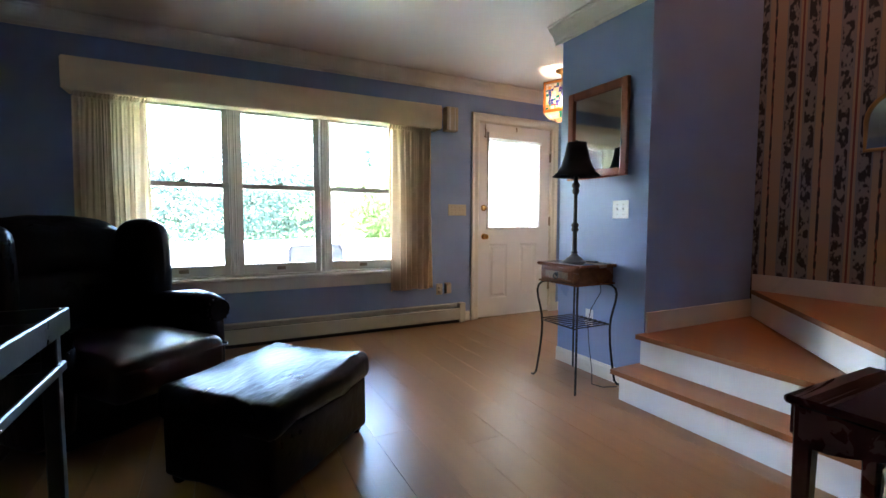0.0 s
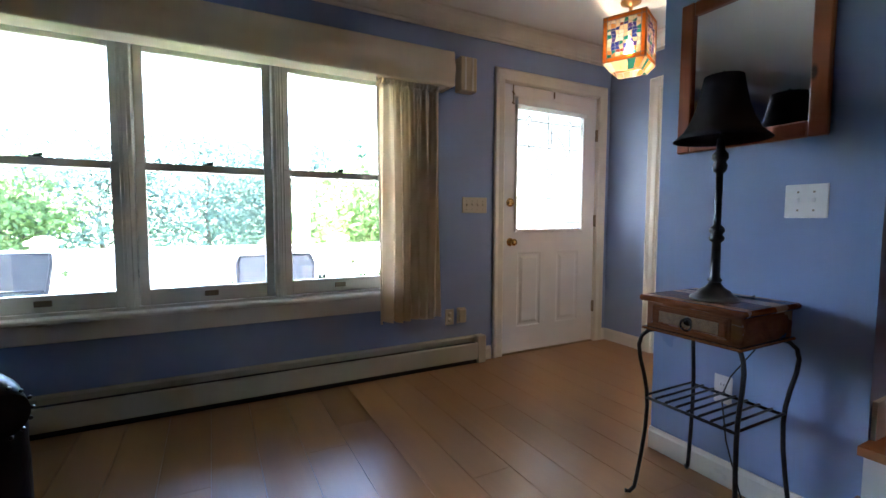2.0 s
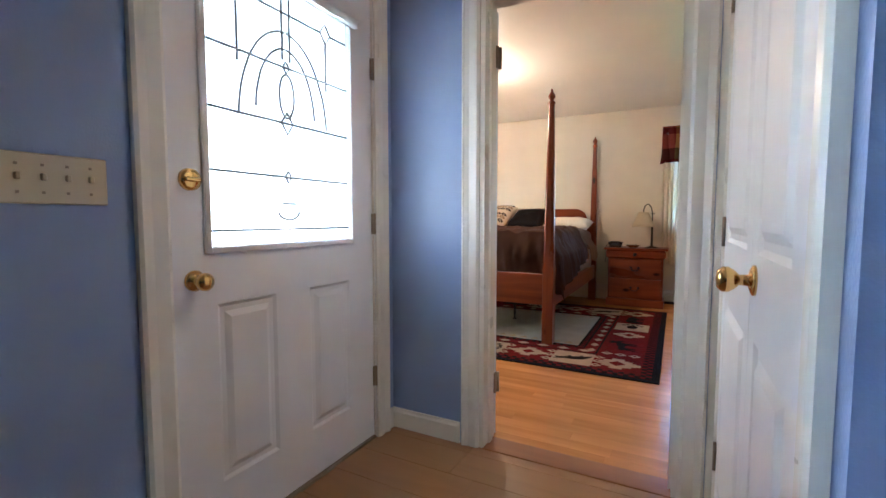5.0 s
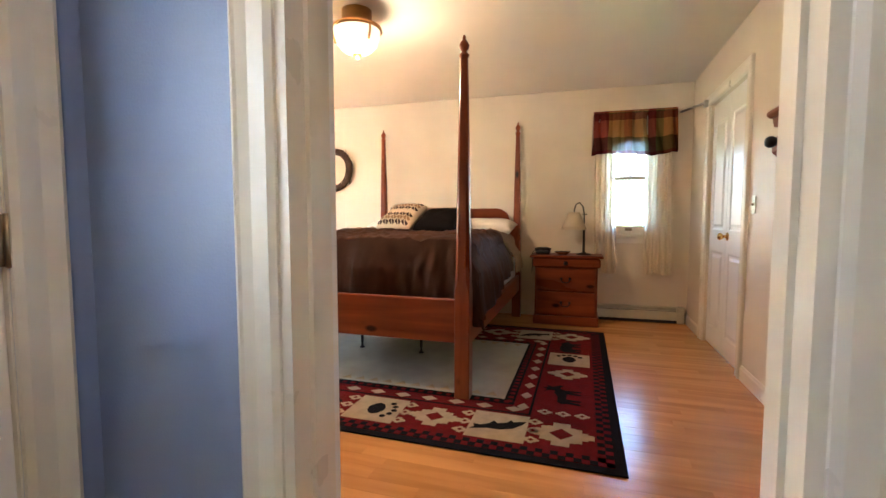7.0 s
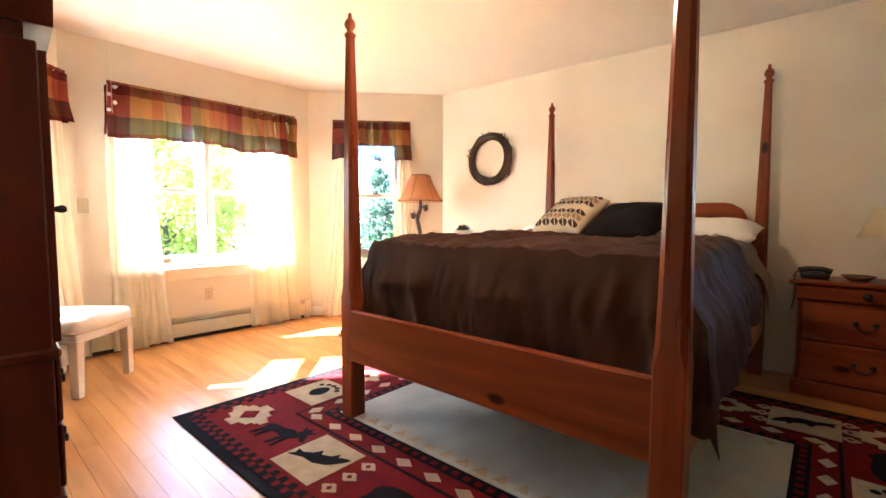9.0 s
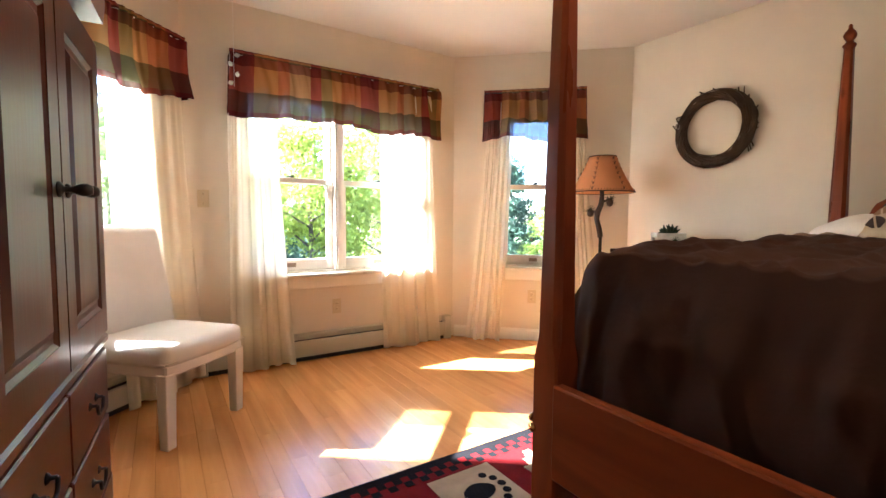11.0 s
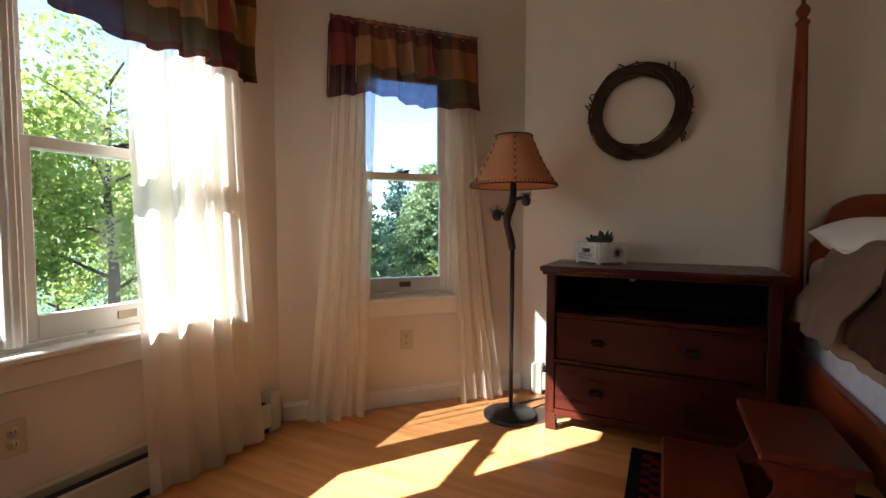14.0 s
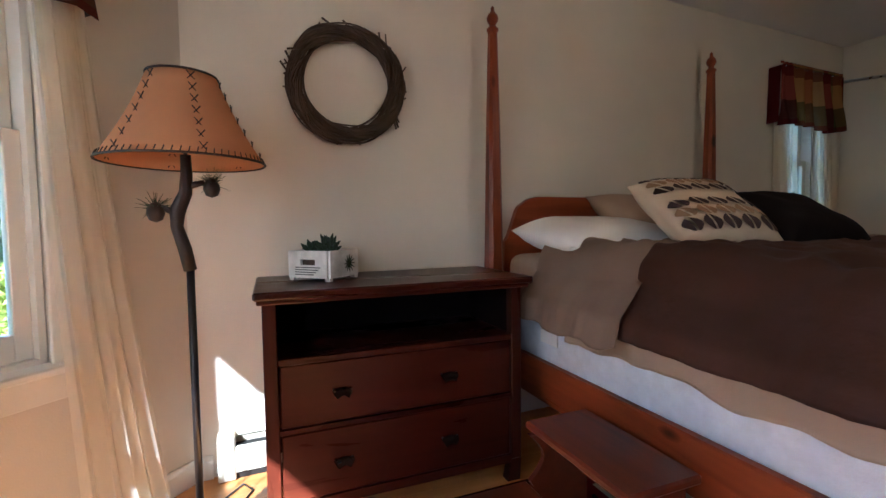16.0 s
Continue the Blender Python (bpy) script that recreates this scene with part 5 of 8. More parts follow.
for s in (-1, 1):
    soft("arm", (s * 0.37 - 0.1, -0.36, 0.1, s * 0.37 + 0.1, 0.36, 0.54), LEATHER, rec, r=0.05, seed=s)
    bm = bmesh.new()
    tube(bm, [(s * 0.38, -0.42 + 0.1 * k, 0.55 + 0.012 * math.sin(k)) for k in range(9)], [0.06, 0.085, 0.092, 0.092, 0.09, 0.09, 0.09, 0.088, 0.06], 20)
    a = part("arm_roll", bm, LEATHER, rec)
    bm = bmesh.new()
    for k in range(13):
        an = -2.2 + k * 0.42
        lathe(bm, [(0.0, 0.0), (0.006, 0.0), (0.004, 0.004), (0, 0.005)], Matrix.Translation((s * 0.38 + 0.07 * math.sin(an), -0.405, 0.55 + 0.07 * math.cos(an))) @ Matrix.Rotation(radians(90), 4, "X"), 8)
    part("nailheads", bm, PEWTER, a, "row of dull nailheads")
    soft("wing", (s * 0.37 - 0.085, 0.06, 0.48, s * 0.37 + 0.085, 0.42, 1.03), LEATHER, rec, r=0.08, seed=s + 7)
tilt = Matrix.Rotation(radians(-8), 4, "X") @ Matrix.Translation((0, 0.06, 0.03))
soft("back_cushion", (-0.31, 0.18, 0.42, 0.31, 0.46, 0.82), LEATHER, rec, r=0.07, seed=2, m=tilt, puff=0.05, wr=0.014)
bm = bmesh.new()
cushion(bm, -0.33, 0.15, 0.76, 0.33, 0.46, 1.06, r=0.09, puff=0.05, wr=0.008, seed=5)
for v in bm.verts:
    if v.co.y < 0.32:
        v.co.y += 0.02 * max(0.0, math.cos(v.co.x * 34)) ** 3 * min(1, max(0, (v.co.z - 0.8) / 0.1))
bmesh.ops.transform(bm, matrix=tilt, verts=bm.verts)
part("head_cushion", bm, LEATHER, rec, "tucked leather head cushion")
for x in (-0.35, 0.35):
    for y in (-0.3, 0.34):
        bm = bmesh.new()
        lathe(bm, [(0.02, 0.0), (0.03, 0.03), (0.026, 0.07)], Matrix.Translation((x, y, 0)), 12)
        part("foot", bm, MAHOG, rec)
ott = thing("ottoman", "black leather ottoman with a shiny padded top", "ottoman", Matrix.Translation((0.21, 2.06, 0)) @ Matrix.Rotation(radians(44), 4, "Z"))
soft("cushion_top", (-0.36, -0.29, 0.27, 0.36, 0.29, 0.4), LEATHER, ott, r=0.045, puff=0.02, wr=0.014)
soft("box_body", (-0.34, -0.27, 0.03, 0.34, 0.27, 0.28), LEATHER, ott, r=0.02, puff=0.0)
for x in (-0.3, 0.3):
    for y in (-0.23, 0.23):
        bm = bmesh.new()
        lathe(bm, [(0.018, 0.0), (0.026, 0.02), (0.022, 0.045)], Matrix.Translation((x, y, 0)), 12)
        part("foot", bm, MAHOG, ott)
et = thing("end_table", "black lacquered tray-top end table", "end table", Matrix.Translation((-0.66, 1.42, 0)))
part("tray_base", B((-0.24, -0.27, 0.735, 0.24, 0.27, 0.75)), LAMP_BLACK, et)
for b in ((-0.25, -0.28, 0.72, -0.232, 0.28, 0.79), (0.232, -0.28, 0.72, 0.25, 0.28, 0.79), (-0.232, -0.28, 0.72, 0.232, -0.262, 0.79), (-0.232, 0.262, 0.72, 0.232, 0.28, 0.79)):
    part("tray_rail", B(b, bevel=0.004), LAMP_BLACK, et)
for b in ((-0.24, -0.27, 0.6, -0.225, 0.27, 0.63), (0.225, -0.27, 0.6, 0.24, 0.27, 0.63), (-0.225, -0.27, 0.6, 0.225, -0.255, 0.63), (-0.225, 0.255, 0.6, 0.225, 0.27, 0.63)):
    part("stretcher", B(b, bevel=0.004), LAMP_BLACK, et)
for x in (-0.21, 0.21):
    for y in (-0.24, 0.24):
        part("leg", B((x - 0.02, y - 0.02, 0, x + 0.02, y + 0.02, 0.72), bevel=0.004), LAMP_BLACK, et)
# ---- bedroom window dressing ----
def dressing(m, val, zt, zb, left, right, zfoot, seed, folds=9, fabric=PLAID):
    """A plaid valance on a rod, and two sheers."""
    v = thing("valance", "plaid burgundy, gold and green gathered valance", "valance", m, "plaid valances")
    hanging("valance_cloth", None, val, (val[0] - 0.012, val[1] + 0.012), zb, zt, -0.085, folds, 0.028, fabric, parent=v, seed=seed, nu=220, nv=26, wob=0.006, flare=0.02, thick=0.0, loose=0.9, hem=0.065)
    hanging("header_ruffle", None, val, val, zt - 0.004, zt + 0.028, -0.085, folds * 2.6, 0.009, fabric, parent=v, seed=seed + 3, nu=160, nv=4, thick=0.0)
    for u, s in ((val[0], -1), (val[1], 1)):
        bm = bmesh.new()
        sheet(bm, lambda a, b, u=u, s=s: Vector((u + s * 0.012 * (1 - b), -0.085 + 0.083 * a, zb + 0.02 + (zt - zb - 0.02) * b)), 4, 8)
        part("return", bm, fabric, v)
    bm = bmesh.new()
    tube(bm, [(val[0] + 0.01, -0.045, zt - 0.01), (val[1] - 0.01, -0.045, zt - 0.01)], 0.008, 8)
    for u in (val[0] + 0.015, val[1] - 0.015):
        tube(bm, [(u, -0.045, zt - 0.01), (u, -0.001, zt - 0.01)], 0.006, 6)
    part("rod", bm, TRIM, v, "white curtain rod")
    for k, (tp, bt) in enumerate((left, right)):
        hanging("sheer_curtain", m, tp, bt, zfoot, zt - 0.04, -0.055, 4.5, 0.02, SHEER, "ivory voile sheer curtain hanging under the valance", "curtain", "ivory sheers", seed=seed * 7 + k, nu=120, nv=44, flare=0.05, wob=0.01, thick=0.0, loose=1.0)
    return v


dressing(M_BN, (4.955, 6.565), 2.125, 1.722, ((4.96, 5.24), (4.92, 5.34)), ((6.02, 6.5), (6.04, 6.58)), 0.012, 3, 11)
dressing(M_BNE, (0.275, 1.115), 2.13, 1.73, ((0.29, 0.53), (0.14, 0.44)), ((0.95, 1.1), (1.02, 1.3)), 0.012, 5, 6, PLAID_SKY_TINT)
dressing(M_BNW, (0.3, 1.34), 2.13, 1.765, ((0.31, 0.55), (0.25, 0.5)), ((0.84, 1.33), (0.86, 1.4)), 0.012, 8, 7)
dressing(M_BE, (-2.915, -2.11), 2.19, 1.765, ((-2.91, -2.68), (-2.9, -2.66)), ((-2.4, -2.14), (-2.4, -2.13)), 0.52, 6, 7)

sn = thing("wind_chime", "string of small white shells hanging by the valance", "ornament", M_BN)
bm = bmesh.new()
tube(bm, [(4.975, -0.13, 2.476), (4.975, -0.13, 1.9)], 0.0012, 5)
part("string", bm, DOOR_WHITE, sn)
for k in range(4):
    bm = bmesh.new()
    lathe(bm, [(0.0, -0.016), (0.018, -0.004), (0.013, 0.008), (0, 0.016)], Matrix.Translation((4.975 + 0.02 * (-1) ** k, -0.13, 2.1 - 0.06 * k)) @ Matrix.Rotation(radians(50 * k), 4, "Y"), 8)
    part("shell", bm, CRATE_WHITE, sn, "small white shell")

heater(M_BN, 4.72, 6.72, "cream baseboard heater under the bay window", 0.2)
heater(M_BE, -6.6, -5.35, "cream baseboard heater behind the dresser", 0.19)
heater(M_BE, -3.45, -1.98, "cream baseboard heater under the small window", 0.17)
heater(M_BNW, 0.1, 1.28, "cream baseboard heater behind the chair", 0.19)
plate(M_BN, 5.688, 0.38, 0.07, 0.115, 1, "outlet", "almond outlet plate under the bay window")
plate(M_BNE, 0.71, 0.39, 0.075, 0.12, 1, "outlet", "almond outlet plate under the angled window")
plate(M_BN, 4.79, 1.18, 0.07, 0.115, 1, "switch", "almond switch plate between the bay windows")
plate(M_BS, -6.22, 1.18, 0.07, 0.115, 1, "switch", "almond switch plate beside the closet")
bm = bmesh.new()
tube(bm, [(7.4, 1.98, 2.12), (7.94, 2.08, 2.17)], 0.012, 8)
box(bm, 7.38, 1.951, 2.08, 7.42, 2.0, 2.14, bevel=0.003)
single("closet_rod_arm", bm, STEEL, "short grey metal rod arm over the closet corner", "rod")

# ---- bed ----
XF, XH, YR, YL = 5.47, 7.81, 3.68, 5.28
bed = thing("four_poster_bed", "pencil-post bed in reddish knotty pine", "bed")
bm0 = bmesh.new()
prev = None
for h, z in ((0.046, 0.0), (0.046, 0.66), (0.044, 0.72), (0.04, 0.95), (0.03, 1.6), (0.021, 2.0), (0.021, 2.02)):
    c = h * 0.42 if z > 0.7 else 0.006
    ring = [bm0.verts.new((x, y, z)) for x, y in ((-h + c, -h), (h - c, -h), (h, -h + c), (h, h - c), (h - c, h), (-h + c, h), (-h, h - c), (-h, -h + c))]
    if prev:
        for i in range(8):
            bm0.faces.new((prev[i], prev[(i + 1) % 8], ring[(i + 1) % 8], ring[i]))
    else:
        bm0.faces.new(ring[::-1])
    prev = ring
bm0.faces.new(prev)
post_me = mesh_of("post", bm0, PINE_Z)
bmf = bmesh.new()
lathe(bmf, [(0.021, 2.0), (0.024, 2.022), (0.03, 2.03), (0.03, 2.04), (0.018, 2.05), (0.016, 2.06), (0.026, 2.075), (0.03, 2.09), (0.024, 2.108), (0.012, 2.122), (0.009, 2.13), (0.01, 2.14), (0.005, 2.15), (0.0, 2.152)], n=16)
fin_me = mesh_of("finial", bmf, PINE_Z)
for x in (XF, XH):
    for y in (YR, YL):
        o = new("post", post_me)
        o.parent, o.location = bed, (x + (((0.024 if y == YR else -0.023)) if x == XH else (-0.036 if y == YR else 0.034)), y + (0.022 if x == XH else -0.008), 0.0)
        f = new("finial", fin_me)
        f.parent = o
for x, y, d in ((XF - 0.047, YR, "x"), (XF - 0.047, YL, "x"), (XF, YL + 0.047, "y"), (XF, YR - 0.047, "y")):
    bm = bmesh.new()
    lathe(bm, [(0.0, -0.004), (0.013, -0.003), (0.013, 0.003), (0.0, 0.008)], Matrix.Translation((x, y, 0.47)) @ (Matrix.Rotation(radians(-90), 4, "Y") if d == "x" else Matrix.Rotation(radians(-90 if y > 4 else 90), 4, "X")), 14)
    part("bolt_cover", bm, BRASS, bed, "round brass bolt cover")
part("foot_rail", B((XF - 0.02, YR + 0.046, 0.33, XF + 0.02, YL - 0.046, 0.6), bevel=0.006), PINE_Y, bed)
for y in (YR, YL):
    part("side_rail", B((XF + 0.046, y - 0.018, 0.3, XH - 0.046, y + 0.018, 0.475), bevel=0.006), PINE_X, bed)
hb = [(YR + 0.045, 0.5), (YL - 0.045, 0.5)]
for t in range(9):
    a = t / 8
    hb.append((YL - 0.045 - 0.1 * a, 0.98 + 0.19 * (a * a * (3 - 2 * a))))
hb += [(YL - 0.19, 1.2), (YL - 0.24, 1.212), (YR + 0.24, 1.212), (YR + 0.19, 1.2)]
for t in range(9):
    a = 1 - t / 8
    hb.append((YR + 0.045 + 0.1 * a, 0.98 + 0.19 * (a * a * (3 - 2 * a))))
bm = bmesh.new()
prism(bm, hb, -0.016, 0.016, Matrix.Translation((XH, 0, 0)) @ Matrix.Rotation(radians(90), 4, "Z"))
part("headboard", bm, PINE_Y, bed)
for y in (4.22, 4.75):
    bm = bmesh.new()
    lathe(bm, [(0.022, 0.016), (0.022, 0.022), (0.01, 0.028), (0.008, 0.06), (0.012, 0.062), (0.012, 0.36)], Matrix.Translation((6.17, y, 0)), 12)
    part("centre_leg", bm, IRON, bed, "black metal centre leg")
part("slat_deck", B((XF + 0.06, YR + 0.03, 0.36, XH - 0.06, YL - 0.03, 0.385)), DARK_SLOT, bed, "dark slat deck")
bs = single("box_spring", bmesh.new(), BOX_WHITE, "white ticking box spring showing under the covers", "box spring")
bm = bmesh.new()
cushion(bm, XF + 0.2, YR + 0.022, 0.386, XH - 0.06, YL - 0.022, 0.68, r=0.025, puff=0.004, wr=0.002)
bm.to_mesh(bs.data)
bm.free()
mt = single("mattress", bmesh.new(), TAN_CLOTH, "thick mattress in a tan fitted sheet", "mattress")
bm = bmesh.new()
cushion(bm, XF + 0.205, YR + 0.025, 0.68, XH - 0.06, YL - 0.025, 0.92, r=0.06, puff=0.01, wr=0.006)
bm.to_mesh(mt.data)
bm.free()


part("ticking_label", B((7.3, YL - 0.02, 0.55, 7.42, YL - 0.014, 0.66)), WHITE_CLOTH, bs, "white sewn-on label")


def cover(name, x0, x1, lap_r, lap_l, lap_f, z, material, label, lift, crease, fold=1.0, ragged=0.0, parent=None, taper=0.0):
    """A bed cover that lies over the top and hangs over the sides and the foot."""
    ya, yb = YR + 0.0, YL + 0.0
    W = yb - ya
    tot = lap_r + W + lap_l
    tl = (x1 - x0) + lap_f

    def fn(u, v):
        s = u * tot - lap_r          # across
        q = x1 - v * tl              # along, head to foot
        hang = 0.0
        px = max(q, x0)
        over = max(0.0, x0 - q)
        y = ya + s
        zz = z
        if s < 0:
            hang = -s * (1 - taper * (1 - v) ** 0.8)
            y = ya - (0.03 + lift) * min(1, hang / 0.1) - 0.04 * hang
        elif s > W:
            hang = s - W
            y = yb + (0.03 + lift) * min(1, hang / 0.1) + 0.04 * hang
        r = 0.12
        e = min(s, W - s) if hang == 0 else 0
        if hang == 0 and e < r:
            zz -= r - math.sqrt(max(r * r - (r - e) ** 2, 0))
            zz += 0.0
        elif hang > 0:
            zz -= r + (hang if over == 0 else max(hang, over) - over)
        if over > 0:
            px = x0 - 0.01 * min(1, over / 0.1)
            zz -= over + 0.0 * hang
        elif px - x0 < r and hang == 0:
            k = r - (px - x0)
            zz -= 0.6 * (r - math.sqrt(max(r * r - k * k, 0)))
        n1 = noise.noise((px * 2.0, y * 2.0, 1.0)) * 0.03
        n2 = noise.noise((px * 6.0, y * 7.0, 2.0)) * 0.016 + 0.012 * abs(noise.noise((px * 3.0 + y * 2, y * 3.0 - px, 5.0)))
        wr = 0.0
        if fold >= 0.9:
            g = px * 4.0 + 3.0 * noise.noise((px * 1.3, y * 1.3, 4.0))
            wr = 0.02 * (1 - abs(noise.noise((g, y * 9.0, 7.0))) * 2.2) + 0.008 * noise.noise((px * 16, y * 22, 3.0))
        p = Vector((px, y, zz + n1 + n2 + wr if hang == 0 and over == 0 else zz + n1 + wr * max(0, 1 - max(hang, over) / 0.1)))
        down = max(hang, over)
        if down > 0:
            a = s if over > 0 else q
            f = min(1, down / 0.2)
            wv = math.sin(a * crease + 2.2 * math.sin(a * 5 + 1)) * 0.6 + math.sin(a * crease * 0.43 + 1) * 0.7
            crinkle = (1 - 2.0 * abs(noise.noise((a * 8.5 + down * 1.2, down * 2.2, 9.0 + lift)))) * 0.8 + 0.5 * noise.noise((a * 22 - down * 4, down * 5, 2.0))
            d = f * fold * 0.02 * (0.75 * wv + 1.3 + crinkle)
            p.z += ragged * f * (noise.noise((a * 7.0, 3.0, lift * 90)) - 0.7 * abs(math.sin(a * 4.1 + 0.6)))
            if over > 0:
                p.x -= d * 1.45
                if s < 0:
                    p.y -= over * 0.1
            elif s < 0:
                p.y -= d
            else:
                p.y += d
        return p
    bm = bmesh.new()
    sheet(bm, fn, 200, 170)
    bmesh.ops.solidify(bm, geom=bm.faces[:], thickness=-0.006)
    smooth(bm)
    if parent:
        return part(name, bm, material, parent, label)
    return single(name, bm, material, label, "bedding")


cover("bed_sheet", XF + 0.3, 7.17, 0.2, 0.2, 0.0, 0.94, SHEET_TAN, "pale tan sheet hanging below the comforter", 0.0, 22, 0.4, 0.02)
quilt = cover("comforter", XF + 0.145, 6.86, 0.5, 0.16, 0.43, 0.968, BROWN_CLOTH, "rumpled dark brown comforter turned down at the head", 0.022, 22, taper=0.6)
cover("turned_down_lining", 6.835, 7.42, 0.24, 0.19, 0.0, 0.98, TAN_CLOTH, "tan lining of the turned-down end", 0.032, 17, 0.9, 0.03, quilt)


def pillow(bm, w, h, t, m, seed=0):
    """A stuffed pillow lying in its own x-y plane."""
    n = 22
    for sgn in (1, -1):
        def fn(u, v, sgn=sgn):
            a, b = 2 * u - 1, 2 * v - 1
            e = max(0.0, (1 - a ** 4) * (1 - b ** 4)) ** 0.55
            pin = 1 - 0.05 * (abs(a) ** 2) * (1 - abs(b)) - 0.05 * (abs(b) ** 2) * (1 - abs(a))
            x, y = a * w / 2 * pin, b * h / 2 * pin
            z = sgn * t / 2 * e * (1 + 0.12 * noise.noise((x * 8 + seed, y * 8, sgn)))
            return m @ Vector((x, y, z))
        sheet(bm, fn, n, n)
    bmesh.ops.remove_doubles(bm, verts=bm.verts, dist=0.0008)
    return bm


def pm(x, y, z, lean, turn, roll=0):
    return Matrix.Translation((x, y, z)) @ Matrix.Rotation(radians(turn), 4, "Z") @ Matrix.Rotation(radians(-lean), 4, "Y") @ Matrix.Rotation(radians(roll), 4, "Z")


single("pillow", pillow(bmesh.new(), 0.46, 0.66, 0.17, pm(7.42, 4.95, 1.005, 8, 0), 1), WHITE_CLOTH, "white cotton sleeping pillow lying flat", "pillow", None, "bed pillows")
single("pillow", pillow(bmesh.new(), 0.46, 0.66, 0.17, pm(7.45, 4.0, 1.005, 8, 0), 2), WHITE_CLOTH, "white cotton sleeping pillow lying flat", "pillow", None, "bed pillows")
single("pillow", pillow(bmesh.new(), 0.46, 0.62, 0.15, pm(7.52, 4.5, 1.06, 40, 4), 3), TAN_CLOTH, "tan pillow leaning on the headboard", "pillow", None, "bed pillows")
m_p = pm(7.06, 4.76, 1.11, 33, -14)
PW, PH, PT = 0.42, 0.42, 0.15
pp = thing("patterned_pillow", "tan throw pillow with rows of dark brown leaves", "pillow")
part("pillow_body", pillow(bmesh.new(), PW, PH, PT, m_p, 4), mat("tan_pillow_cotton", (0.6, 0.47, 0.33), 0.85, bump=0.3, bscale=150), pp)
dk, lt = mat("pillow_leaf_brown", (0.035, 0.013, 0.01), 0.8), mat("pillow_leaf_tan", (0.3, 0.18, 0.09), 0.8)


def on_pillow(a, b):
    e = max(0.0, (1 - a ** 4) * (1 - b ** 4)) ** 0.55
    pin = 1 - 0.05 * a * a * (1 - abs(b)) - 0.05 * b * b * (1 - abs(a))
    x, y = a * PW / 2 * pin, b * PH / 2 * pin
    return m_p @ Vector((x, y, PT / 2 * e * 1.12 + 0.003))


for i, shade in enumerate((dk, lt, dk, None, dk, lt, dk)):
    for j in range(5 if shade else 0):
        a, b = -0.8 + 0.265 * i, -0.74 + 0.37 * j
        for s in (-1, 1):
            bm = bmesh.new()
            low = [bm.verts.new(on_pillow(a - 0.128 + 0.0427 * k, b + s * 0.02 + 0.06 * (k / 3 - 1))) for k in range(7)]
            top = [bm.verts.new(on_pillow(a - 0.128 + 0.0427 * k, b + s * 0.02 + 0.06 * (k / 3 - 1) + s * 0.15 * math.sin(math.pi * min(1, (k + 0.6) / 6.6)))) for k in range(7)]
            for k in range(6):
                bm.faces.new((low[k], low[k + 1], top[k + 1], top[k]))
            bmesh.ops.recalc_face_normals(bm, faces=bm.faces[:])
            part("leaf_patch", bm, shade, pp)
single("throw_pillow", pillow(bmesh.new(), 0.42, 0.45, 0.19, pm(7.0, 4.33, 1.065, 26, -6), 6), BLACK_CLOTH, "plump black throw pillow on the comforter", "pillow", None, "bed pillows")

# ---- rug ----
RX0, RX1, RY0, RY1 = 4.83, 7.32, 2.79, 5.98
rug = thing("area_rug", "lodge-style rug in red, black and tan under the bed", "rug")
part("pile_base", B((RX0, RY0, 0.001, RX1, RY1, 0.009), bevel=0.003), RUG_BLACK, rug, "black wool border")


def flat(name, polys, material, z, label="", kind=""):
    bm = bmesh.new()
    for pts in polys:
        vs = [bm.verts.new((x, y, z)) for x, y in pts]
        bm.faces.new(vs)
    r = bmesh.ops.extrude_face_region(bm, geom=bm.faces[:])
    for v in r["geom"]:
        if isinstance(v, bmesh.types.BMVert):
            v.co.z -= 0.0012
    return tagged(part(name, bm, material, rug, label), kind=kind)


def flats(name, groups, material, z, label=""):
    for g in groups:
        flat(name, g, material, z, label)


def rect(x0, y0, x1, y1):
    return [(x0, y0), (x1, y0), (x1, y1), (x0, y1)]


C = 0.05
flat("red_ground", [rect(RX0 + C, RY0 + C, RX1 - C, RY1 - C)], RUG_RED, 0.0102, "deep red wool ground")
chk = []
for row in range(2):
    o = C + row * 0.035
    k = 0
    x = RX0 + o
    while x < RX1 - o - 0.03:
        if k % 2 == 0:
            chk += [rect(x, RY0 + o, x + 0.035, RY0 + o + 0.035), rect(x, RY1 - o - 0.035, x + 0.035, RY1 - o)]
        x += 0.035
        k += 1
    y, k = RY0 + o, 0
    while y < RY1 - o - 0.03:
        if k % 2 == 0:
            chk += [rect(RX0 + o, y, RX0 + o + 0.035, y + 0.035), rect(RX1 - o - 0.035, y, RX1 - o, y + 0.035)]
        y += 0.035
        k += 1
flat("checked_border", chk, RUG_BLACK, 0.0114, "black checks", "stuff")
IX0, IX1, IY0, IY1 = RX0 + 0.46, RX1 - 0.46, RY0 + 0.46, RY1 - 0.46
BX = 0.11
flat("inner_band", [rect(IX0, IY0, IX1, IY1)], RUG_BLACK, 0.0114, "black inner band")
flat("inner_red", [rect(IX0 + 0.015, IY0 + 0.015, IX1 - 0.015, IY1 - 0.015)], RUG_RED, 0.0126)
chain = []
for y0 in (IY0 + 0.055, IY1 - 0.055):
    x = IX0 + 0.1
    while x < IX1 - 0.05:
        chain.append([(x - 0.05, y0), (x, y0 - 0.034), (x + 0.05, y0), (x, y0 + 0.034)])
        x += 0.17
for x0 in (IX0 + 0.055, IX1 - 0.055):
    y = IY0 + 0.1
    while y < IY1 - 0.05:
        chain.append([(x0 - 0.034, y), (x0, y - 0.05), (x0 + 0.034, y), (x0, y + 0.05)])
        y += 0.17
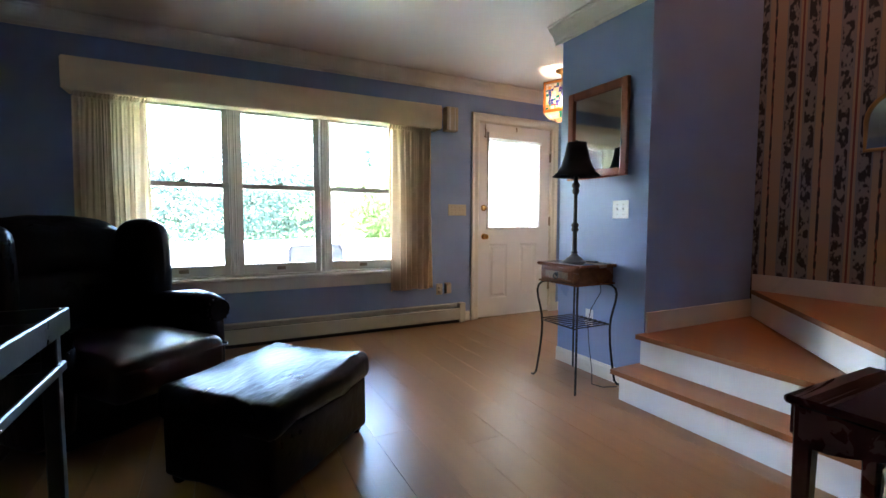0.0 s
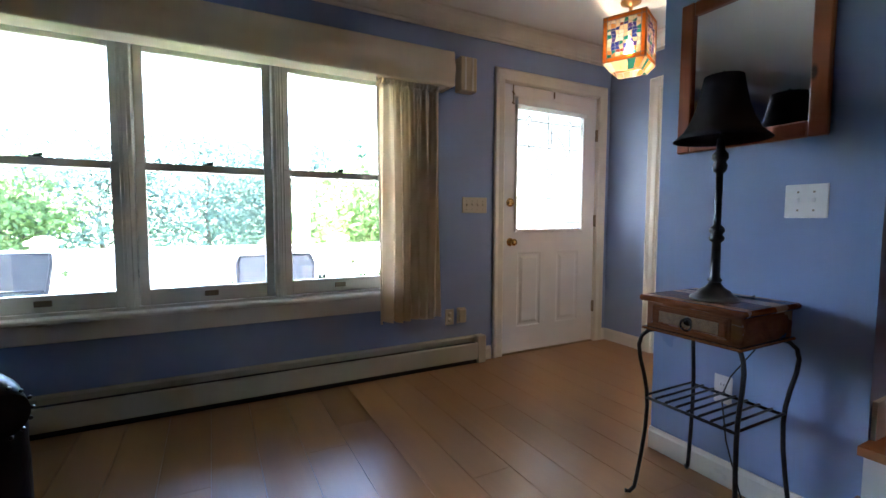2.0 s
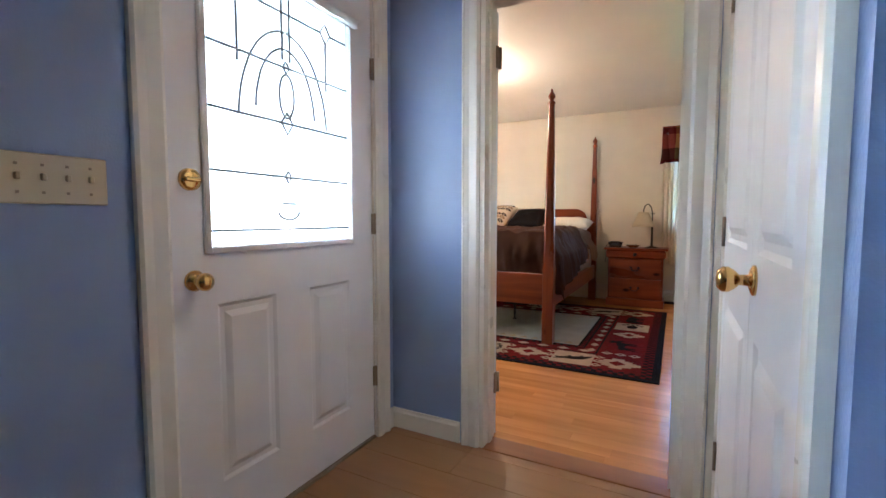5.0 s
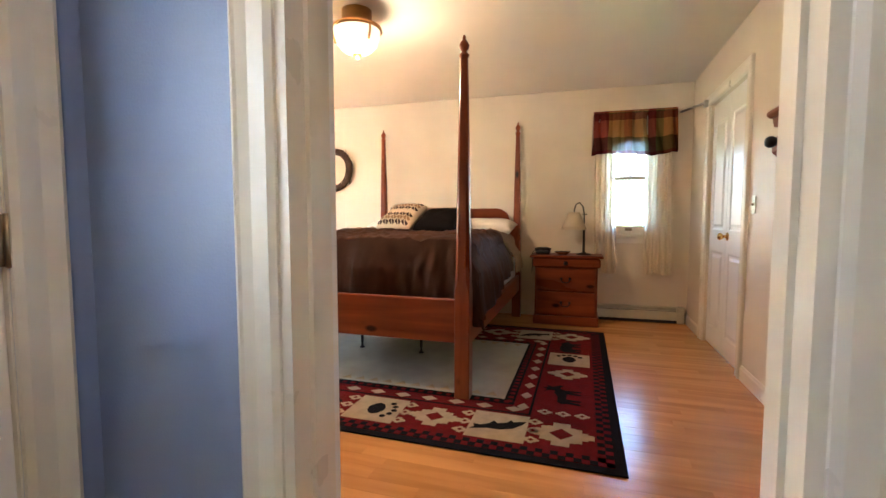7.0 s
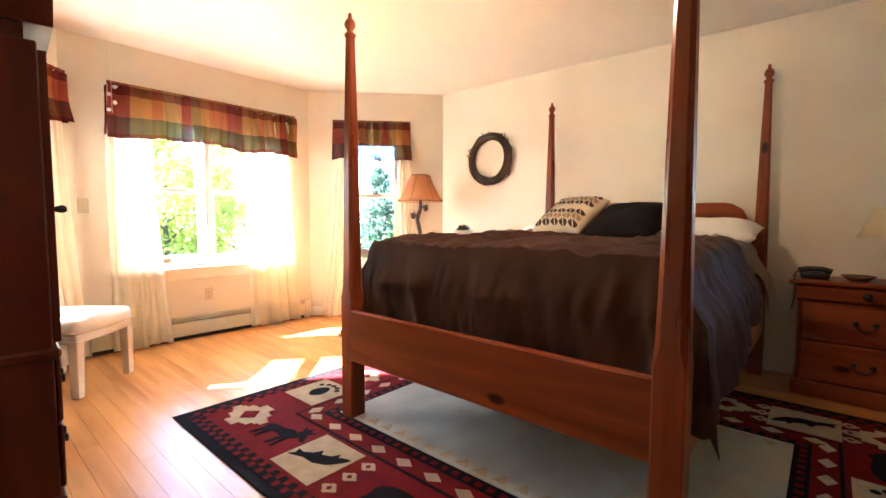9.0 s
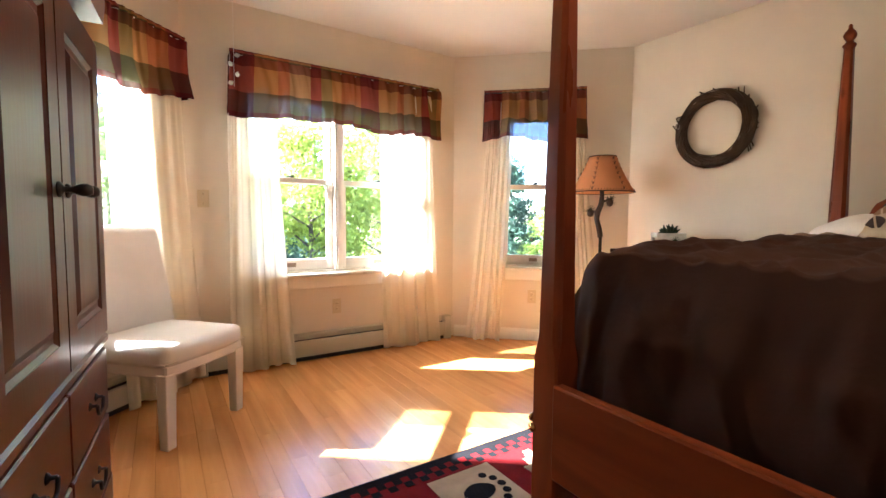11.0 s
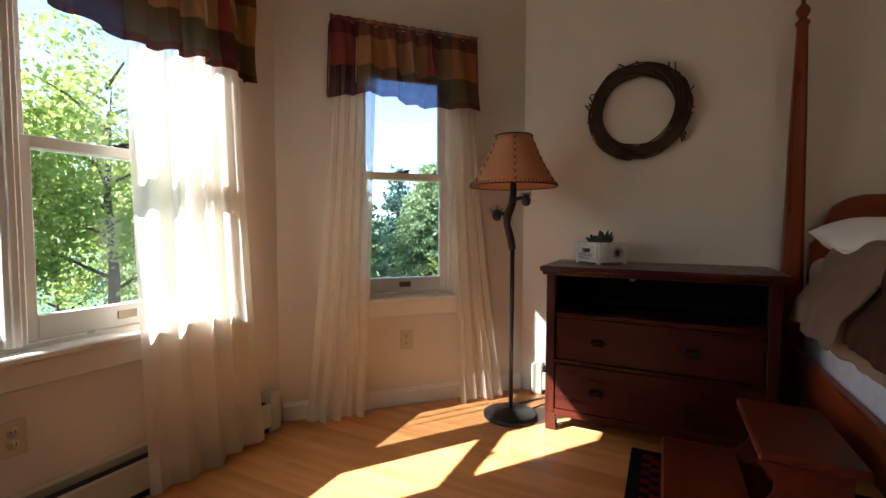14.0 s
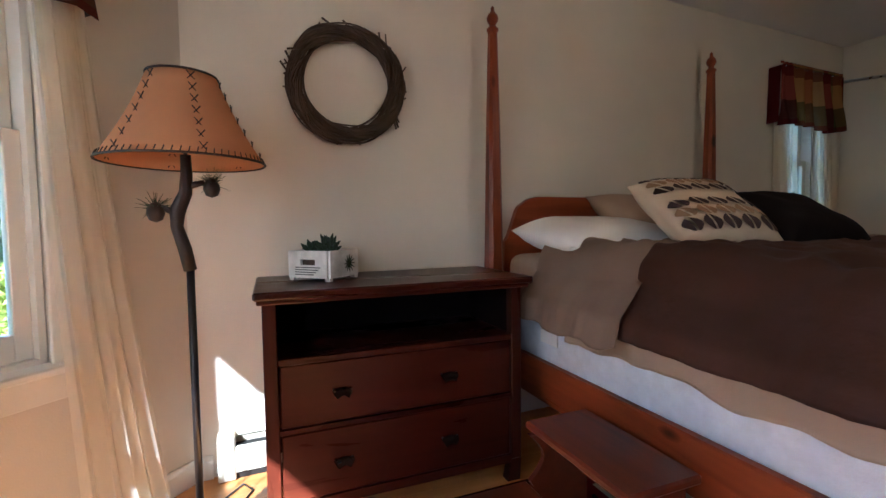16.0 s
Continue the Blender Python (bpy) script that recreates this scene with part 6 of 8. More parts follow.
flats("chain_diamond", [[p] for p in chain], RUG_TAN, 0.0138, "tan diamond chain")
flat("field_frame", [rect(IX0 + BX, IY0 + BX, IX1 - BX, IY1 - BX)], RUG_BLACK, 0.0138)
chk = []
x = IX0 + BX + 0.03
while x < IX1 - BX - 0.05:
    for y in (IY0 + BX + 0.015, IY1 - BX - 0.045):
        chk.append(rect(x, y, x + 0.03, y + 0.03))
    x += 0.06
y = IY0 + BX + 0.03
while y < IY1 - BX - 0.05:
    for x in (IX0 + BX + 0.015, IX1 - BX - 0.045):
        chk.append(rect(x, y, x + 0.03, y + 0.03))
    y += 0.06
flat("check_band", chk, RUG_RED, 0.0148, "", "stuff")
G = BX + 0.065
flat("centre_field", [rect(IX0 + G, IY0 + G, IX1 - G, IY1 - G)], RUG_GREY, 0.015, "pale grey wool centre field")
tri = []
y = IY0 + G + 0.05
while y < IY1 - G - 0.05:
    tri.append([(IX0 + G + 0.03, y), (IX0 + G + 0.09, y + 0.035), (IX0 + G + 0.03, y + 0.07)])
    tri.append([(IX1 - G - 0.03, y), (IX1 - G - 0.09, y + 0.035), (IX1 - G - 0.03, y + 0.07)])
    y += 0.1
flats("field_triangle", [[p] for p in tri], RUG_TAN, 0.0162, "faded tan triangles")


def stepped(cx, cy, r):
    """The outline of a stepped star."""
    k, right = 5, []
    for i in range(-k, k + 1):
        w = r * (1 - abs(i) / (k + 1)) * (1.0 if i % 2 else 0.82)
        right += [(w, (i - 0.5) * r / k), (w, (i + 0.5) * r / k)]
    return [[(cx + x, cy + y) for x, y in right] + [(cx - x, cy + y) for x, y in reversed(right)]]


tiles, stars, darks, hearts = [], [], [], []


def paw(cx, cy, s, d):
    out = [[(cx + s * (0.42 * math.cos(a) * (1 + 0.15 * math.cos(2 * a))), cy + s * 0.34 * math.sin(a)) for a in [k * 0.5236 for k in range(12)]]]
    for k in range(5):
        an = d + (k - 2) * 0.42
        px, py = cx + s * 0.72 * math.cos(an), cy + s * 0.72 * math.sin(an)
        out.append([(px + s * 0.12 * math.cos(a), py + s * 0.12 * math.sin(a)) for a in [j * 0.7854 for j in range(8)]])
    return out


def beast(kind, cx, cy, r, turn, flip=1):
    """An animal's outline: a walking bear, a moose with antlers, a leaping trout."""
    pts = {
        "bear": [(-0.95, 0.12), (-0.88, 0.3), (-0.6, 0.46), (-0.2, 0.5), (0.15, 0.44), (0.42, 0.42), (0.56, 0.5), (0.66, 0.4), (0.95, 0.18), (0.98, 0.08), (0.72, 0.02), (0.6, -0.08), (0.66, -0.42), (0.8, -0.5), (0.52, -0.5), (0.36, -0.12), (0.2, -0.46), (0.02, -0.5), (0.08, -0.1), (-0.3, -0.08), (-0.36, -0.42), (-0.28, -0.5), (-0.56, -0.5), (-0.6, -0.14), (-0.74, -0.46), (-0.94, -0.5), (-0.9, -0.1)],
        "moose": [(-0.85, 0.1), (-0.7, 0.24), (-0.2, 0.26), (0.1, 0.4), (0.3, 0.36), (0.38, 0.5), (0.2, 0.75), (0.42, 0.66), (0.52, 0.82), (0.62, 0.62), (0.85, 0.74), (0.66, 0.48), (0.92, 0.2), (0.86, 0.1), (0.6, 0.22), (0.42, 0.02), (0.44, -0.55), (0.34, -0.55), (0.28, -0.1), (0.16, -0.55), (0.06, -0.55), (0.1, -0.06), (-0.4, -0.04), (-0.44, -0.55), (-0.54, -0.55), (-0.56, -0.1), (-0.74, -0.55), (-0.84, -0.55), (-0.78, -0.1)],
        "trout": [(-0.95, -0.5), (-0.7, -0.42), (-0.35, -0.3), (0.1, -0.3), (0.55, -0.1), (0.85, 0.3), (0.95, 0.55), (0.7, 0.5), (0.5, 0.38), (0.42, 0.56), (0.28, 0.3), (-0.05, 0.16), (-0.2, 0.34), (-0.34, 0.06), (-0.62, -0.12), (-0.9, -0.1), (-0.8, -0.3)],
    }[kind]
    c, d = math.cos(turn), math.sin(turn)
    return [[(cx + r * (c * x * flip - d * y), cy + r * (d * x * flip + c * y)) for x, y in pts]]


mid = 0.29
reds = []
XW, XE, YS, YN = RX0 + mid, RX1 - mid, RY0 + mid, RY1 - mid


def medallion(x, y, r):
    stars.append(stepped(x, y, r))
    reds.append([(x, y - 0.4 * r), (x + 0.4 * r, y), (x, y + 0.4 * r), (x - 0.4 * r, y)])


def spacer(x, y, along):
    for k in (-1, 0, 1):
        px, py = (x, y + 0.1 * k) if along == "y" else (x + 0.1 * k, y)
        stars.append(stepped(px, py, 0.038))
        reds.append([(px, py - 0.014), (px + 0.014, py), (px, py + 0.014), (px - 0.014, py)])


for x in (XW, XE):
    for y in (YS, YN):
        medallion(x, y, 0.145)
for X, turn in ((XW, -1.5708), (XE, 1.5708)):
    for y, kind in ((3.4, "trout"), (3.75, "star"), (4.1, "paw"), (4.5, "bear"), (4.8, "spacer"), (5.03, "trout"), (5.36, "moose")):
        if kind in ("trout", "paw"):
            tiles.append(rect(X - 0.15, y - 0.15, X + 0.15, y + 0.15))
        if kind == "star":
            medallion(X, y, 0.13)
        elif kind == "spacer":
            spacer(X, y, "x")
        elif kind == "paw":
            darks.append(paw(X, y, 0.15, turn))
        else:
            darks.append(beast(kind, X, y, 0.145 if kind == "trout" else 0.17, turn))
    for y in (3.22, 3.58, 3.925, 4.29):
        spacer(X, y, "x")
for Y, turn in ((YS, 0.0), (YN, math.pi)):
    for x, kind in ((5.36, "spacer"), (5.64, "moose"), (6.02, "star"), (6.36, "paw"), (6.7, "bear")) if Y == YS else ((5.56, "paw"), (5.92, "star"), (6.3, "moose"), (6.68, "paw")):
        if kind == "spacer":
            spacer(x, Y, "y")
        elif kind == "star":
            medallion(x, Y, 0.12)
        elif kind == "paw":
            tiles.append(rect(x - 0.15, Y - 0.15, x + 0.15, Y + 0.15))
            darks.append(paw(x, Y, 0.15, 0.0))
        else:
            darks.append(beast(kind, x, Y, 0.17, turn))
flats("picture_square", [[p] for p in tiles], RUG_TAN, 0.0116, "tan picture squares")
flats("stepped_star", stars, RUG_TAN, 0.0128, "tan stepped stars")
flats("star_heart", [[q] for q in reds], RUG_RED, 0.0139)
flats("dark_motif", darks, RUG_BLACK, 0.0131, "black motif shapes")

# ---- bed steps ----
bst = thing("bed_steps", "two-tread reddish pine bed steps beside the bed", "step stool", Matrix.Translation((6.77, 5.62, 0)) @ Matrix.Diagonal((0.85, 1, 1, 1)))
part("tread", B((-0.26, -0.25, 0.405, 0.26, -0.005, 0.432), bevel=0.007), STEP_WOOD, bst)
part("tread", B((-0.26, -0.01, 0.205, 0.26, 0.235, 0.232), bevel=0.007), STEP_WOOD, bst)
side = [(-0.22, 0.0), (-0.1, 0.0), (-0.06, 0.04), (0.06, 0.04), (0.1, 0.0), (0.21, 0.0), (0.21, 0.205), (0.0, 0.205), (-0.01, 0.235)] + [(0.0 - 0.05 * math.sin(k * 0.4), 0.25 + 0.15 * k / 8) for k in range(9)] + [(-0.22, 0.405)]
for x in (-0.22, 0.22):
    bm = bmesh.new()
    prism(bm, side, -0.011, 0.011, Matrix.Translation((x, 0, 0)) @ Matrix.Rotation(radians(90), 4, "Z"))
    part("side_panel", bm, STEP_WOOD, bst)
part("back_board", B((-0.21, -0.2, 0.25, 0.21, -0.185, 0.4)), STEP_WOOD, bst)
part("stretcher", B((-0.21, 0.17, 0.13, 0.21, 0.185, 0.2)), STEP_WOOD, bst)
# ---- dresser ----
dres = thing("dresser", "dark cherry media dresser with open cubby and drawers", "dresser")
DX, DY0, DY1 = 7.33, 5.42, 6.4
part("dresser_top", B((7.275, 5.395, 0.832, 7.78, 6.425, 0.86), bevel=0.007), CHERRY_Y, dres)
part("cornice", B((7.295, 5.405, 0.815, 7.775, 6.415, 0.832), bevel=0.004), CHERRY_Y, dres)
for y0, y1 in ((DY0, DY0 + 0.045), (DY1 - 0.045, DY1)):
    bm = bmesh.new()
    box(bm, DX, y0, 0.1, DX + 0.045, y1, 0.815, bevel=0.003)
    part("corner_post", bm, CHERRY_Z, dres)
    for x in (DX, 7.72):
        bm = bmesh.new()
        vs = box(bm, x, y0, 0.0, x + 0.045, y1, 0.1)
        for v in vs:
            if v.co.z < 0.05:
                v.co.x += 0.012 if x == DX else 0.0
                v.co.y += (0.012 if y0 == DY0 else -0.012) * (1 if (v.co.y < (y0 + y1) / 2) == (y0 != DY0) else 0)
        part("foot", bm, CHERRY_Z, dres)
for y0, y1 in ((DY0 + 0.01, DY0 + 0.03), (DY1 - 0.03, DY1 - 0.01)):
    part("side_panel", B((DX + 0.045, y0, 0.1, 7.765, y1, 0.815)), CHERRY_Z, dres)
# back panel in near-black, with the recess's shade put into its colour
part("back_panel", B((7.755, DY0 + 0.03, 0.1, 7.765, DY1 - 0.03, 0.815)), CUBBY_SHADE, dres)
part("cubby_floor", B((DX + 0.002, DY0 + 0.045, 0.6, 7.755, DY1 - 0.045, 0.622), bevel=0.002), CHERRY_Y, dres)
# added near-black boards over the side panels paint the cubby's shade
part("cubby_shade_boards", B((DX + 0.05, DY0 + 0.031, 0.623, 7.75, DY0 + 0.04, 0.814), (DX + 0.05, DY1 - 0.04, 0.623, 7.75, DY1 - 0.031, 0.814), (7.74, DY0 + 0.04, 0.623, 7.75, DY1 - 0.04, 0.814)), CUBBY_SHADE, dres, "black boards for the shade inside the cubby")
part("drawer_divider", B((DX + 0.003, DY0 + 0.045, 0.362, DX + 0.04, DY1 - 0.045, 0.378)), CHERRY_Y, dres)
part("base_rail", B((DX + 0.003, DY0 + 0.045, 0.085, DX + 0.04, DY1 - 0.045, 0.118)), CHERRY_Y, dres)
for z0, z1 in ((0.382, 0.598), (0.122, 0.358)):
    d = part("drawer", B((DX + 0.006, DY0 + 0.05, z0, DX + 0.03, DY1 - 0.05, z1), bevel=0.004), CHERRY_Y, dres)
    for y in (6.145, 5.74):
        bm = bmesh.new()
        for k in range(2):
            lathe(bm, [(0.004, 0.0), (0.004, 0.02)], Matrix.Translation((DX + 0.006, y + (-1) ** k * 0.03, (z0 + z1) / 2 + 0.006)) @ Matrix.Rotation(radians(-90), 4, "Y"), 8)
        sheet(bm, lambda u, v, y=y, z=(z0 + z1) / 2: Vector((DX - 0.022 * math.sin(math.pi * v * 0.5 + 0.2) + 0.004, y + 0.036 * (2 * u - 1) * (1 - 0.45 * v * v), z + 0.014 - 0.026 * (1 - math.cos(v * 1.57)) - 0.01 * (2 * u - 1) ** 2)), 10, 6)
        bmesh.ops.solidify(bm, geom=bm.faces[:], thickness=0.002)
        part("cup_pull", bm, PEWTER, d, "dark metal cup pull")
bm = bmesh.new()
lathe(bm, [(0.0, 0), (0.018, 0), (0.016, 0.004), (0, 0.005)], Matrix.Translation((7.74, 6.02, 0.77)) @ Matrix.Rotation(radians(-90), 4, "Y"), 16)
part("cable_grommet", bm, STEEL, dres, "small grey cable grommet")

crate = thing("planter_crate", "small whitewashed wooden crate with succulents", "planter", Matrix.Translation((7.58, 6.17, 0.861)) @ Matrix.Rotation(radians(-46), 4, "Z"))
hx, hy, hh = 0.088, 0.096, 0.115
for y in (-hy, hy):
    part("side_board", B((-hx, y - 0.006, 0.012, hx, y + 0.006, hh), bevel=0.002), CRATE_WHITE, crate)
for x in (-hx, hx):
    bm = bmesh.new()
    for b in ((x - 0.006, -hy + 0.006, 0.012, x + 0.006, hy - 0.006, 0.06), (x - 0.006, -hy + 0.006, 0.082, x + 0.006, hy - 0.006, hh), (x - 0.006, -hy + 0.006, 0.06, x + 0.006, -0.035, 0.082), (x - 0.006, 0.035, 0.06, x + 0.006, hy - 0.006, 0.082)):
        box(bm, *b)
    part("end_board", bm, CRATE_WHITE, crate, "end board with hand slot")
part("soil", B((-hx + 0.006, -hy + 0.006, 0.012, hx - 0.006, hy - 0.006, 0.09)), TWIG, crate)
for k in range(4):
    part("lettering_bar", B((-hx - 0.0072, -0.06 + 0.01 * k, 0.05 - 0.009 * k, -hx - 0.006, 0.06, 0.0535 - 0.009 * k)), INK, crate, "faded dark lettering")
for x in (-hx + 0.01, hx - 0.01):
    for y in (-hy + 0.01, hy - 0.01):
        part("foot", B((x - 0.01, y - 0.01, 0.0, x + 0.01, y + 0.01, 0.012)), CRATE_WHITE, crate)
rnd = random.Random(3)
for cx, cy, cz, size in ((-0.03, -0.05, 0.1, 0.075), (0.02, -0.01, 0.105, 0.085), (-0.01, 0.05, 0.1, 0.06), (0.03, 0.075, 0.1, 0.055)):
    bm = bmesh.new()
    for i in range(11):
        a, e = i * 2.4 + cx * 90, 0.35 + 0.1 * i
        r = size * rnd.uniform(0.7, 1.0)
        d = Vector((math.cos(a) * math.cos(e), math.sin(a) * math.cos(e), math.sin(e)))
        foot = Vector((cx, cy, cz))
        tube(bm, [foot, foot + d * r * 0.6, foot + d * r], [0.005, 0.011, 0.002], 5)
    part("succulent", bm, NEEDLE, crate, "dark green succulent sprig")
bm = bmesh.new()
for i in range(12):
    a = i * 0.5236
    tube(bm, [(0.02, -hy - 0.008, 0.062), (0.02 + 0.034 * math.cos(a), -hy - 0.014, 0.062 + 0.034 * math.sin(a))], [0.004, 0.001], 5)
part("star_ornament", bm, NEEDLE, crate, "dark twig star on the crate side")

# ---- wreath ----
bm = bmesh.new()
rnd = random.Random(8)
for k in range(80):
    R, r = 0.228 + rnd.gauss(0, 0.011), 0.003 + rnd.random() * 0.0025
    p1, p2, tw, sp = rnd.random() * 6.28, rnd.random() * 6.28, rnd.choice((1, 2, 2, 3)), rnd.uniform(2.5, 6.2)
    st0, amp = rnd.random() * 6.28, rnd.uniform(0.006, 0.034)
    pts = []
    m_ = int(sp * 9)
    for i in range(m_ + 1):
        a = st0 + sp * i / m_
        ro = R + amp * math.sin(tw * a + p1)
        if i in (0, m_) and k % 3 == 0:
            ro += 0.035
        pts.append((-0.035 + amp * math.cos(tw * a + p1), ro * math.cos(a), 1.71 + ro * math.sin(a) * 1.0))
    tube(bm, pts, r, 5)
single("grapevine_wreath", bm, TWIG, "round brown grapevine wreath on the cream wall", "wreath", Matrix.Translation((BE + 0.018, 6.02, 0)))

# ---- floor lamp ----
fl = thing("floor_lamp", "rustic floor lamp with laced shade and pine branch stem", "floor lamp", Matrix.Translation((7.41, 6.61, 0)))
bm = bmesh.new()
lathe(bm, [(0.0, 0.001), (0.15, 0.001), (0.152, 0.014), (0.13, 0.024), (0.05, 0.03), (0.02, 0.045), (0.0, 0.045)], n=36)
part("base", bm, LAMP_BLACK, fl)
bm = bmesh.new()
tube(bm, [(0, 0, 0.04), (0, 0, 0.95)], 0.012, 12)
part("pole", bm, LAMP_BLACK, fl)
bm = bmesh.new()
tube(bm, [(0.0, 0.0, 0.93), (-0.005, 0.012, 1.0), (-0.012, 0.03, 1.07), (-0.01, 0.028, 1.12), (0.0, 0.004, 1.18), (0.004, 0.0, 1.24), (0, 0, 1.3)], [0.02, 0.021, 0.019, 0.024, 0.02, 0.018, 0.016], 10)
tube(bm, [(-0.01, 0.028, 1.11), (-0.02, 0.07, 1.135)], [0.012, 0.008], 8)
tube(bm, [(0.0, 0.0, 1.2), (0.005, -0.05, 1.215)], [0.012, 0.008], 8)
part("branch_stem", bm, BARK, fl, "brown branch-shaped stem")
for (x, y, z), sd in (((-0.02, 0.085, 1.13), 1), ((0.008, -0.07, 1.21), 2)):
    rnd = random.Random(sd)
    bm = bmesh.new()
    lathe(bm, [(0.0, -0.035), (0.018, -0.028), (0.026, -0.008), (0.024, 0.008), (0.014, 0.024), (0.0, 0.032)], Matrix.Translation((x, y, z - 0.01)), 10)
    part("pine_cone", bm, BARK, fl)
    bm = bmesh.new()
    for k in range(60):
        d = Vector((rnd.gauss(0, 1), rnd.gauss(0, 1), rnd.gauss(0.7, 0.8))).normalized()
        tube(bm, [Vector((x, y, z)), Vector((x, y, z)) + d * rnd.uniform(0.03, 0.06)], [0.0016, 0.0006], 3)
    part("needles", bm, NEEDLE, fl, "dark green needle tuft")
bm = bmesh.new()
n = 40
ra, rb, za, zb = 0.235, 0.098, 1.275, 1.545
g = sheet(bm, lambda u, v: Vector(((ra + (rb - ra) * v - 0.01 * math.sin(math.pi * v)) * math.cos(6.28319 * u), (ra + (rb - ra) * v - 0.01 * math.sin(math.pi * v)) * math.sin(6.28319 * u), za + (zb - za) * v)), n, 8)
bmesh.ops.remove_doubles(bm, verts=bm.verts, dist=0.0005)
bmesh.ops.solidify(bm, geom=bm.faces[:], thickness=0.002)
shade = part("shade", bm, PARCHMENT, fl, "parchment cone shade")
for k in range(6):
    bm = bmesh.new()
    a = k * 1.0472 + 0.35
    for i in range(7):
        v = 0.08 + i * 0.14
        r = ra + (rb - ra) * v - 0.01 * math.sin(math.pi * v) + 0.003
        z = za + (zb - za) * v
        for s in (-1, 1):
            pts = []
            for e in (-1, 1):
                an = a + e * 0.011 / r
                pts.append((r * math.cos(an), r * math.sin(an), z + s * e * 0.013))
            tube(bm, pts, 0.002, 4)
    part("cross_stitching", bm, BARK, shade, "dark cross-stitch lacing")
for r, z in ((ra + 0.001, za), (rb + 0.001, zb)):
    bm = bmesh.new()
    tube(bm, [(r * math.cos(k * 0.15708), r * math.sin(k * 0.15708), z) for k in range(41)], 0.004, 6)
    part("rim_band", bm, BARK, shade, "dark rim band")
bm = bmesh.new()
for k in range(70):
    a = k * 6.28319 / 70
    tube(bm, [(ra * math.cos(a) * 1.008, ra * math.sin(a) * 1.008, za), ((ra - 0.006) * math.cos(a + 0.02), (ra - 0.006) * math.sin(a + 0.02), za + 0.018)], 0.0018, 4)
part("rim_lacing", bm, BARK, shade, "dark laced rim")
bm = bmesh.new()
tube(bm, [(0, 0, 1.3), (0, 0, 1.52)], 0.006, 6)
lathe(bm, [(0.0, 1.34), (0.018, 1.345), (0.022, 1.39), (0.0, 1.42)], n=12)
for k in range(3):
    tube(bm, [(0, 0, 1.52), (0.095 * math.cos(k * 2.1), 0.095 * math.sin(k * 2.1), 1.54)], 0.003, 5)
part("socket", bm, IRON, fl)
bm = bmesh.new()
tube(bm, [(7.5, 6.55, 0.005), (7.6, 6.5, 0.005), (7.68, 6.46, 0.005), (7.74, 6.5, 0.006), (7.66, 6.56, 0.006), (7.58, 6.62, 0.005)], 0.004, 6)
single("lamp_cord", bm, CORD, "black lamp cord coiled on the oak floor", "cord")

# ---- parsons chair ----
pc = thing("side_chair", "ivory upholstered side chair with square legs", "chair", Matrix.Translation((4.55, 7.03, 0)) @ Matrix.Rotation(radians(43), 4, "Z"))
soft("seat", (-0.25, -0.27, 0.37, 0.25, 0.25, 0.475), LINEN, pc, r=0.035, puff=0.018, wr=0.003)
bm = bmesh.new()
cushion(bm, -0.25, 0.17, 0.44, 0.25, 0.255, 1.0, r=0.03, puff=0.012, wr=0.003)
for v in bm.verts:
    k = max(0.0, v.co.z - 0.44)
    v.co.y += 0.16 * k + 0.05 * k * k
    v.co.x *= 1 - 0.07 * k
part("backrest", bm, LINEN, pc)
part("seat_rail", B((-0.245, -0.265, 0.33, 0.245, 0.245, 0.39), bevel=0.008), LINEN, pc)
for x in (-0.22, 0.22):
    for y in (-0.24, 0.22):
        bm = bmesh.new()
        vs = box(bm, x - 0.03, y - 0.03, 0.0, x + 0.03, y + 0.03, 0.35, bevel=0.004)
        for v in vs:
            if v.co.z < 0.1:
                v.co.x = x + (v.co.x - x) * 0.8
                v.co.y = y + (v.co.y - y) * 0.8
        part("leg", bm, LINEN, pc)
bm = bmesh.new()
tube(bm, [(-0.25, -0.272, 0.4), (0.25, -0.272, 0.4)], 0.004, 6)
tube(bm, [(0.252, -0.27, 0.4), (0.252, 0.25, 0.4)], 0.004, 6)
tube(bm, [(-0.252, -0.27, 0.4), (-0.252, 0.25, 0.4)], 0.004, 6)
part("piping", bm, LINEN, pc)


# ---- case pieces ----
def bail_pull(parent, x, y, z, s=1.0):
    """A swan-neck pull on a front that faces -y."""
    bm = bmesh.new()
    for k in (-1, 1):
        lathe(bm, [(0.0, 0.0), (0.014 * s, 0.0), (0.011 * s, 0.005), (0.005, 0.008), (0.005, 0.02), (0.0, 0.02)], Matrix.Translation((x + k * 0.042 * s, y, z)) @ Matrix.Rotation(radians(90), 4, "X"), 12)
    tube(bm, [(x + 0.042 * s * math.cos(a), y - 0.02, z - 0.034 * s * math.sin(a) - 0.006 * math.sin(2 * a) ** 2) for a in [i * math.pi / 12 for i in range(13)]], 0.005 * s, 6)
    part("bail_pull", bm, IRON, parent, "dark metal bail pull")


chest = thing("chest_of_drawers", "tall reddish pine chest with dark bail pulls", "chest of drawers", Matrix.Translation((4.98, 2.25, 0)) @ Matrix.Rotation(radians(180), 4, "Z"))
CW = 0.95
part("body", B((0.01, 0.012, 0.0, CW - 0.01, 0.52, 1.455), bevel=0.004), PINE_Z, chest)
part("top_board", B((-0.045, -0.05, 1.49, CW + 0.045, 0.53, 1.525), bevel=0.012), PINE_X, chest)
bm = bmesh.new()
prism(bm, [(-0.01, 1.452), (CW + 0.01, 1.452), (CW + 0.03, 1.49), (-0.03, 1.49)], -0.03, 0.525)
part("cornice", bm, PINE_X, chest)
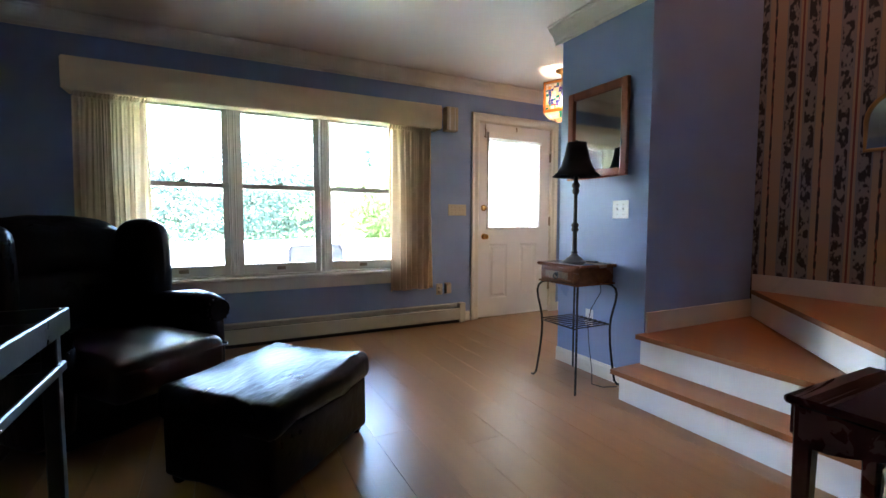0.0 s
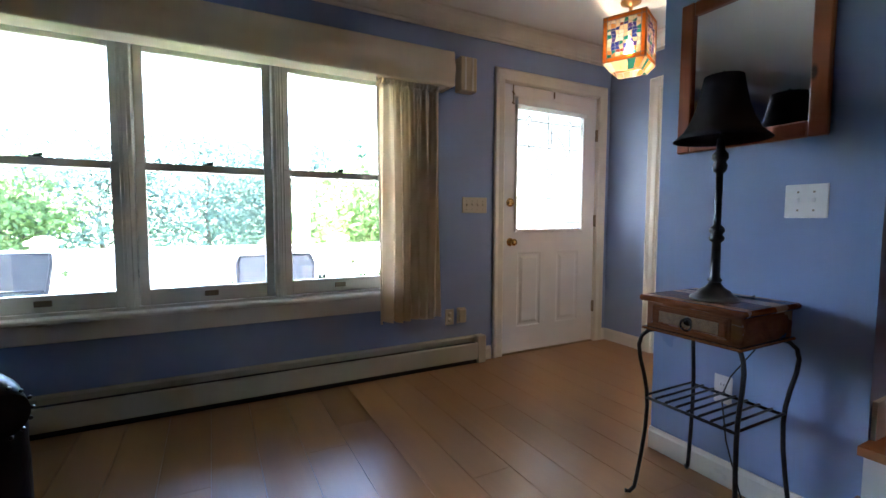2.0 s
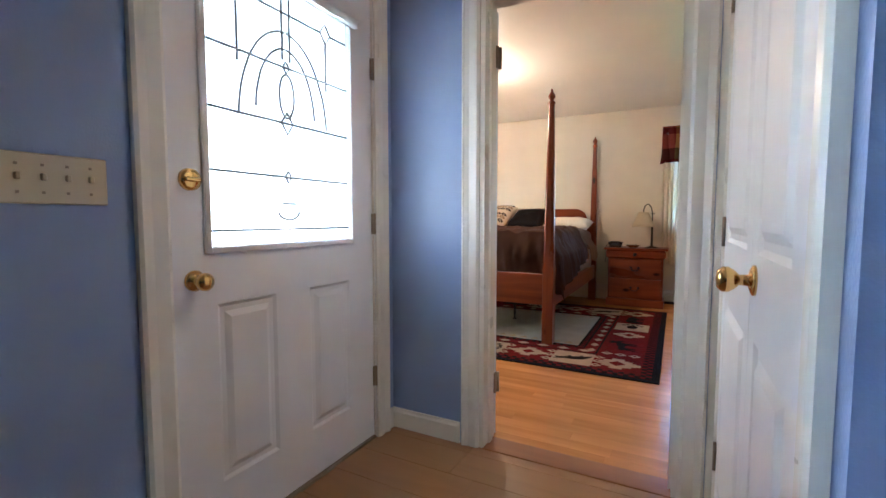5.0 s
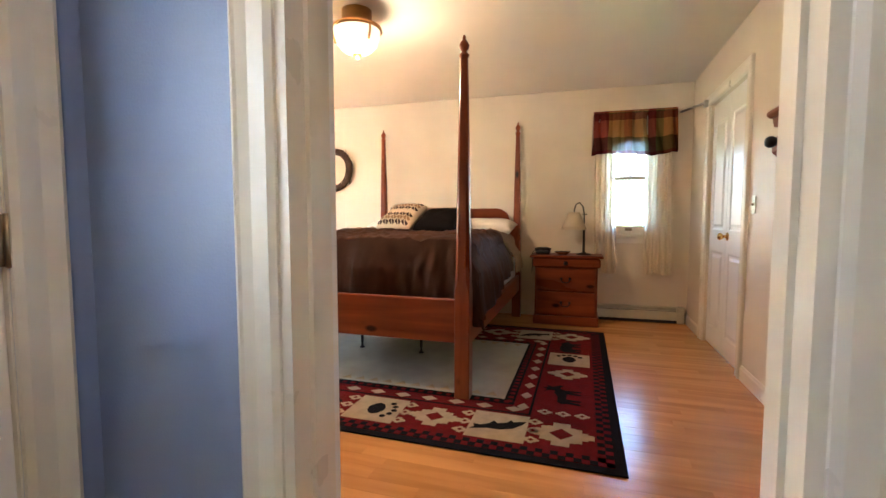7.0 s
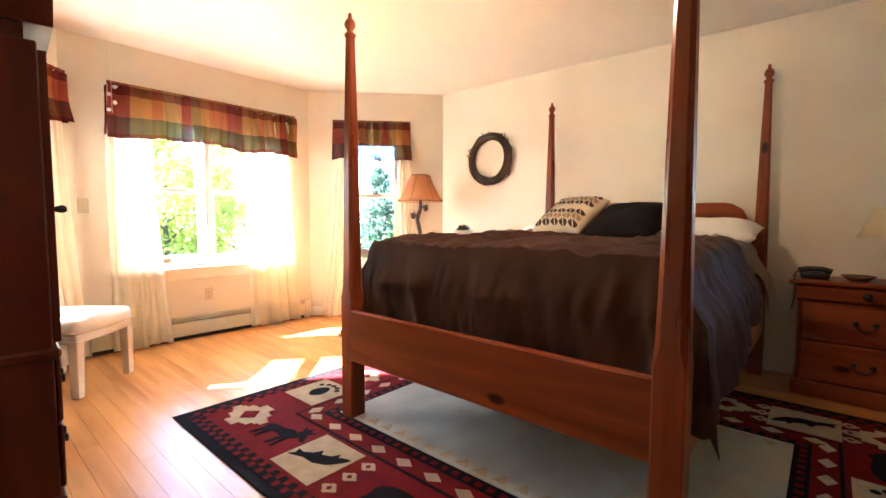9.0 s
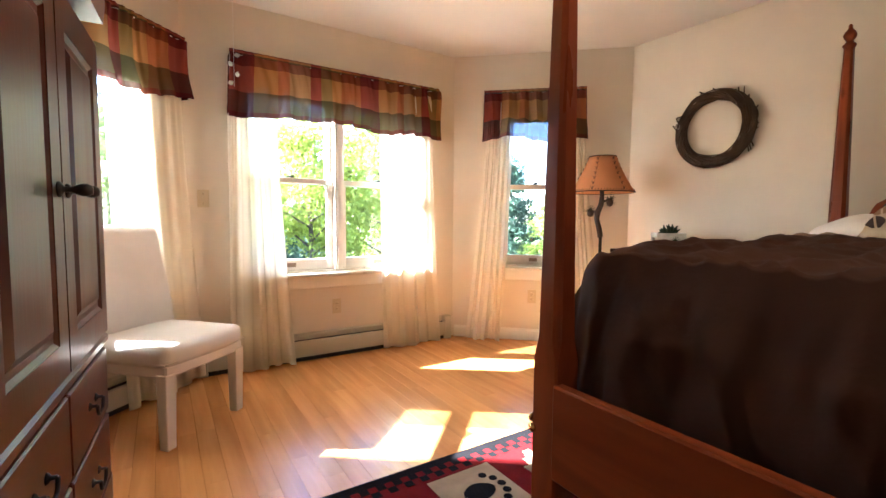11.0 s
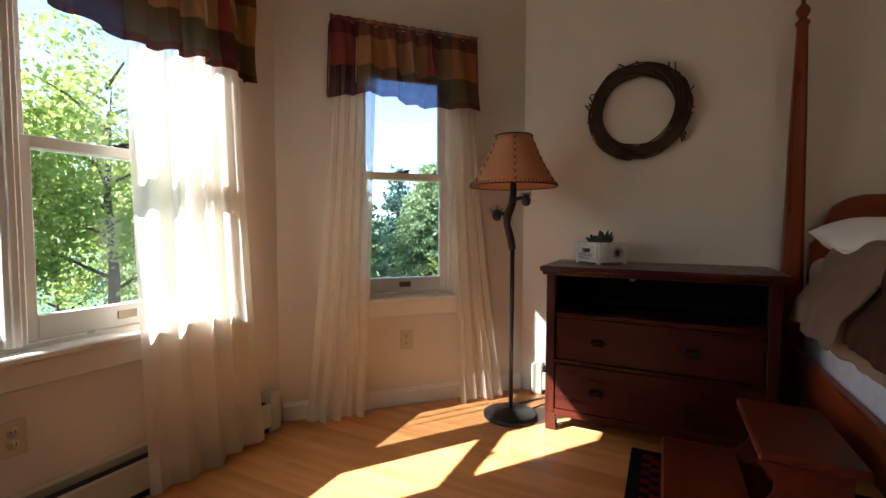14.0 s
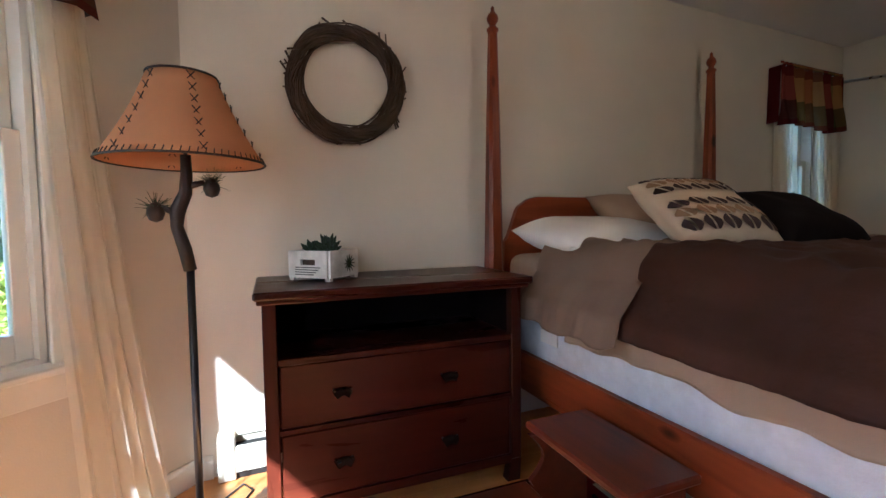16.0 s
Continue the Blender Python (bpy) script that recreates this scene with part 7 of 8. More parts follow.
part("plinth", B((-0.01, -0.012, 0.0, CW + 0.01, 0.525, 0.1), bevel=0.006), PINE_X, chest)
zz = 0.12
for k, h in enumerate((0.27, 0.26, 0.25, 0.235, 0.19, 0.1)):
    if k == 5:
        d = part("drawer", B((-0.028, -0.035, zz + 0.008, CW + 0.028, 0.012, zz + h - 0.004), bevel=0.02, ), PINE_X, chest)
    else:
        d = part("drawer", B((0.035, -0.008, zz + 0.008, CW - 0.035, 0.012, zz + h - 0.008), bevel=0.006), PINE_X, chest)
    for x in (0.13, CW - 0.13):
        if k < 5:
            bail_pull(d, x, -0.008, zz + h / 2)
        else:
            bm = bmesh.new()
            knob(bm, x, -0.035, zz + h / 2, 0.8)
            part("drawer_knob", bm, IRON, d)
    zz += h

ns = thing("nightstand", "reddish pine nightstand with three drawers", "nightstand", Matrix.Translation((7.53, 3.16, 0)) @ Matrix.Rotation(radians(-90), 4, "Z"))
part("top_board", B((-0.36, -0.03, 0.695, 0.36, 0.36, 0.722), bevel=0.008), PINE_X, ns)
part("body", B((-0.31, 0.02, 0.09, 0.31, 0.34, 0.695), bevel=0.004), PINE_Z, ns)
part("cornice_drawer", B((-0.335, -0.015, 0.6, 0.335, 0.03, 0.694), bevel=0.015), PINE_X, ns)
part("plinth", B((-0.325, 0.0, 0.0, 0.325, 0.345, 0.095), bevel=0.006), PINE_X, ns)
bm = bmesh.new()
knob(bm, 0.0, -0.015, 0.645, 0.7)
part("drawer_knob", bm, IRON, ns)
for z0, z1 in ((0.355, 0.59), (0.105, 0.345)):
    d = part("drawer", B((-0.29, 0.004, z0, 0.29, 0.022, z1), bevel=0.005), PINE_X, ns)
    bail_pull(d, 0.0, 0.004, (z0 + z1) / 2 + 0.01)
nl = thing("nightstand_lamp", "bronze arched lamp with a cream cone shade", "lamp", Matrix.Translation((7.72, 2.99, 0.722)))
bm = bmesh.new()
lathe(bm, [(0.0, 0), (0.075, 0), (0.072, 0.01), (0.03, 0.018), (0.014, 0.03), (0.011, 0.26), (0.0, 0.26)], n=24)
part("base", bm, LAMP_BLACK, nl)
bm = bmesh.new()
tube(bm, [(0, 0, 0.24), (0, 0, 0.42), (0, 0.015, 0.5), (0, 0.05, 0.54), (0, 0.085, 0.52), (0, 0.1, 0.47), (0, 0.1, 0.43)], 0.007, 8)
tube(bm, [(0, -0.03, 0.42), (0, 0.02, 0.42)], 0.005, 6)
part("arched_neck", bm, LAMP_BLACK, nl)
bm = bmesh.new()
sheet(bm, lambda u, v: Vector(((0.13 - 0.075 * v) * math.cos(6.28319 * u), 0.1 + (0.13 - 0.075 * v) * math.sin(6.28319 * u), 0.26 + 0.18 * v)), 30, 4)
bmesh.ops.remove_doubles(bm, verts=bm.verts, dist=0.0005)
bmesh.ops.solidify(bm, geom=bm.faces[:], thickness=0.002)
part("shade", bm, CREAM_SHADE, nl, "cream cone shade")
ph = thing("telephone", "black desk telephone on the nightstand", "telephone", Matrix.Translation((7.69, 3.4, 0.7225)))
bm = bmesh.new()
cushion(bm, -0.08, -0.07, 0.0, 0.08, 0.07, 0.04, r=0.012, puff=0.004, wr=0)
part("body", bm, LAMP_BLACK, ph)
bm = bmesh.new()
tube(bm, [(-0.05, -0.08, 0.045), (-0.05, -0.04, 0.06), (-0.05, 0.04, 0.06), (-0.05, 0.08, 0.045)], [0.02, 0.016, 0.016, 0.02], 10)
part("handset", bm, LAMP_BLACK, ph)
bm = bmesh.new()
tube(bm, [(-0.05, 0.085, 0.04), (-0.1, 0.1, 0.02), (-0.19, 0.095, 0.0), (-0.2, 0.09, -0.12), (-0.195, 0.1, -0.18)], 0.004, 6)
part("cord", bm, CORD, ph)
bm = bmesh.new()
lathe(bm, [(0.0, 0.0), (0.045, 0.0), (0.05, 0.006), (0.085, 0.03), (0.08, 0.031), (0.046, 0.012), (0.0, 0.008)], n=24)
single("trinket_dish", bm, TABLE_WOOD, "shallow dark wooden dish on the nightstand", "dish", Matrix.Translation((7.67, 3.2, 0.7225)))

arm = thing("armoire", "stained knotty pine armoire with panelled doors, coloured dark as backlit", "armoire", Matrix.Translation((4.285, 5.33, 0)) @ Matrix.Rotation(radians(90 - 4.0), 4, "Z"))
AW = 1.06
part("lower_body", B((0.0, 0.0, 0.0, AW, 0.555, 0.62), bevel=0.004), SHADED_PINE_Z, arm)
part("upper_body", B((0.0, 0.0, 0.62, AW, 0.555, 1.66), bevel=0.004), SHADED_PINE_Z, arm)
part("frieze", B((0.035, 0.03, 1.66, AW - 0.035, 0.55, 1.72)), SHADED_PINE_X, arm)
bm = bmesh.new()
prism(bm, [(0.02, 1.72), (AW - 0.02, 1.72), (AW + 0.03, 1.8), (AW + 0.03, 1.83), (-0.03, 1.83), (-0.03, 1.8)], -0.045, 0.55)
part("cornice", bm, SHADED_PINE_X, arm)
part("plinth", B((-0.012, -0.015, 0.0, AW + 0.012, 0.556, 0.11), bevel=0.006), SHADED_PINE_X, arm)
part("waist_moulding", B((-0.01, -0.02, 0.6, AW + 0.01, 0.5, 0.635), bevel=0.008), SHADED_PINE_X, arm)
for x0, x1, kx in ((0.03, 0.525, 0.49), (0.535, 1.03, 0.57)):
    bm = bmesh.new()
    slab(bm, x0, x1, 0.65, 1.64, -0.024, -0.002, [(x0 + 0.08, x1 - 0.08, 0.74, 1.54)])
    d = part("door", bm, SHADED_PINE_Z, arm)
    bm = bmesh.new()
    raised_panel(bm, x0 + 0.08, x1 - 0.08, 0.74, 1.54, -0.022)
    part("door_panel", bm, SHADED_PINE_Z, d)
    bm = bmesh.new()
    knob(bm, kx, -0.024, 1.12, 0.6)
    part("door_knob", bm, IRON, d)
for z0, z1 in ((0.365, 0.59), (0.125, 0.35)):
    for x0, x1 in ((0.03, 0.525), (0.535, 1.03)):
        d = part("drawer", B((x0, -0.018, z0, x1, -0.002, z1), bevel=0.005), SHADED_PINE_X, arm)
        bail_pull(d, (x0 + x1) / 2, -0.018, (z0 + z1) / 2)

# ---- bedroom ceiling light ----
cl = thing("ceiling_light", "lit opal glass bowl with antique brass mount", "ceiling light", Matrix.Translation((5.63, 4.47, -0.05)))
bm = bmesh.new()
lathe(bm, [(0.0, 2.53), (0.1, 2.53), (0.1, 2.46), (0.165, 2.42), (0.17, 2.4), (0.0, 2.4)], n=32)
part("brass_mount", bm, GILT, cl)
bm = bmesh.new()
lathe(bm, [(0.0, 2.245), (0.05, 2.25), (0.1, 2.275), (0.135, 2.315), (0.152, 2.36), (0.155, 2.399), (0.0, 2.399)], n=32)
part("glass_bowl", bm, OPAL, cl, "glowing opal glass bowl")
bm = bmesh.new()
lathe(bm, [(0.0, 2.215), (0.012, 2.218), (0.03, 2.235), (0.032, 2.25), (0.02, 2.258), (0.0, 2.26)], n=18)
part("finial", bm, GILT, cl)
for k in range(3):
    a = k * 2.0944
    bm = bmesh.new()
    tube(bm, [(0.16 * math.cos(a), 0.16 * math.sin(a), 2.41), (0.158 * math.cos(a), 0.158 * math.sin(a), 2.36), (0.14 * math.cos(a), 0.14 * math.sin(a), 2.31)], 0.008, 6)
    part("bowl_clip", bm, GILT, cl)
cll = new("ceiling_bulb_light", bpy.data.lights.new("ceiling_bulb_light", "POINT"))
cll.data.energy, cll.data.color, cll.data.shadow_soft_size = 0.75, (1.0, 0.7, 0.42), 0.1
cll.location = (5.63, 4.47, 2.07)
# ---- outdoors ----
GZ = -1.2


def ground_z(x, y):
    d = max(0.0, math.hypot(x - 3, y - 4) - 14)
    return GZ - 0.2 * min(d, 30) + 0.25 * noise.noise((x * 0.08, y * 0.08, 0.0))


bm = bmesh.new()
xs = [-900, -300, -120, -60, -40, -30, -22, -16, -11, -7, -4, -1, 2, 5, 8, 11, 15, 20, 27, 36, 48, 70, 130, 320, 900]
gv = [[bm.verts.new((x, y, ground_z(x, y))) for y in xs] for x in xs]
for i in range(len(xs) - 1):
    for j in range(len(xs) - 1):
        bm.faces.new((gv[i][j], gv[i + 1][j], gv[i + 1][j + 1], gv[i][j + 1])).smooth = True
struct("ground", bm, GRASS, "green lawn sloping away from the house")
struct("house_foundation", B((LW - 0.15, LS - 0.15, GZ - 0.6, HALLX + 0.1, NY + 0.15, -0.16), (HALLX + 0.1, 1.5, GZ - 0.6, BE + 0.12, 6.7, -0.16)), SIDING, "white house foundation")

struct("house_siding", B((3.53, NY + 0.153, GZ - 0.3, 3.549, 6.72, 2.7)), SIDING, "white siding of the bedroom wing")
# porch
deck = tagged(thing("deck", "grey porch deck with white painted railing", "deck"), kind="structure")
for k in range(15):
    part("deck_board", B((-6.0, 4.16 + 0.14 * k, -0.16, 3.4, 4.294 + 0.14 * k, -0.13), bevel=0.004), DECK_BOARD, deck)
part("joists", B((-6.0, 4.17, -0.4, 3.4, 6.24, -0.165)), SIDING, deck)
part("porch_roof", B((-6.2, 4.16, 2.62, 3.5, 5.92, 2.7)), SIDING, deck, "white porch ceiling")
part("porch_beam", B((-6.2, 5.78, 2.52, 3.5, 5.9, 2.62)), SIDING, deck, "white porch beam")
for x in (-3.8, -1.25, 1.3, 3.35):
    bm = bmesh.new()
    box(bm, x - 0.07, 5.77, -0.13, x + 0.07, 5.91, 2.52, bevel=0.01)
    box(bm, x - 0.09, 5.75, 2.4, x + 0.09, 5.93, 2.46, bevel=0.008)
    part("column", bm, DECK_WHITE, deck, "white square porch column")
rail = tagged(thing("porch_railing", "white porch railing with diamond cut-outs", "railing"), kind="structure")
part("top_rail", B((-6.0, 5.79, 0.76, 3.4, 5.9, 0.8), bevel=0.008), DECK_WHITE, rail)
part("bottom_rail", B((-6.0, 5.82, -0.06, 3.4, 5.87, 0.0), bevel=0.006), DECK_WHITE, rail)
half = [(-0.109, 0.76), (-0.109, 0.46), (-0.088, 0.51), (-0.066, 0.46), (-0.052, 0.37), (-0.085, 0.0), (-0.026, 0.0), (0.0, 0.27), (0.0, 0.57), (-0.032, 0.605), (0.0, 0.64), (0.0, 0.76)]
bmb = bmesh.new()
prism(bmb, half, -0.01, 0.01)
prism(bmb, [(-a, b) for a, b in reversed(half)], -0.01, 0.01)
bal_me = mesh_of("baluster", bmb, DECK_WHITE)
x = -4.5
while x < 3.3:
    o = new("baluster", bal_me)
    o.parent, o.location = rail, (x, 5.845, 0.0)
    x += 0.218
for x in (-3.1, -0.7, 1.66):
    bm = bmesh.new()
    box(bm, x - 0.07, 5.78, -0.13, x + 0.07, 5.92, 0.84, bevel=0.006)
    box(bm, x - 0.1, 5.75, 0.84, x + 0.1, 5.95, 0.88, bevel=0.01)
    lathe(bm, [(0.09, 0.88), (0.06, 0.905), (0.0, 0.915)], Matrix.Translation((x, 5.85, 0)), 16)
    part("rail_post", bm, DECK_WHITE, rail, "white rail post with cap")


def patio_chair(m):
    c = thing("patio_chair", "grey mesh sling patio chair on the porch", "chair", m, "patio chairs")
    for s in (-0.27, 0.27):
        bm = bmesh.new()
        tube(bm, [(s, -0.25, 0.0), (s, -0.27, 0.4), (s, -0.22, 0.6), (s, 0.1, 0.62), (s, 0.24, 0.6)], 0.012, 8)
        tube(bm, [(s, 0.3, 0.0), (s, 0.2, 0.42), (s, 0.33, 0.86), (s * 0.9, 0.36, 0.92)], 0.012, 8)
        tube(bm, [(s, -0.26, 0.4), (s, 0.2, 0.42)], 0.012, 8)
        part("side_frame", bm, IRON, c)
    bm = bmesh.new()
    sheet(bm, lambda u, v: Vector((-0.26 + 0.52 * u, (-0.27 + 0.94 * v if v < 0.5 else 0.2 + (v - 0.5) * 0.3), (0.41 - 0.03 * math.sin(6.28 * v) if v < 0.5 else 0.42 + (v - 0.5) * 1.0))), 6, 16)
    part("sling", bm, SLING, c)
    bm = bmesh.new()
    tube(bm, [(-0.25, 0.36, 0.92), (0.25, 0.36, 0.92)], 0.012, 8)
    tube(bm, [(-0.25, 0.27, 0.66), (0.25, 0.27, 0.66)], 0.009, 8)
    part("cross_bar", bm, IRON, c)
    return c


pc1 = patio_chair(Matrix.Translation((0.98, 5.06, -0.13)) @ Matrix.Rotation(radians(168), 4, "Z"))
copy_thing(pc1, Matrix.Translation((-0.92, 5.2, -0.13)) @ Matrix.Rotation(radians(-20), 4, "Z"))


def leaf_mesh(name, pts, size, material, rng, flatness=0.6):
    """Many small leaf quads round the given points."""
    n = len(pts)
    d = rng.normal(size=(n, 3))
    d /= np.linalg.norm(d, axis=1)[:, None]
    e = np.cross(d, rng.normal(size=(n, 3)))
    e /= np.linalg.norm(e, axis=1)[:, None] + 1e-9
    s = size * rng.uniform(0.6, 1.4, size=(n, 1))
    v = np.stack([pts - d * s, pts + e * s * flatness, pts + d * s, pts - e * s * flatness], 1).reshape(-1, 3)
    me = bpy.data.meshes.new(name)
    me.from_pydata(v.tolist(), [], (np.arange(n * 4).reshape(-1, 4)).tolist())
    me.materials.append(material)
    return me


def broadleaf(x, y, h, spread, material, seed, count=5200, leaf=0.075, low=0.05):
    rng = np.random.default_rng(seed)
    z0 = ground_z(x, y) - 0.1
    t = thing("leafy_tree", "broad leafy tree in late-summer green", "tree", Matrix.Translation((x, y, z0)), "trees round the house")
    bm = bmesh.new()
    tube(bm, [(0, 0, 0), (0.05, 0.03, h * 0.25), (0.0, 0.1, h * 0.5), (0.1, 0.0, h * 0.85)], [0.02 * h, 0.016 * h, 0.011 * h, 0.002 * h], 10)
    ends = []
    for k in range(16):
        a, zz = k * 2.4 + rng.uniform(-0.3, 0.3), h * (low + 0.1 + (0.8 - low) * k / 16)
        ln = spread * (0.55 + 0.45 * math.sin(math.pi * (0.25 + 0.7 * k / 16))) * rng.uniform(0.7, 1.05)
        e = (ln * math.cos(a), ln * math.sin(a), zz + ln * 0.45)
        tube(bm, [(0, 0, zz), (e[0] * 0.5, e[1] * 0.5, zz + ln * 0.3), e], [0.007 * h, 0.004 * h, 0.001 * h], 6)
        ends.append((0.6 * e[0], 0.6 * e[1], zz + ln * 0.33))
        ends.append(e)
    part("trunk", bm, TRUNK, t)
    ends = np.array(ends)
    clumps = ends[rng.integers(0, len(ends), 130)] + rng.normal(size=(130, 3)) * spread * 0.2
    per = count // 130
    off = rng.normal(size=(130, per, 3)) * np.array([0.16, 0.16, 0.11]) * spread
    pts = (clumps[:, None, :] + off).reshape(-1, 3)
    pts[:, 2] = np.maximum(pts[:, 2], low * h * rng.uniform(0.9, 1.6, len(pts)))
    c = new("crown", leaf_mesh("crown", pts, leaf * 1.0, material, rng))
    c.parent = t
    return t


def conifer(x, y, h, r, material, seed, count=7000, leaf=0.1, taper=0.85):
    rng = np.random.default_rng(seed)
    z0 = ground_z(x, y) - 0.1
    t = thing("spruce_tree", "tall bushy evergreen spruce", "tree", Matrix.Translation((x, y, z0)), "trees round the house")
    bm = bmesh.new()
    tube(bm, [(0, 0, 0), (0, 0, h * 0.5), (0, 0, h * 0.98)], [0.018 * h, 0.011 * h, 0.002], 8)
    nb = 150
    u = np.sort(rng.uniform(0.04, 0.99, nb))
    a = np.arange(nb) * 2.4
    ln = r * (1 - u) ** taper * rng.uniform(0.65, 1.1, nb) + 0.05
    pts = []
    for k in range(nb):
        tip = np.array([ln[k] * math.cos(a[k]), ln[k] * math.sin(a[k]), h * u[k] - 0.22 * ln[k]])
        root = np.array([0, 0, h * u[k]])
        m_ = max(6, int(count / nb * ln[k] / (r * 0.55)))
        f = rng.uniform(0.15, 1, (m_, 1))
        pts.append(root + (tip - root) * f + rng.normal(size=(m_, 3)) * np.array([0.11, 0.11, 0.06]) * r * 0.7 * (1.1 - 0.5 * f))
        if k % 3 == 0:
            tube(bm, [tuple(root), tuple(tip)], [0.004 * h, 0.001 * h], 4)
    part("trunk", bm, TRUNK, t)
    c = new("crown", leaf_mesh("crown", np.concatenate(pts), leaf, material, rng, 0.35))
    c.parent = t
    return t


# beyond the porch
for k, (x, y, h, s, mt_) in enumerate(((-9.5, 17, 4.8, 2.4, LEAF_B), (-6.0, 18, 4.9, 2.3, LEAF_B), (-2.6, 18.5, 5.0, 2.3, LEAF_B), (0.4, 17.5, 4.6, 2.2, LEAF_B), (3.2, 18.0, 4.9, 2.2, LEAF_B), (-4.3, 16.2, 3.6, 1.6, LEAF_E), (3.9, 13.5, 3.6, 1.4, LEAF_E), (-13.5, 18, 3.9, 2.7, LEAF_B), (-18, 17, 4.2, 2.8, LEAF_A))):
    broadleaf(x, y, h, s, mt_, 40 + k, 6500, 0.075)
# beyond the bay
for k, (x, y, h, w, mt_, low) in enumerate(((8.2, 17.2, 4.9, 1.7, LEAF_A, 0.16), (10.4, 16.6, 6.3, 1.9, LEAF_A, 0.06), (12.4, 18.5, 5.6, 2.0, LEAF_A, 0.05), (5.0, 21.0, 5.0, 2.1, LEAF_B, 0.05), (2.0, 22.0, 4.6, 2.2, LEAF_B, 0.05), (13.2, 26.0, 6.5, 2.8, LEAF_B, 0.05), (15.9, 10.2, 1.3, 1.1, LEAF_A, 0.02))):
    broadleaf(x, y, h, w, mt_, 60 + k, 13000, 0.06, low)
for k, (x, y, h, r, mt_, n_) in enumerate(((16.2, 11.85, 4.6, 1.85, LEAF_C, 34000), (15.7, 14.8, 4.9, 1.9, LEAF_A, 18000), (19.5, 17.2, 6.6, 2.4, LEAF_C, 14000), (22.5, 10.6, 5.6, 2.4, LEAF_E, 14000), (24, 15.2, 6.9, 2.6, LEAF_E, 14000), (20.5, 22.5, 8.2, 3.0, LEAF_D, 12000), (26.5, 19.5, 8.6, 3.2, LEAF_D, 12000), (29, 12.5, 8.4, 3.2, LEAF_D, 12000), (8.4, 27.0, 8.8, 2.8, LEAF_D, 14000), (6.0, 27, 8.6, 2.8, LEAF_D, 14000), (12.6, 34.0, 9.6, 2.8, LEAF_D, 14000), (1.5, 27, 8.0, 2.8, LEAF_D, 12000))):
    conifer(x, y, h, r, mt_, 80 + k, n_, 0.065 if x + y < 31 else 0.14, 0.62 if k == 0 else 0.85)
rng = np.random.default_rng(5)
sh = thing("flowering_shrub", "pale pink flowering shrub under the bay window", "shrub", Matrix.Translation((5.55, 9.6, ground_z(5.55, 9.6) - 0.05)))
pts = rng.normal(size=(900, 3)) * np.array([0.35, 0.3, 0.25]) + np.array([0, 0, 0.95])
c = new("leaves", leaf_mesh("leaves", pts, 0.06, LEAF_A, rng))
c.parent = sh
pts = rng.normal(size=(600, 3)) * np.array([0.25, 0.22, 0.14]) + np.array([0, 0, 1.35])
c = new("blossoms", leaf_mesh("blossoms", pts, 0.045, LEAF_P, rng))
c.parent = sh
bm = bmesh.new()
for k in range(9):
    tube(bm, [(0, 0, 0), (0.1 * math.cos(k), 0.1 * math.sin(k), 0.5), (0.25 * math.cos(k), 0.25 * math.sin(k), 1.2)], [0.012, 0.008, 0.003], 5)
part("stems", bm, TRUNK, sh)
# driveway and far car
struct("driveway", B((6.5, 29.0, ground_z(12, 30) - 0.3, 18, 31.4, ground_z(12, 30) + 0.05)), DECK_BOARD, "pale gravel driveway")
car = thing("parked_car", "silver parked car far off among the trees", "car", Matrix.Translation((12.3, 30.0, ground_z(12, 30) + 0.05)))
bm = bmesh.new()
prism(bm, [(-2.1, 0.28), (2.1, 0.28), (2.15, 0.6), (2.0, 0.82), (1.2, 0.92), (0.55, 1.4), (-1.1, 1.42), (-1.7, 0.98), (-2.1, 0.92)], -0.85, 0.85)
part("body", bm, STEEL, car)
bm = bmesh.new()
prism(bm, [(0.95, 0.95), (0.5, 1.33), (-1.0, 1.35), (-1.45, 0.98)], -0.86, 0.86)
part("window_band", bm, DARK_SLOT, car)
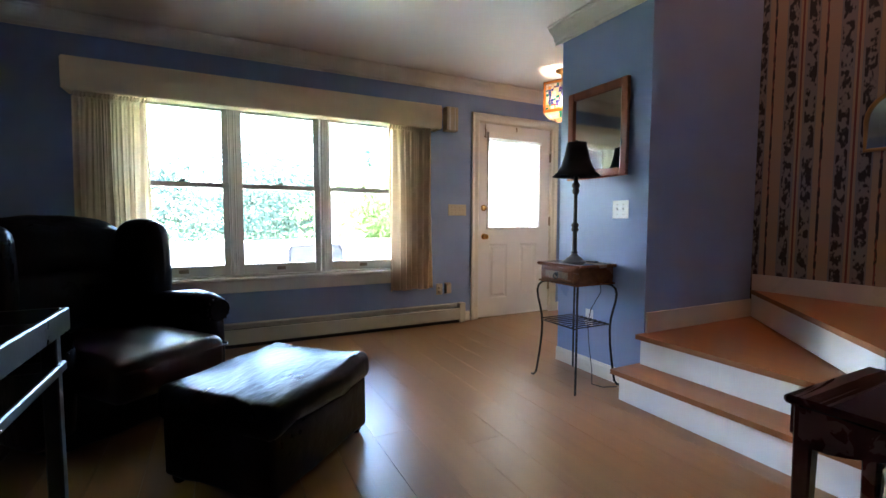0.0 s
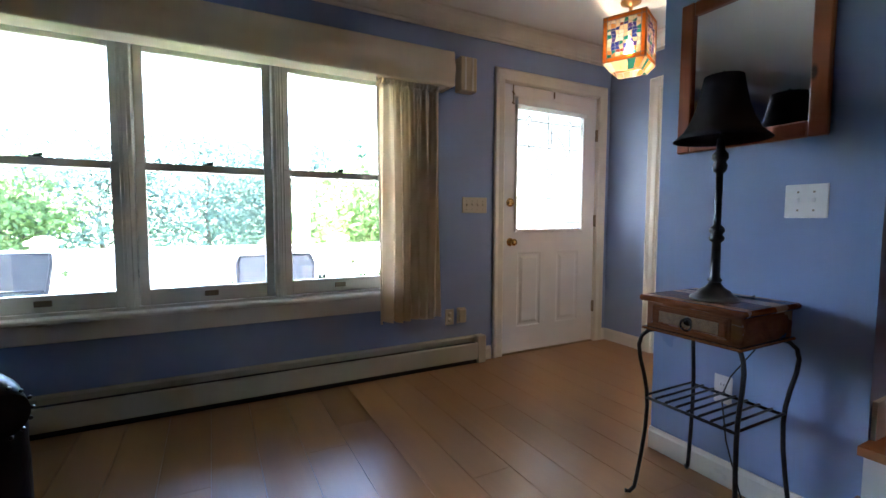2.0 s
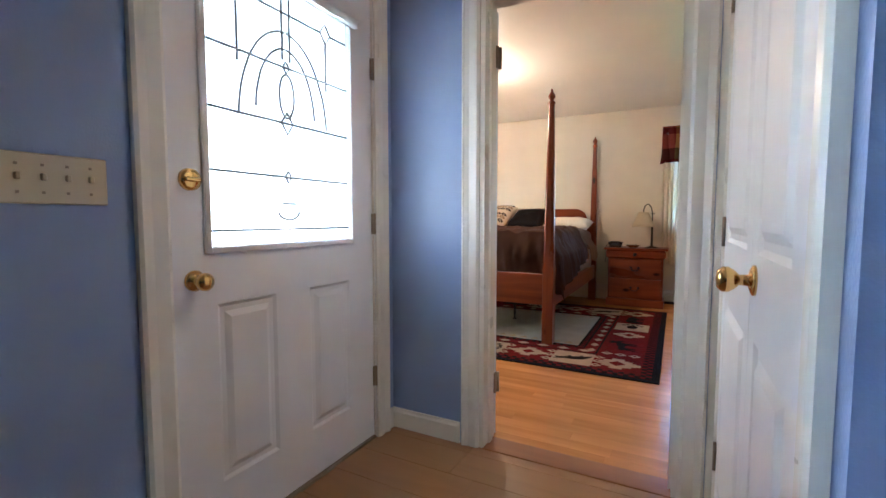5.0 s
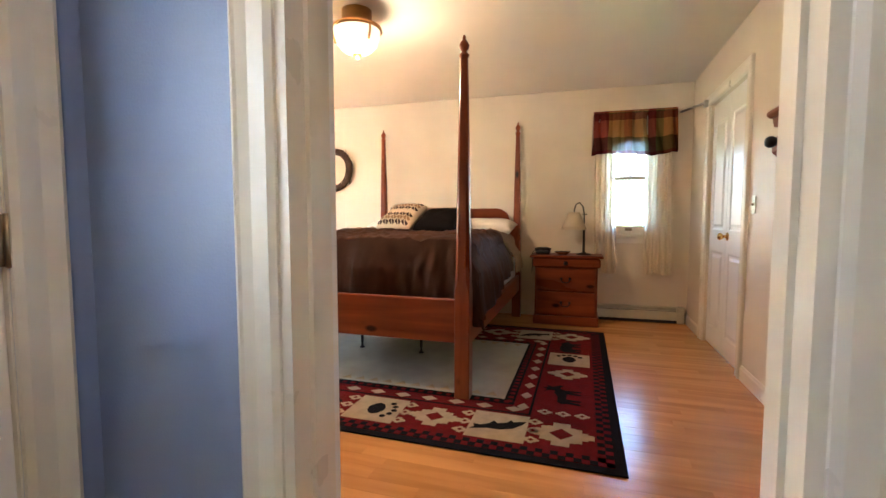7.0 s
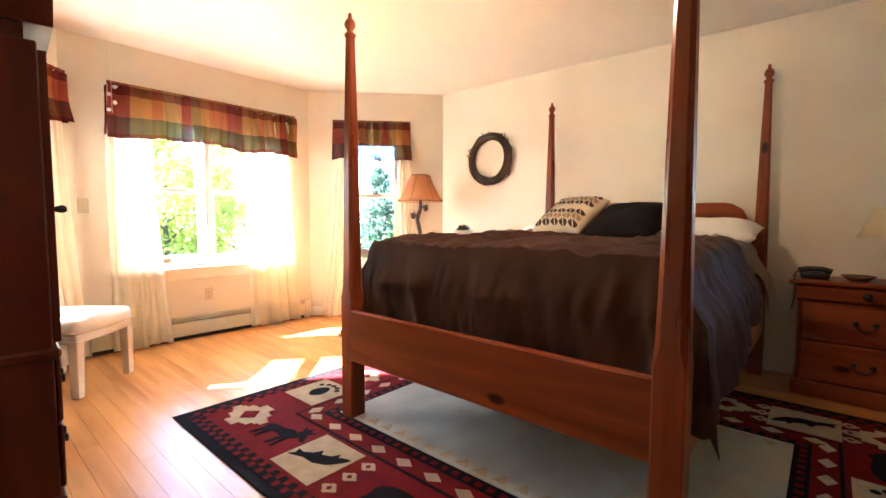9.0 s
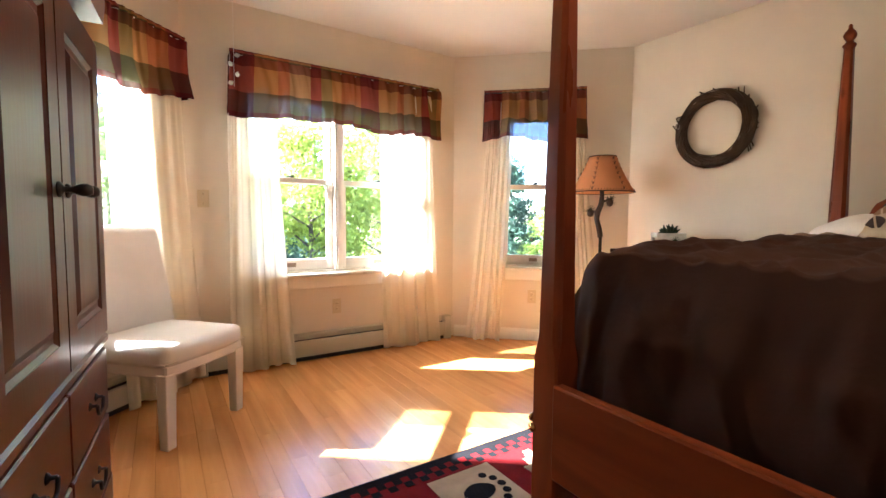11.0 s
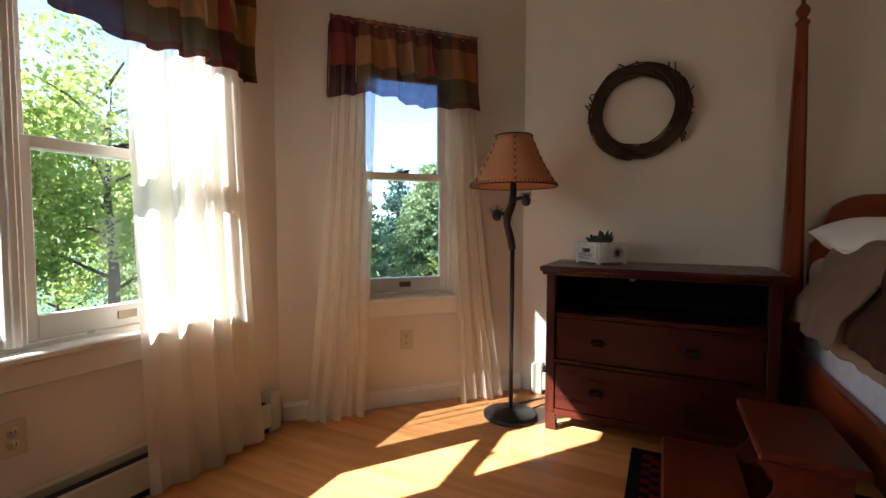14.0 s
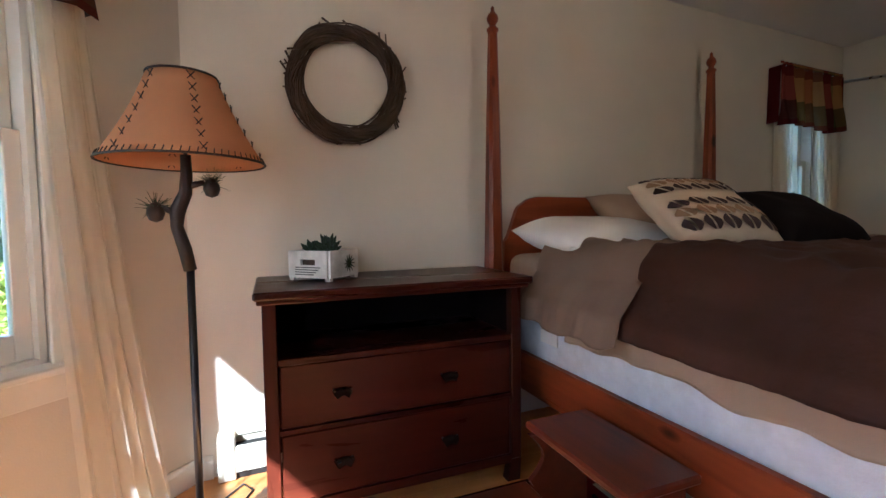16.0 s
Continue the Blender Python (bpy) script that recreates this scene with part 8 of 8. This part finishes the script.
for x in (-1.35, 1.35):
    for y in (-0.86, 0.86):
        bm = bmesh.new()
        lathe(bm, [(0.0, -0.1), (0.3, -0.1), (0.32, 0.0), (0.3, 0.1), (0.0, 0.1)], Matrix.Translation((x, y, 0.32)) @ Matrix.Rotation(radians(90), 4, "X"), 18)
        part("wheel", bm, CORD, car)


# ---- floor boards ----
def unit_board(name, material):
    bm = bmesh.new()
    box(bm, 0, 0, 0, 1, 1, 1)
    top = [e for e in bm.edges if all(v.co.z > 0.5 for v in e.verts)]
    for v in bm.verts:
        if v.co.z > 0.5:
            v.co.x = 0.004 if v.co.x < 0.5 else 0.996
            v.co.y = 0.0002 if v.co.y < 0.5 else 0.9998
    me = mesh_of(name, bm, material)
    return me


def board_floor(floor_name, label, material, x0, x1, y0, y1, w, lmin, lmax, near, inside, seed, gap=0.0012):
    rnd = random.Random(seed)
    fl = tagged(thing(floor_name, label, "floor"), kind="structure")
    unit = unit_board("plank", material)
    rest, count = bmesh.new(), 0
    x = x0
    row = 0
    while x < x1 - 0.005:
        xe = min(x + w, x1)
        y = y0 - rnd.uniform(0, lmax)
        while y < y1:
            ln = rnd.uniform(lmin, lmax)
            a, b = max(y, y0), min(y + ln, y1)
            y += ln
            if b - a < 0.03 or not inside((x + xe) / 2, (a + b) / 2, b - a):
                continue
            if count < 300 and near(x, (a + b) / 2):
                o = new("plank", unit)
                o.parent = fl
                o.location = (x + gap / 2, a + gap / 2, -0.0138)
                o.scale = (xe - x - gap, b - a - gap, 0.0138 + rnd.uniform(-0.0001, 0.0001))
                count += 1
            else:
                box(rest, x + gap / 2, a + gap / 2, -0.0138, xe - gap / 2, b - gap / 2, 0.0)
        x = xe
        row += 1
    if len(rest.faces):
        r = part("planks_far", rest, material, fl)
        tagged(r, kind="stuff")
    return fl


board_floor("floor_living", "brown wide oak floorboards with a satin finish", FLOOR_BOARD, LW, HALLX + 0.02, LS, NY, 0.19, 1.4, 3.0, lambda x, y: y > -0.4, lambda x, y, l: True, 11, 0.0009)
board_floor("floor_bedroom", "honey oak strip floor with a glossy finish", FLOOR_OAK, HALLX + 0.022, BE + 0.18, 1.66, BN, 0.083, 0.5, 1.5, lambda x, y: y > 2.0 and x > 3.6, lambda x, y, l: True, 12, 0.0003)
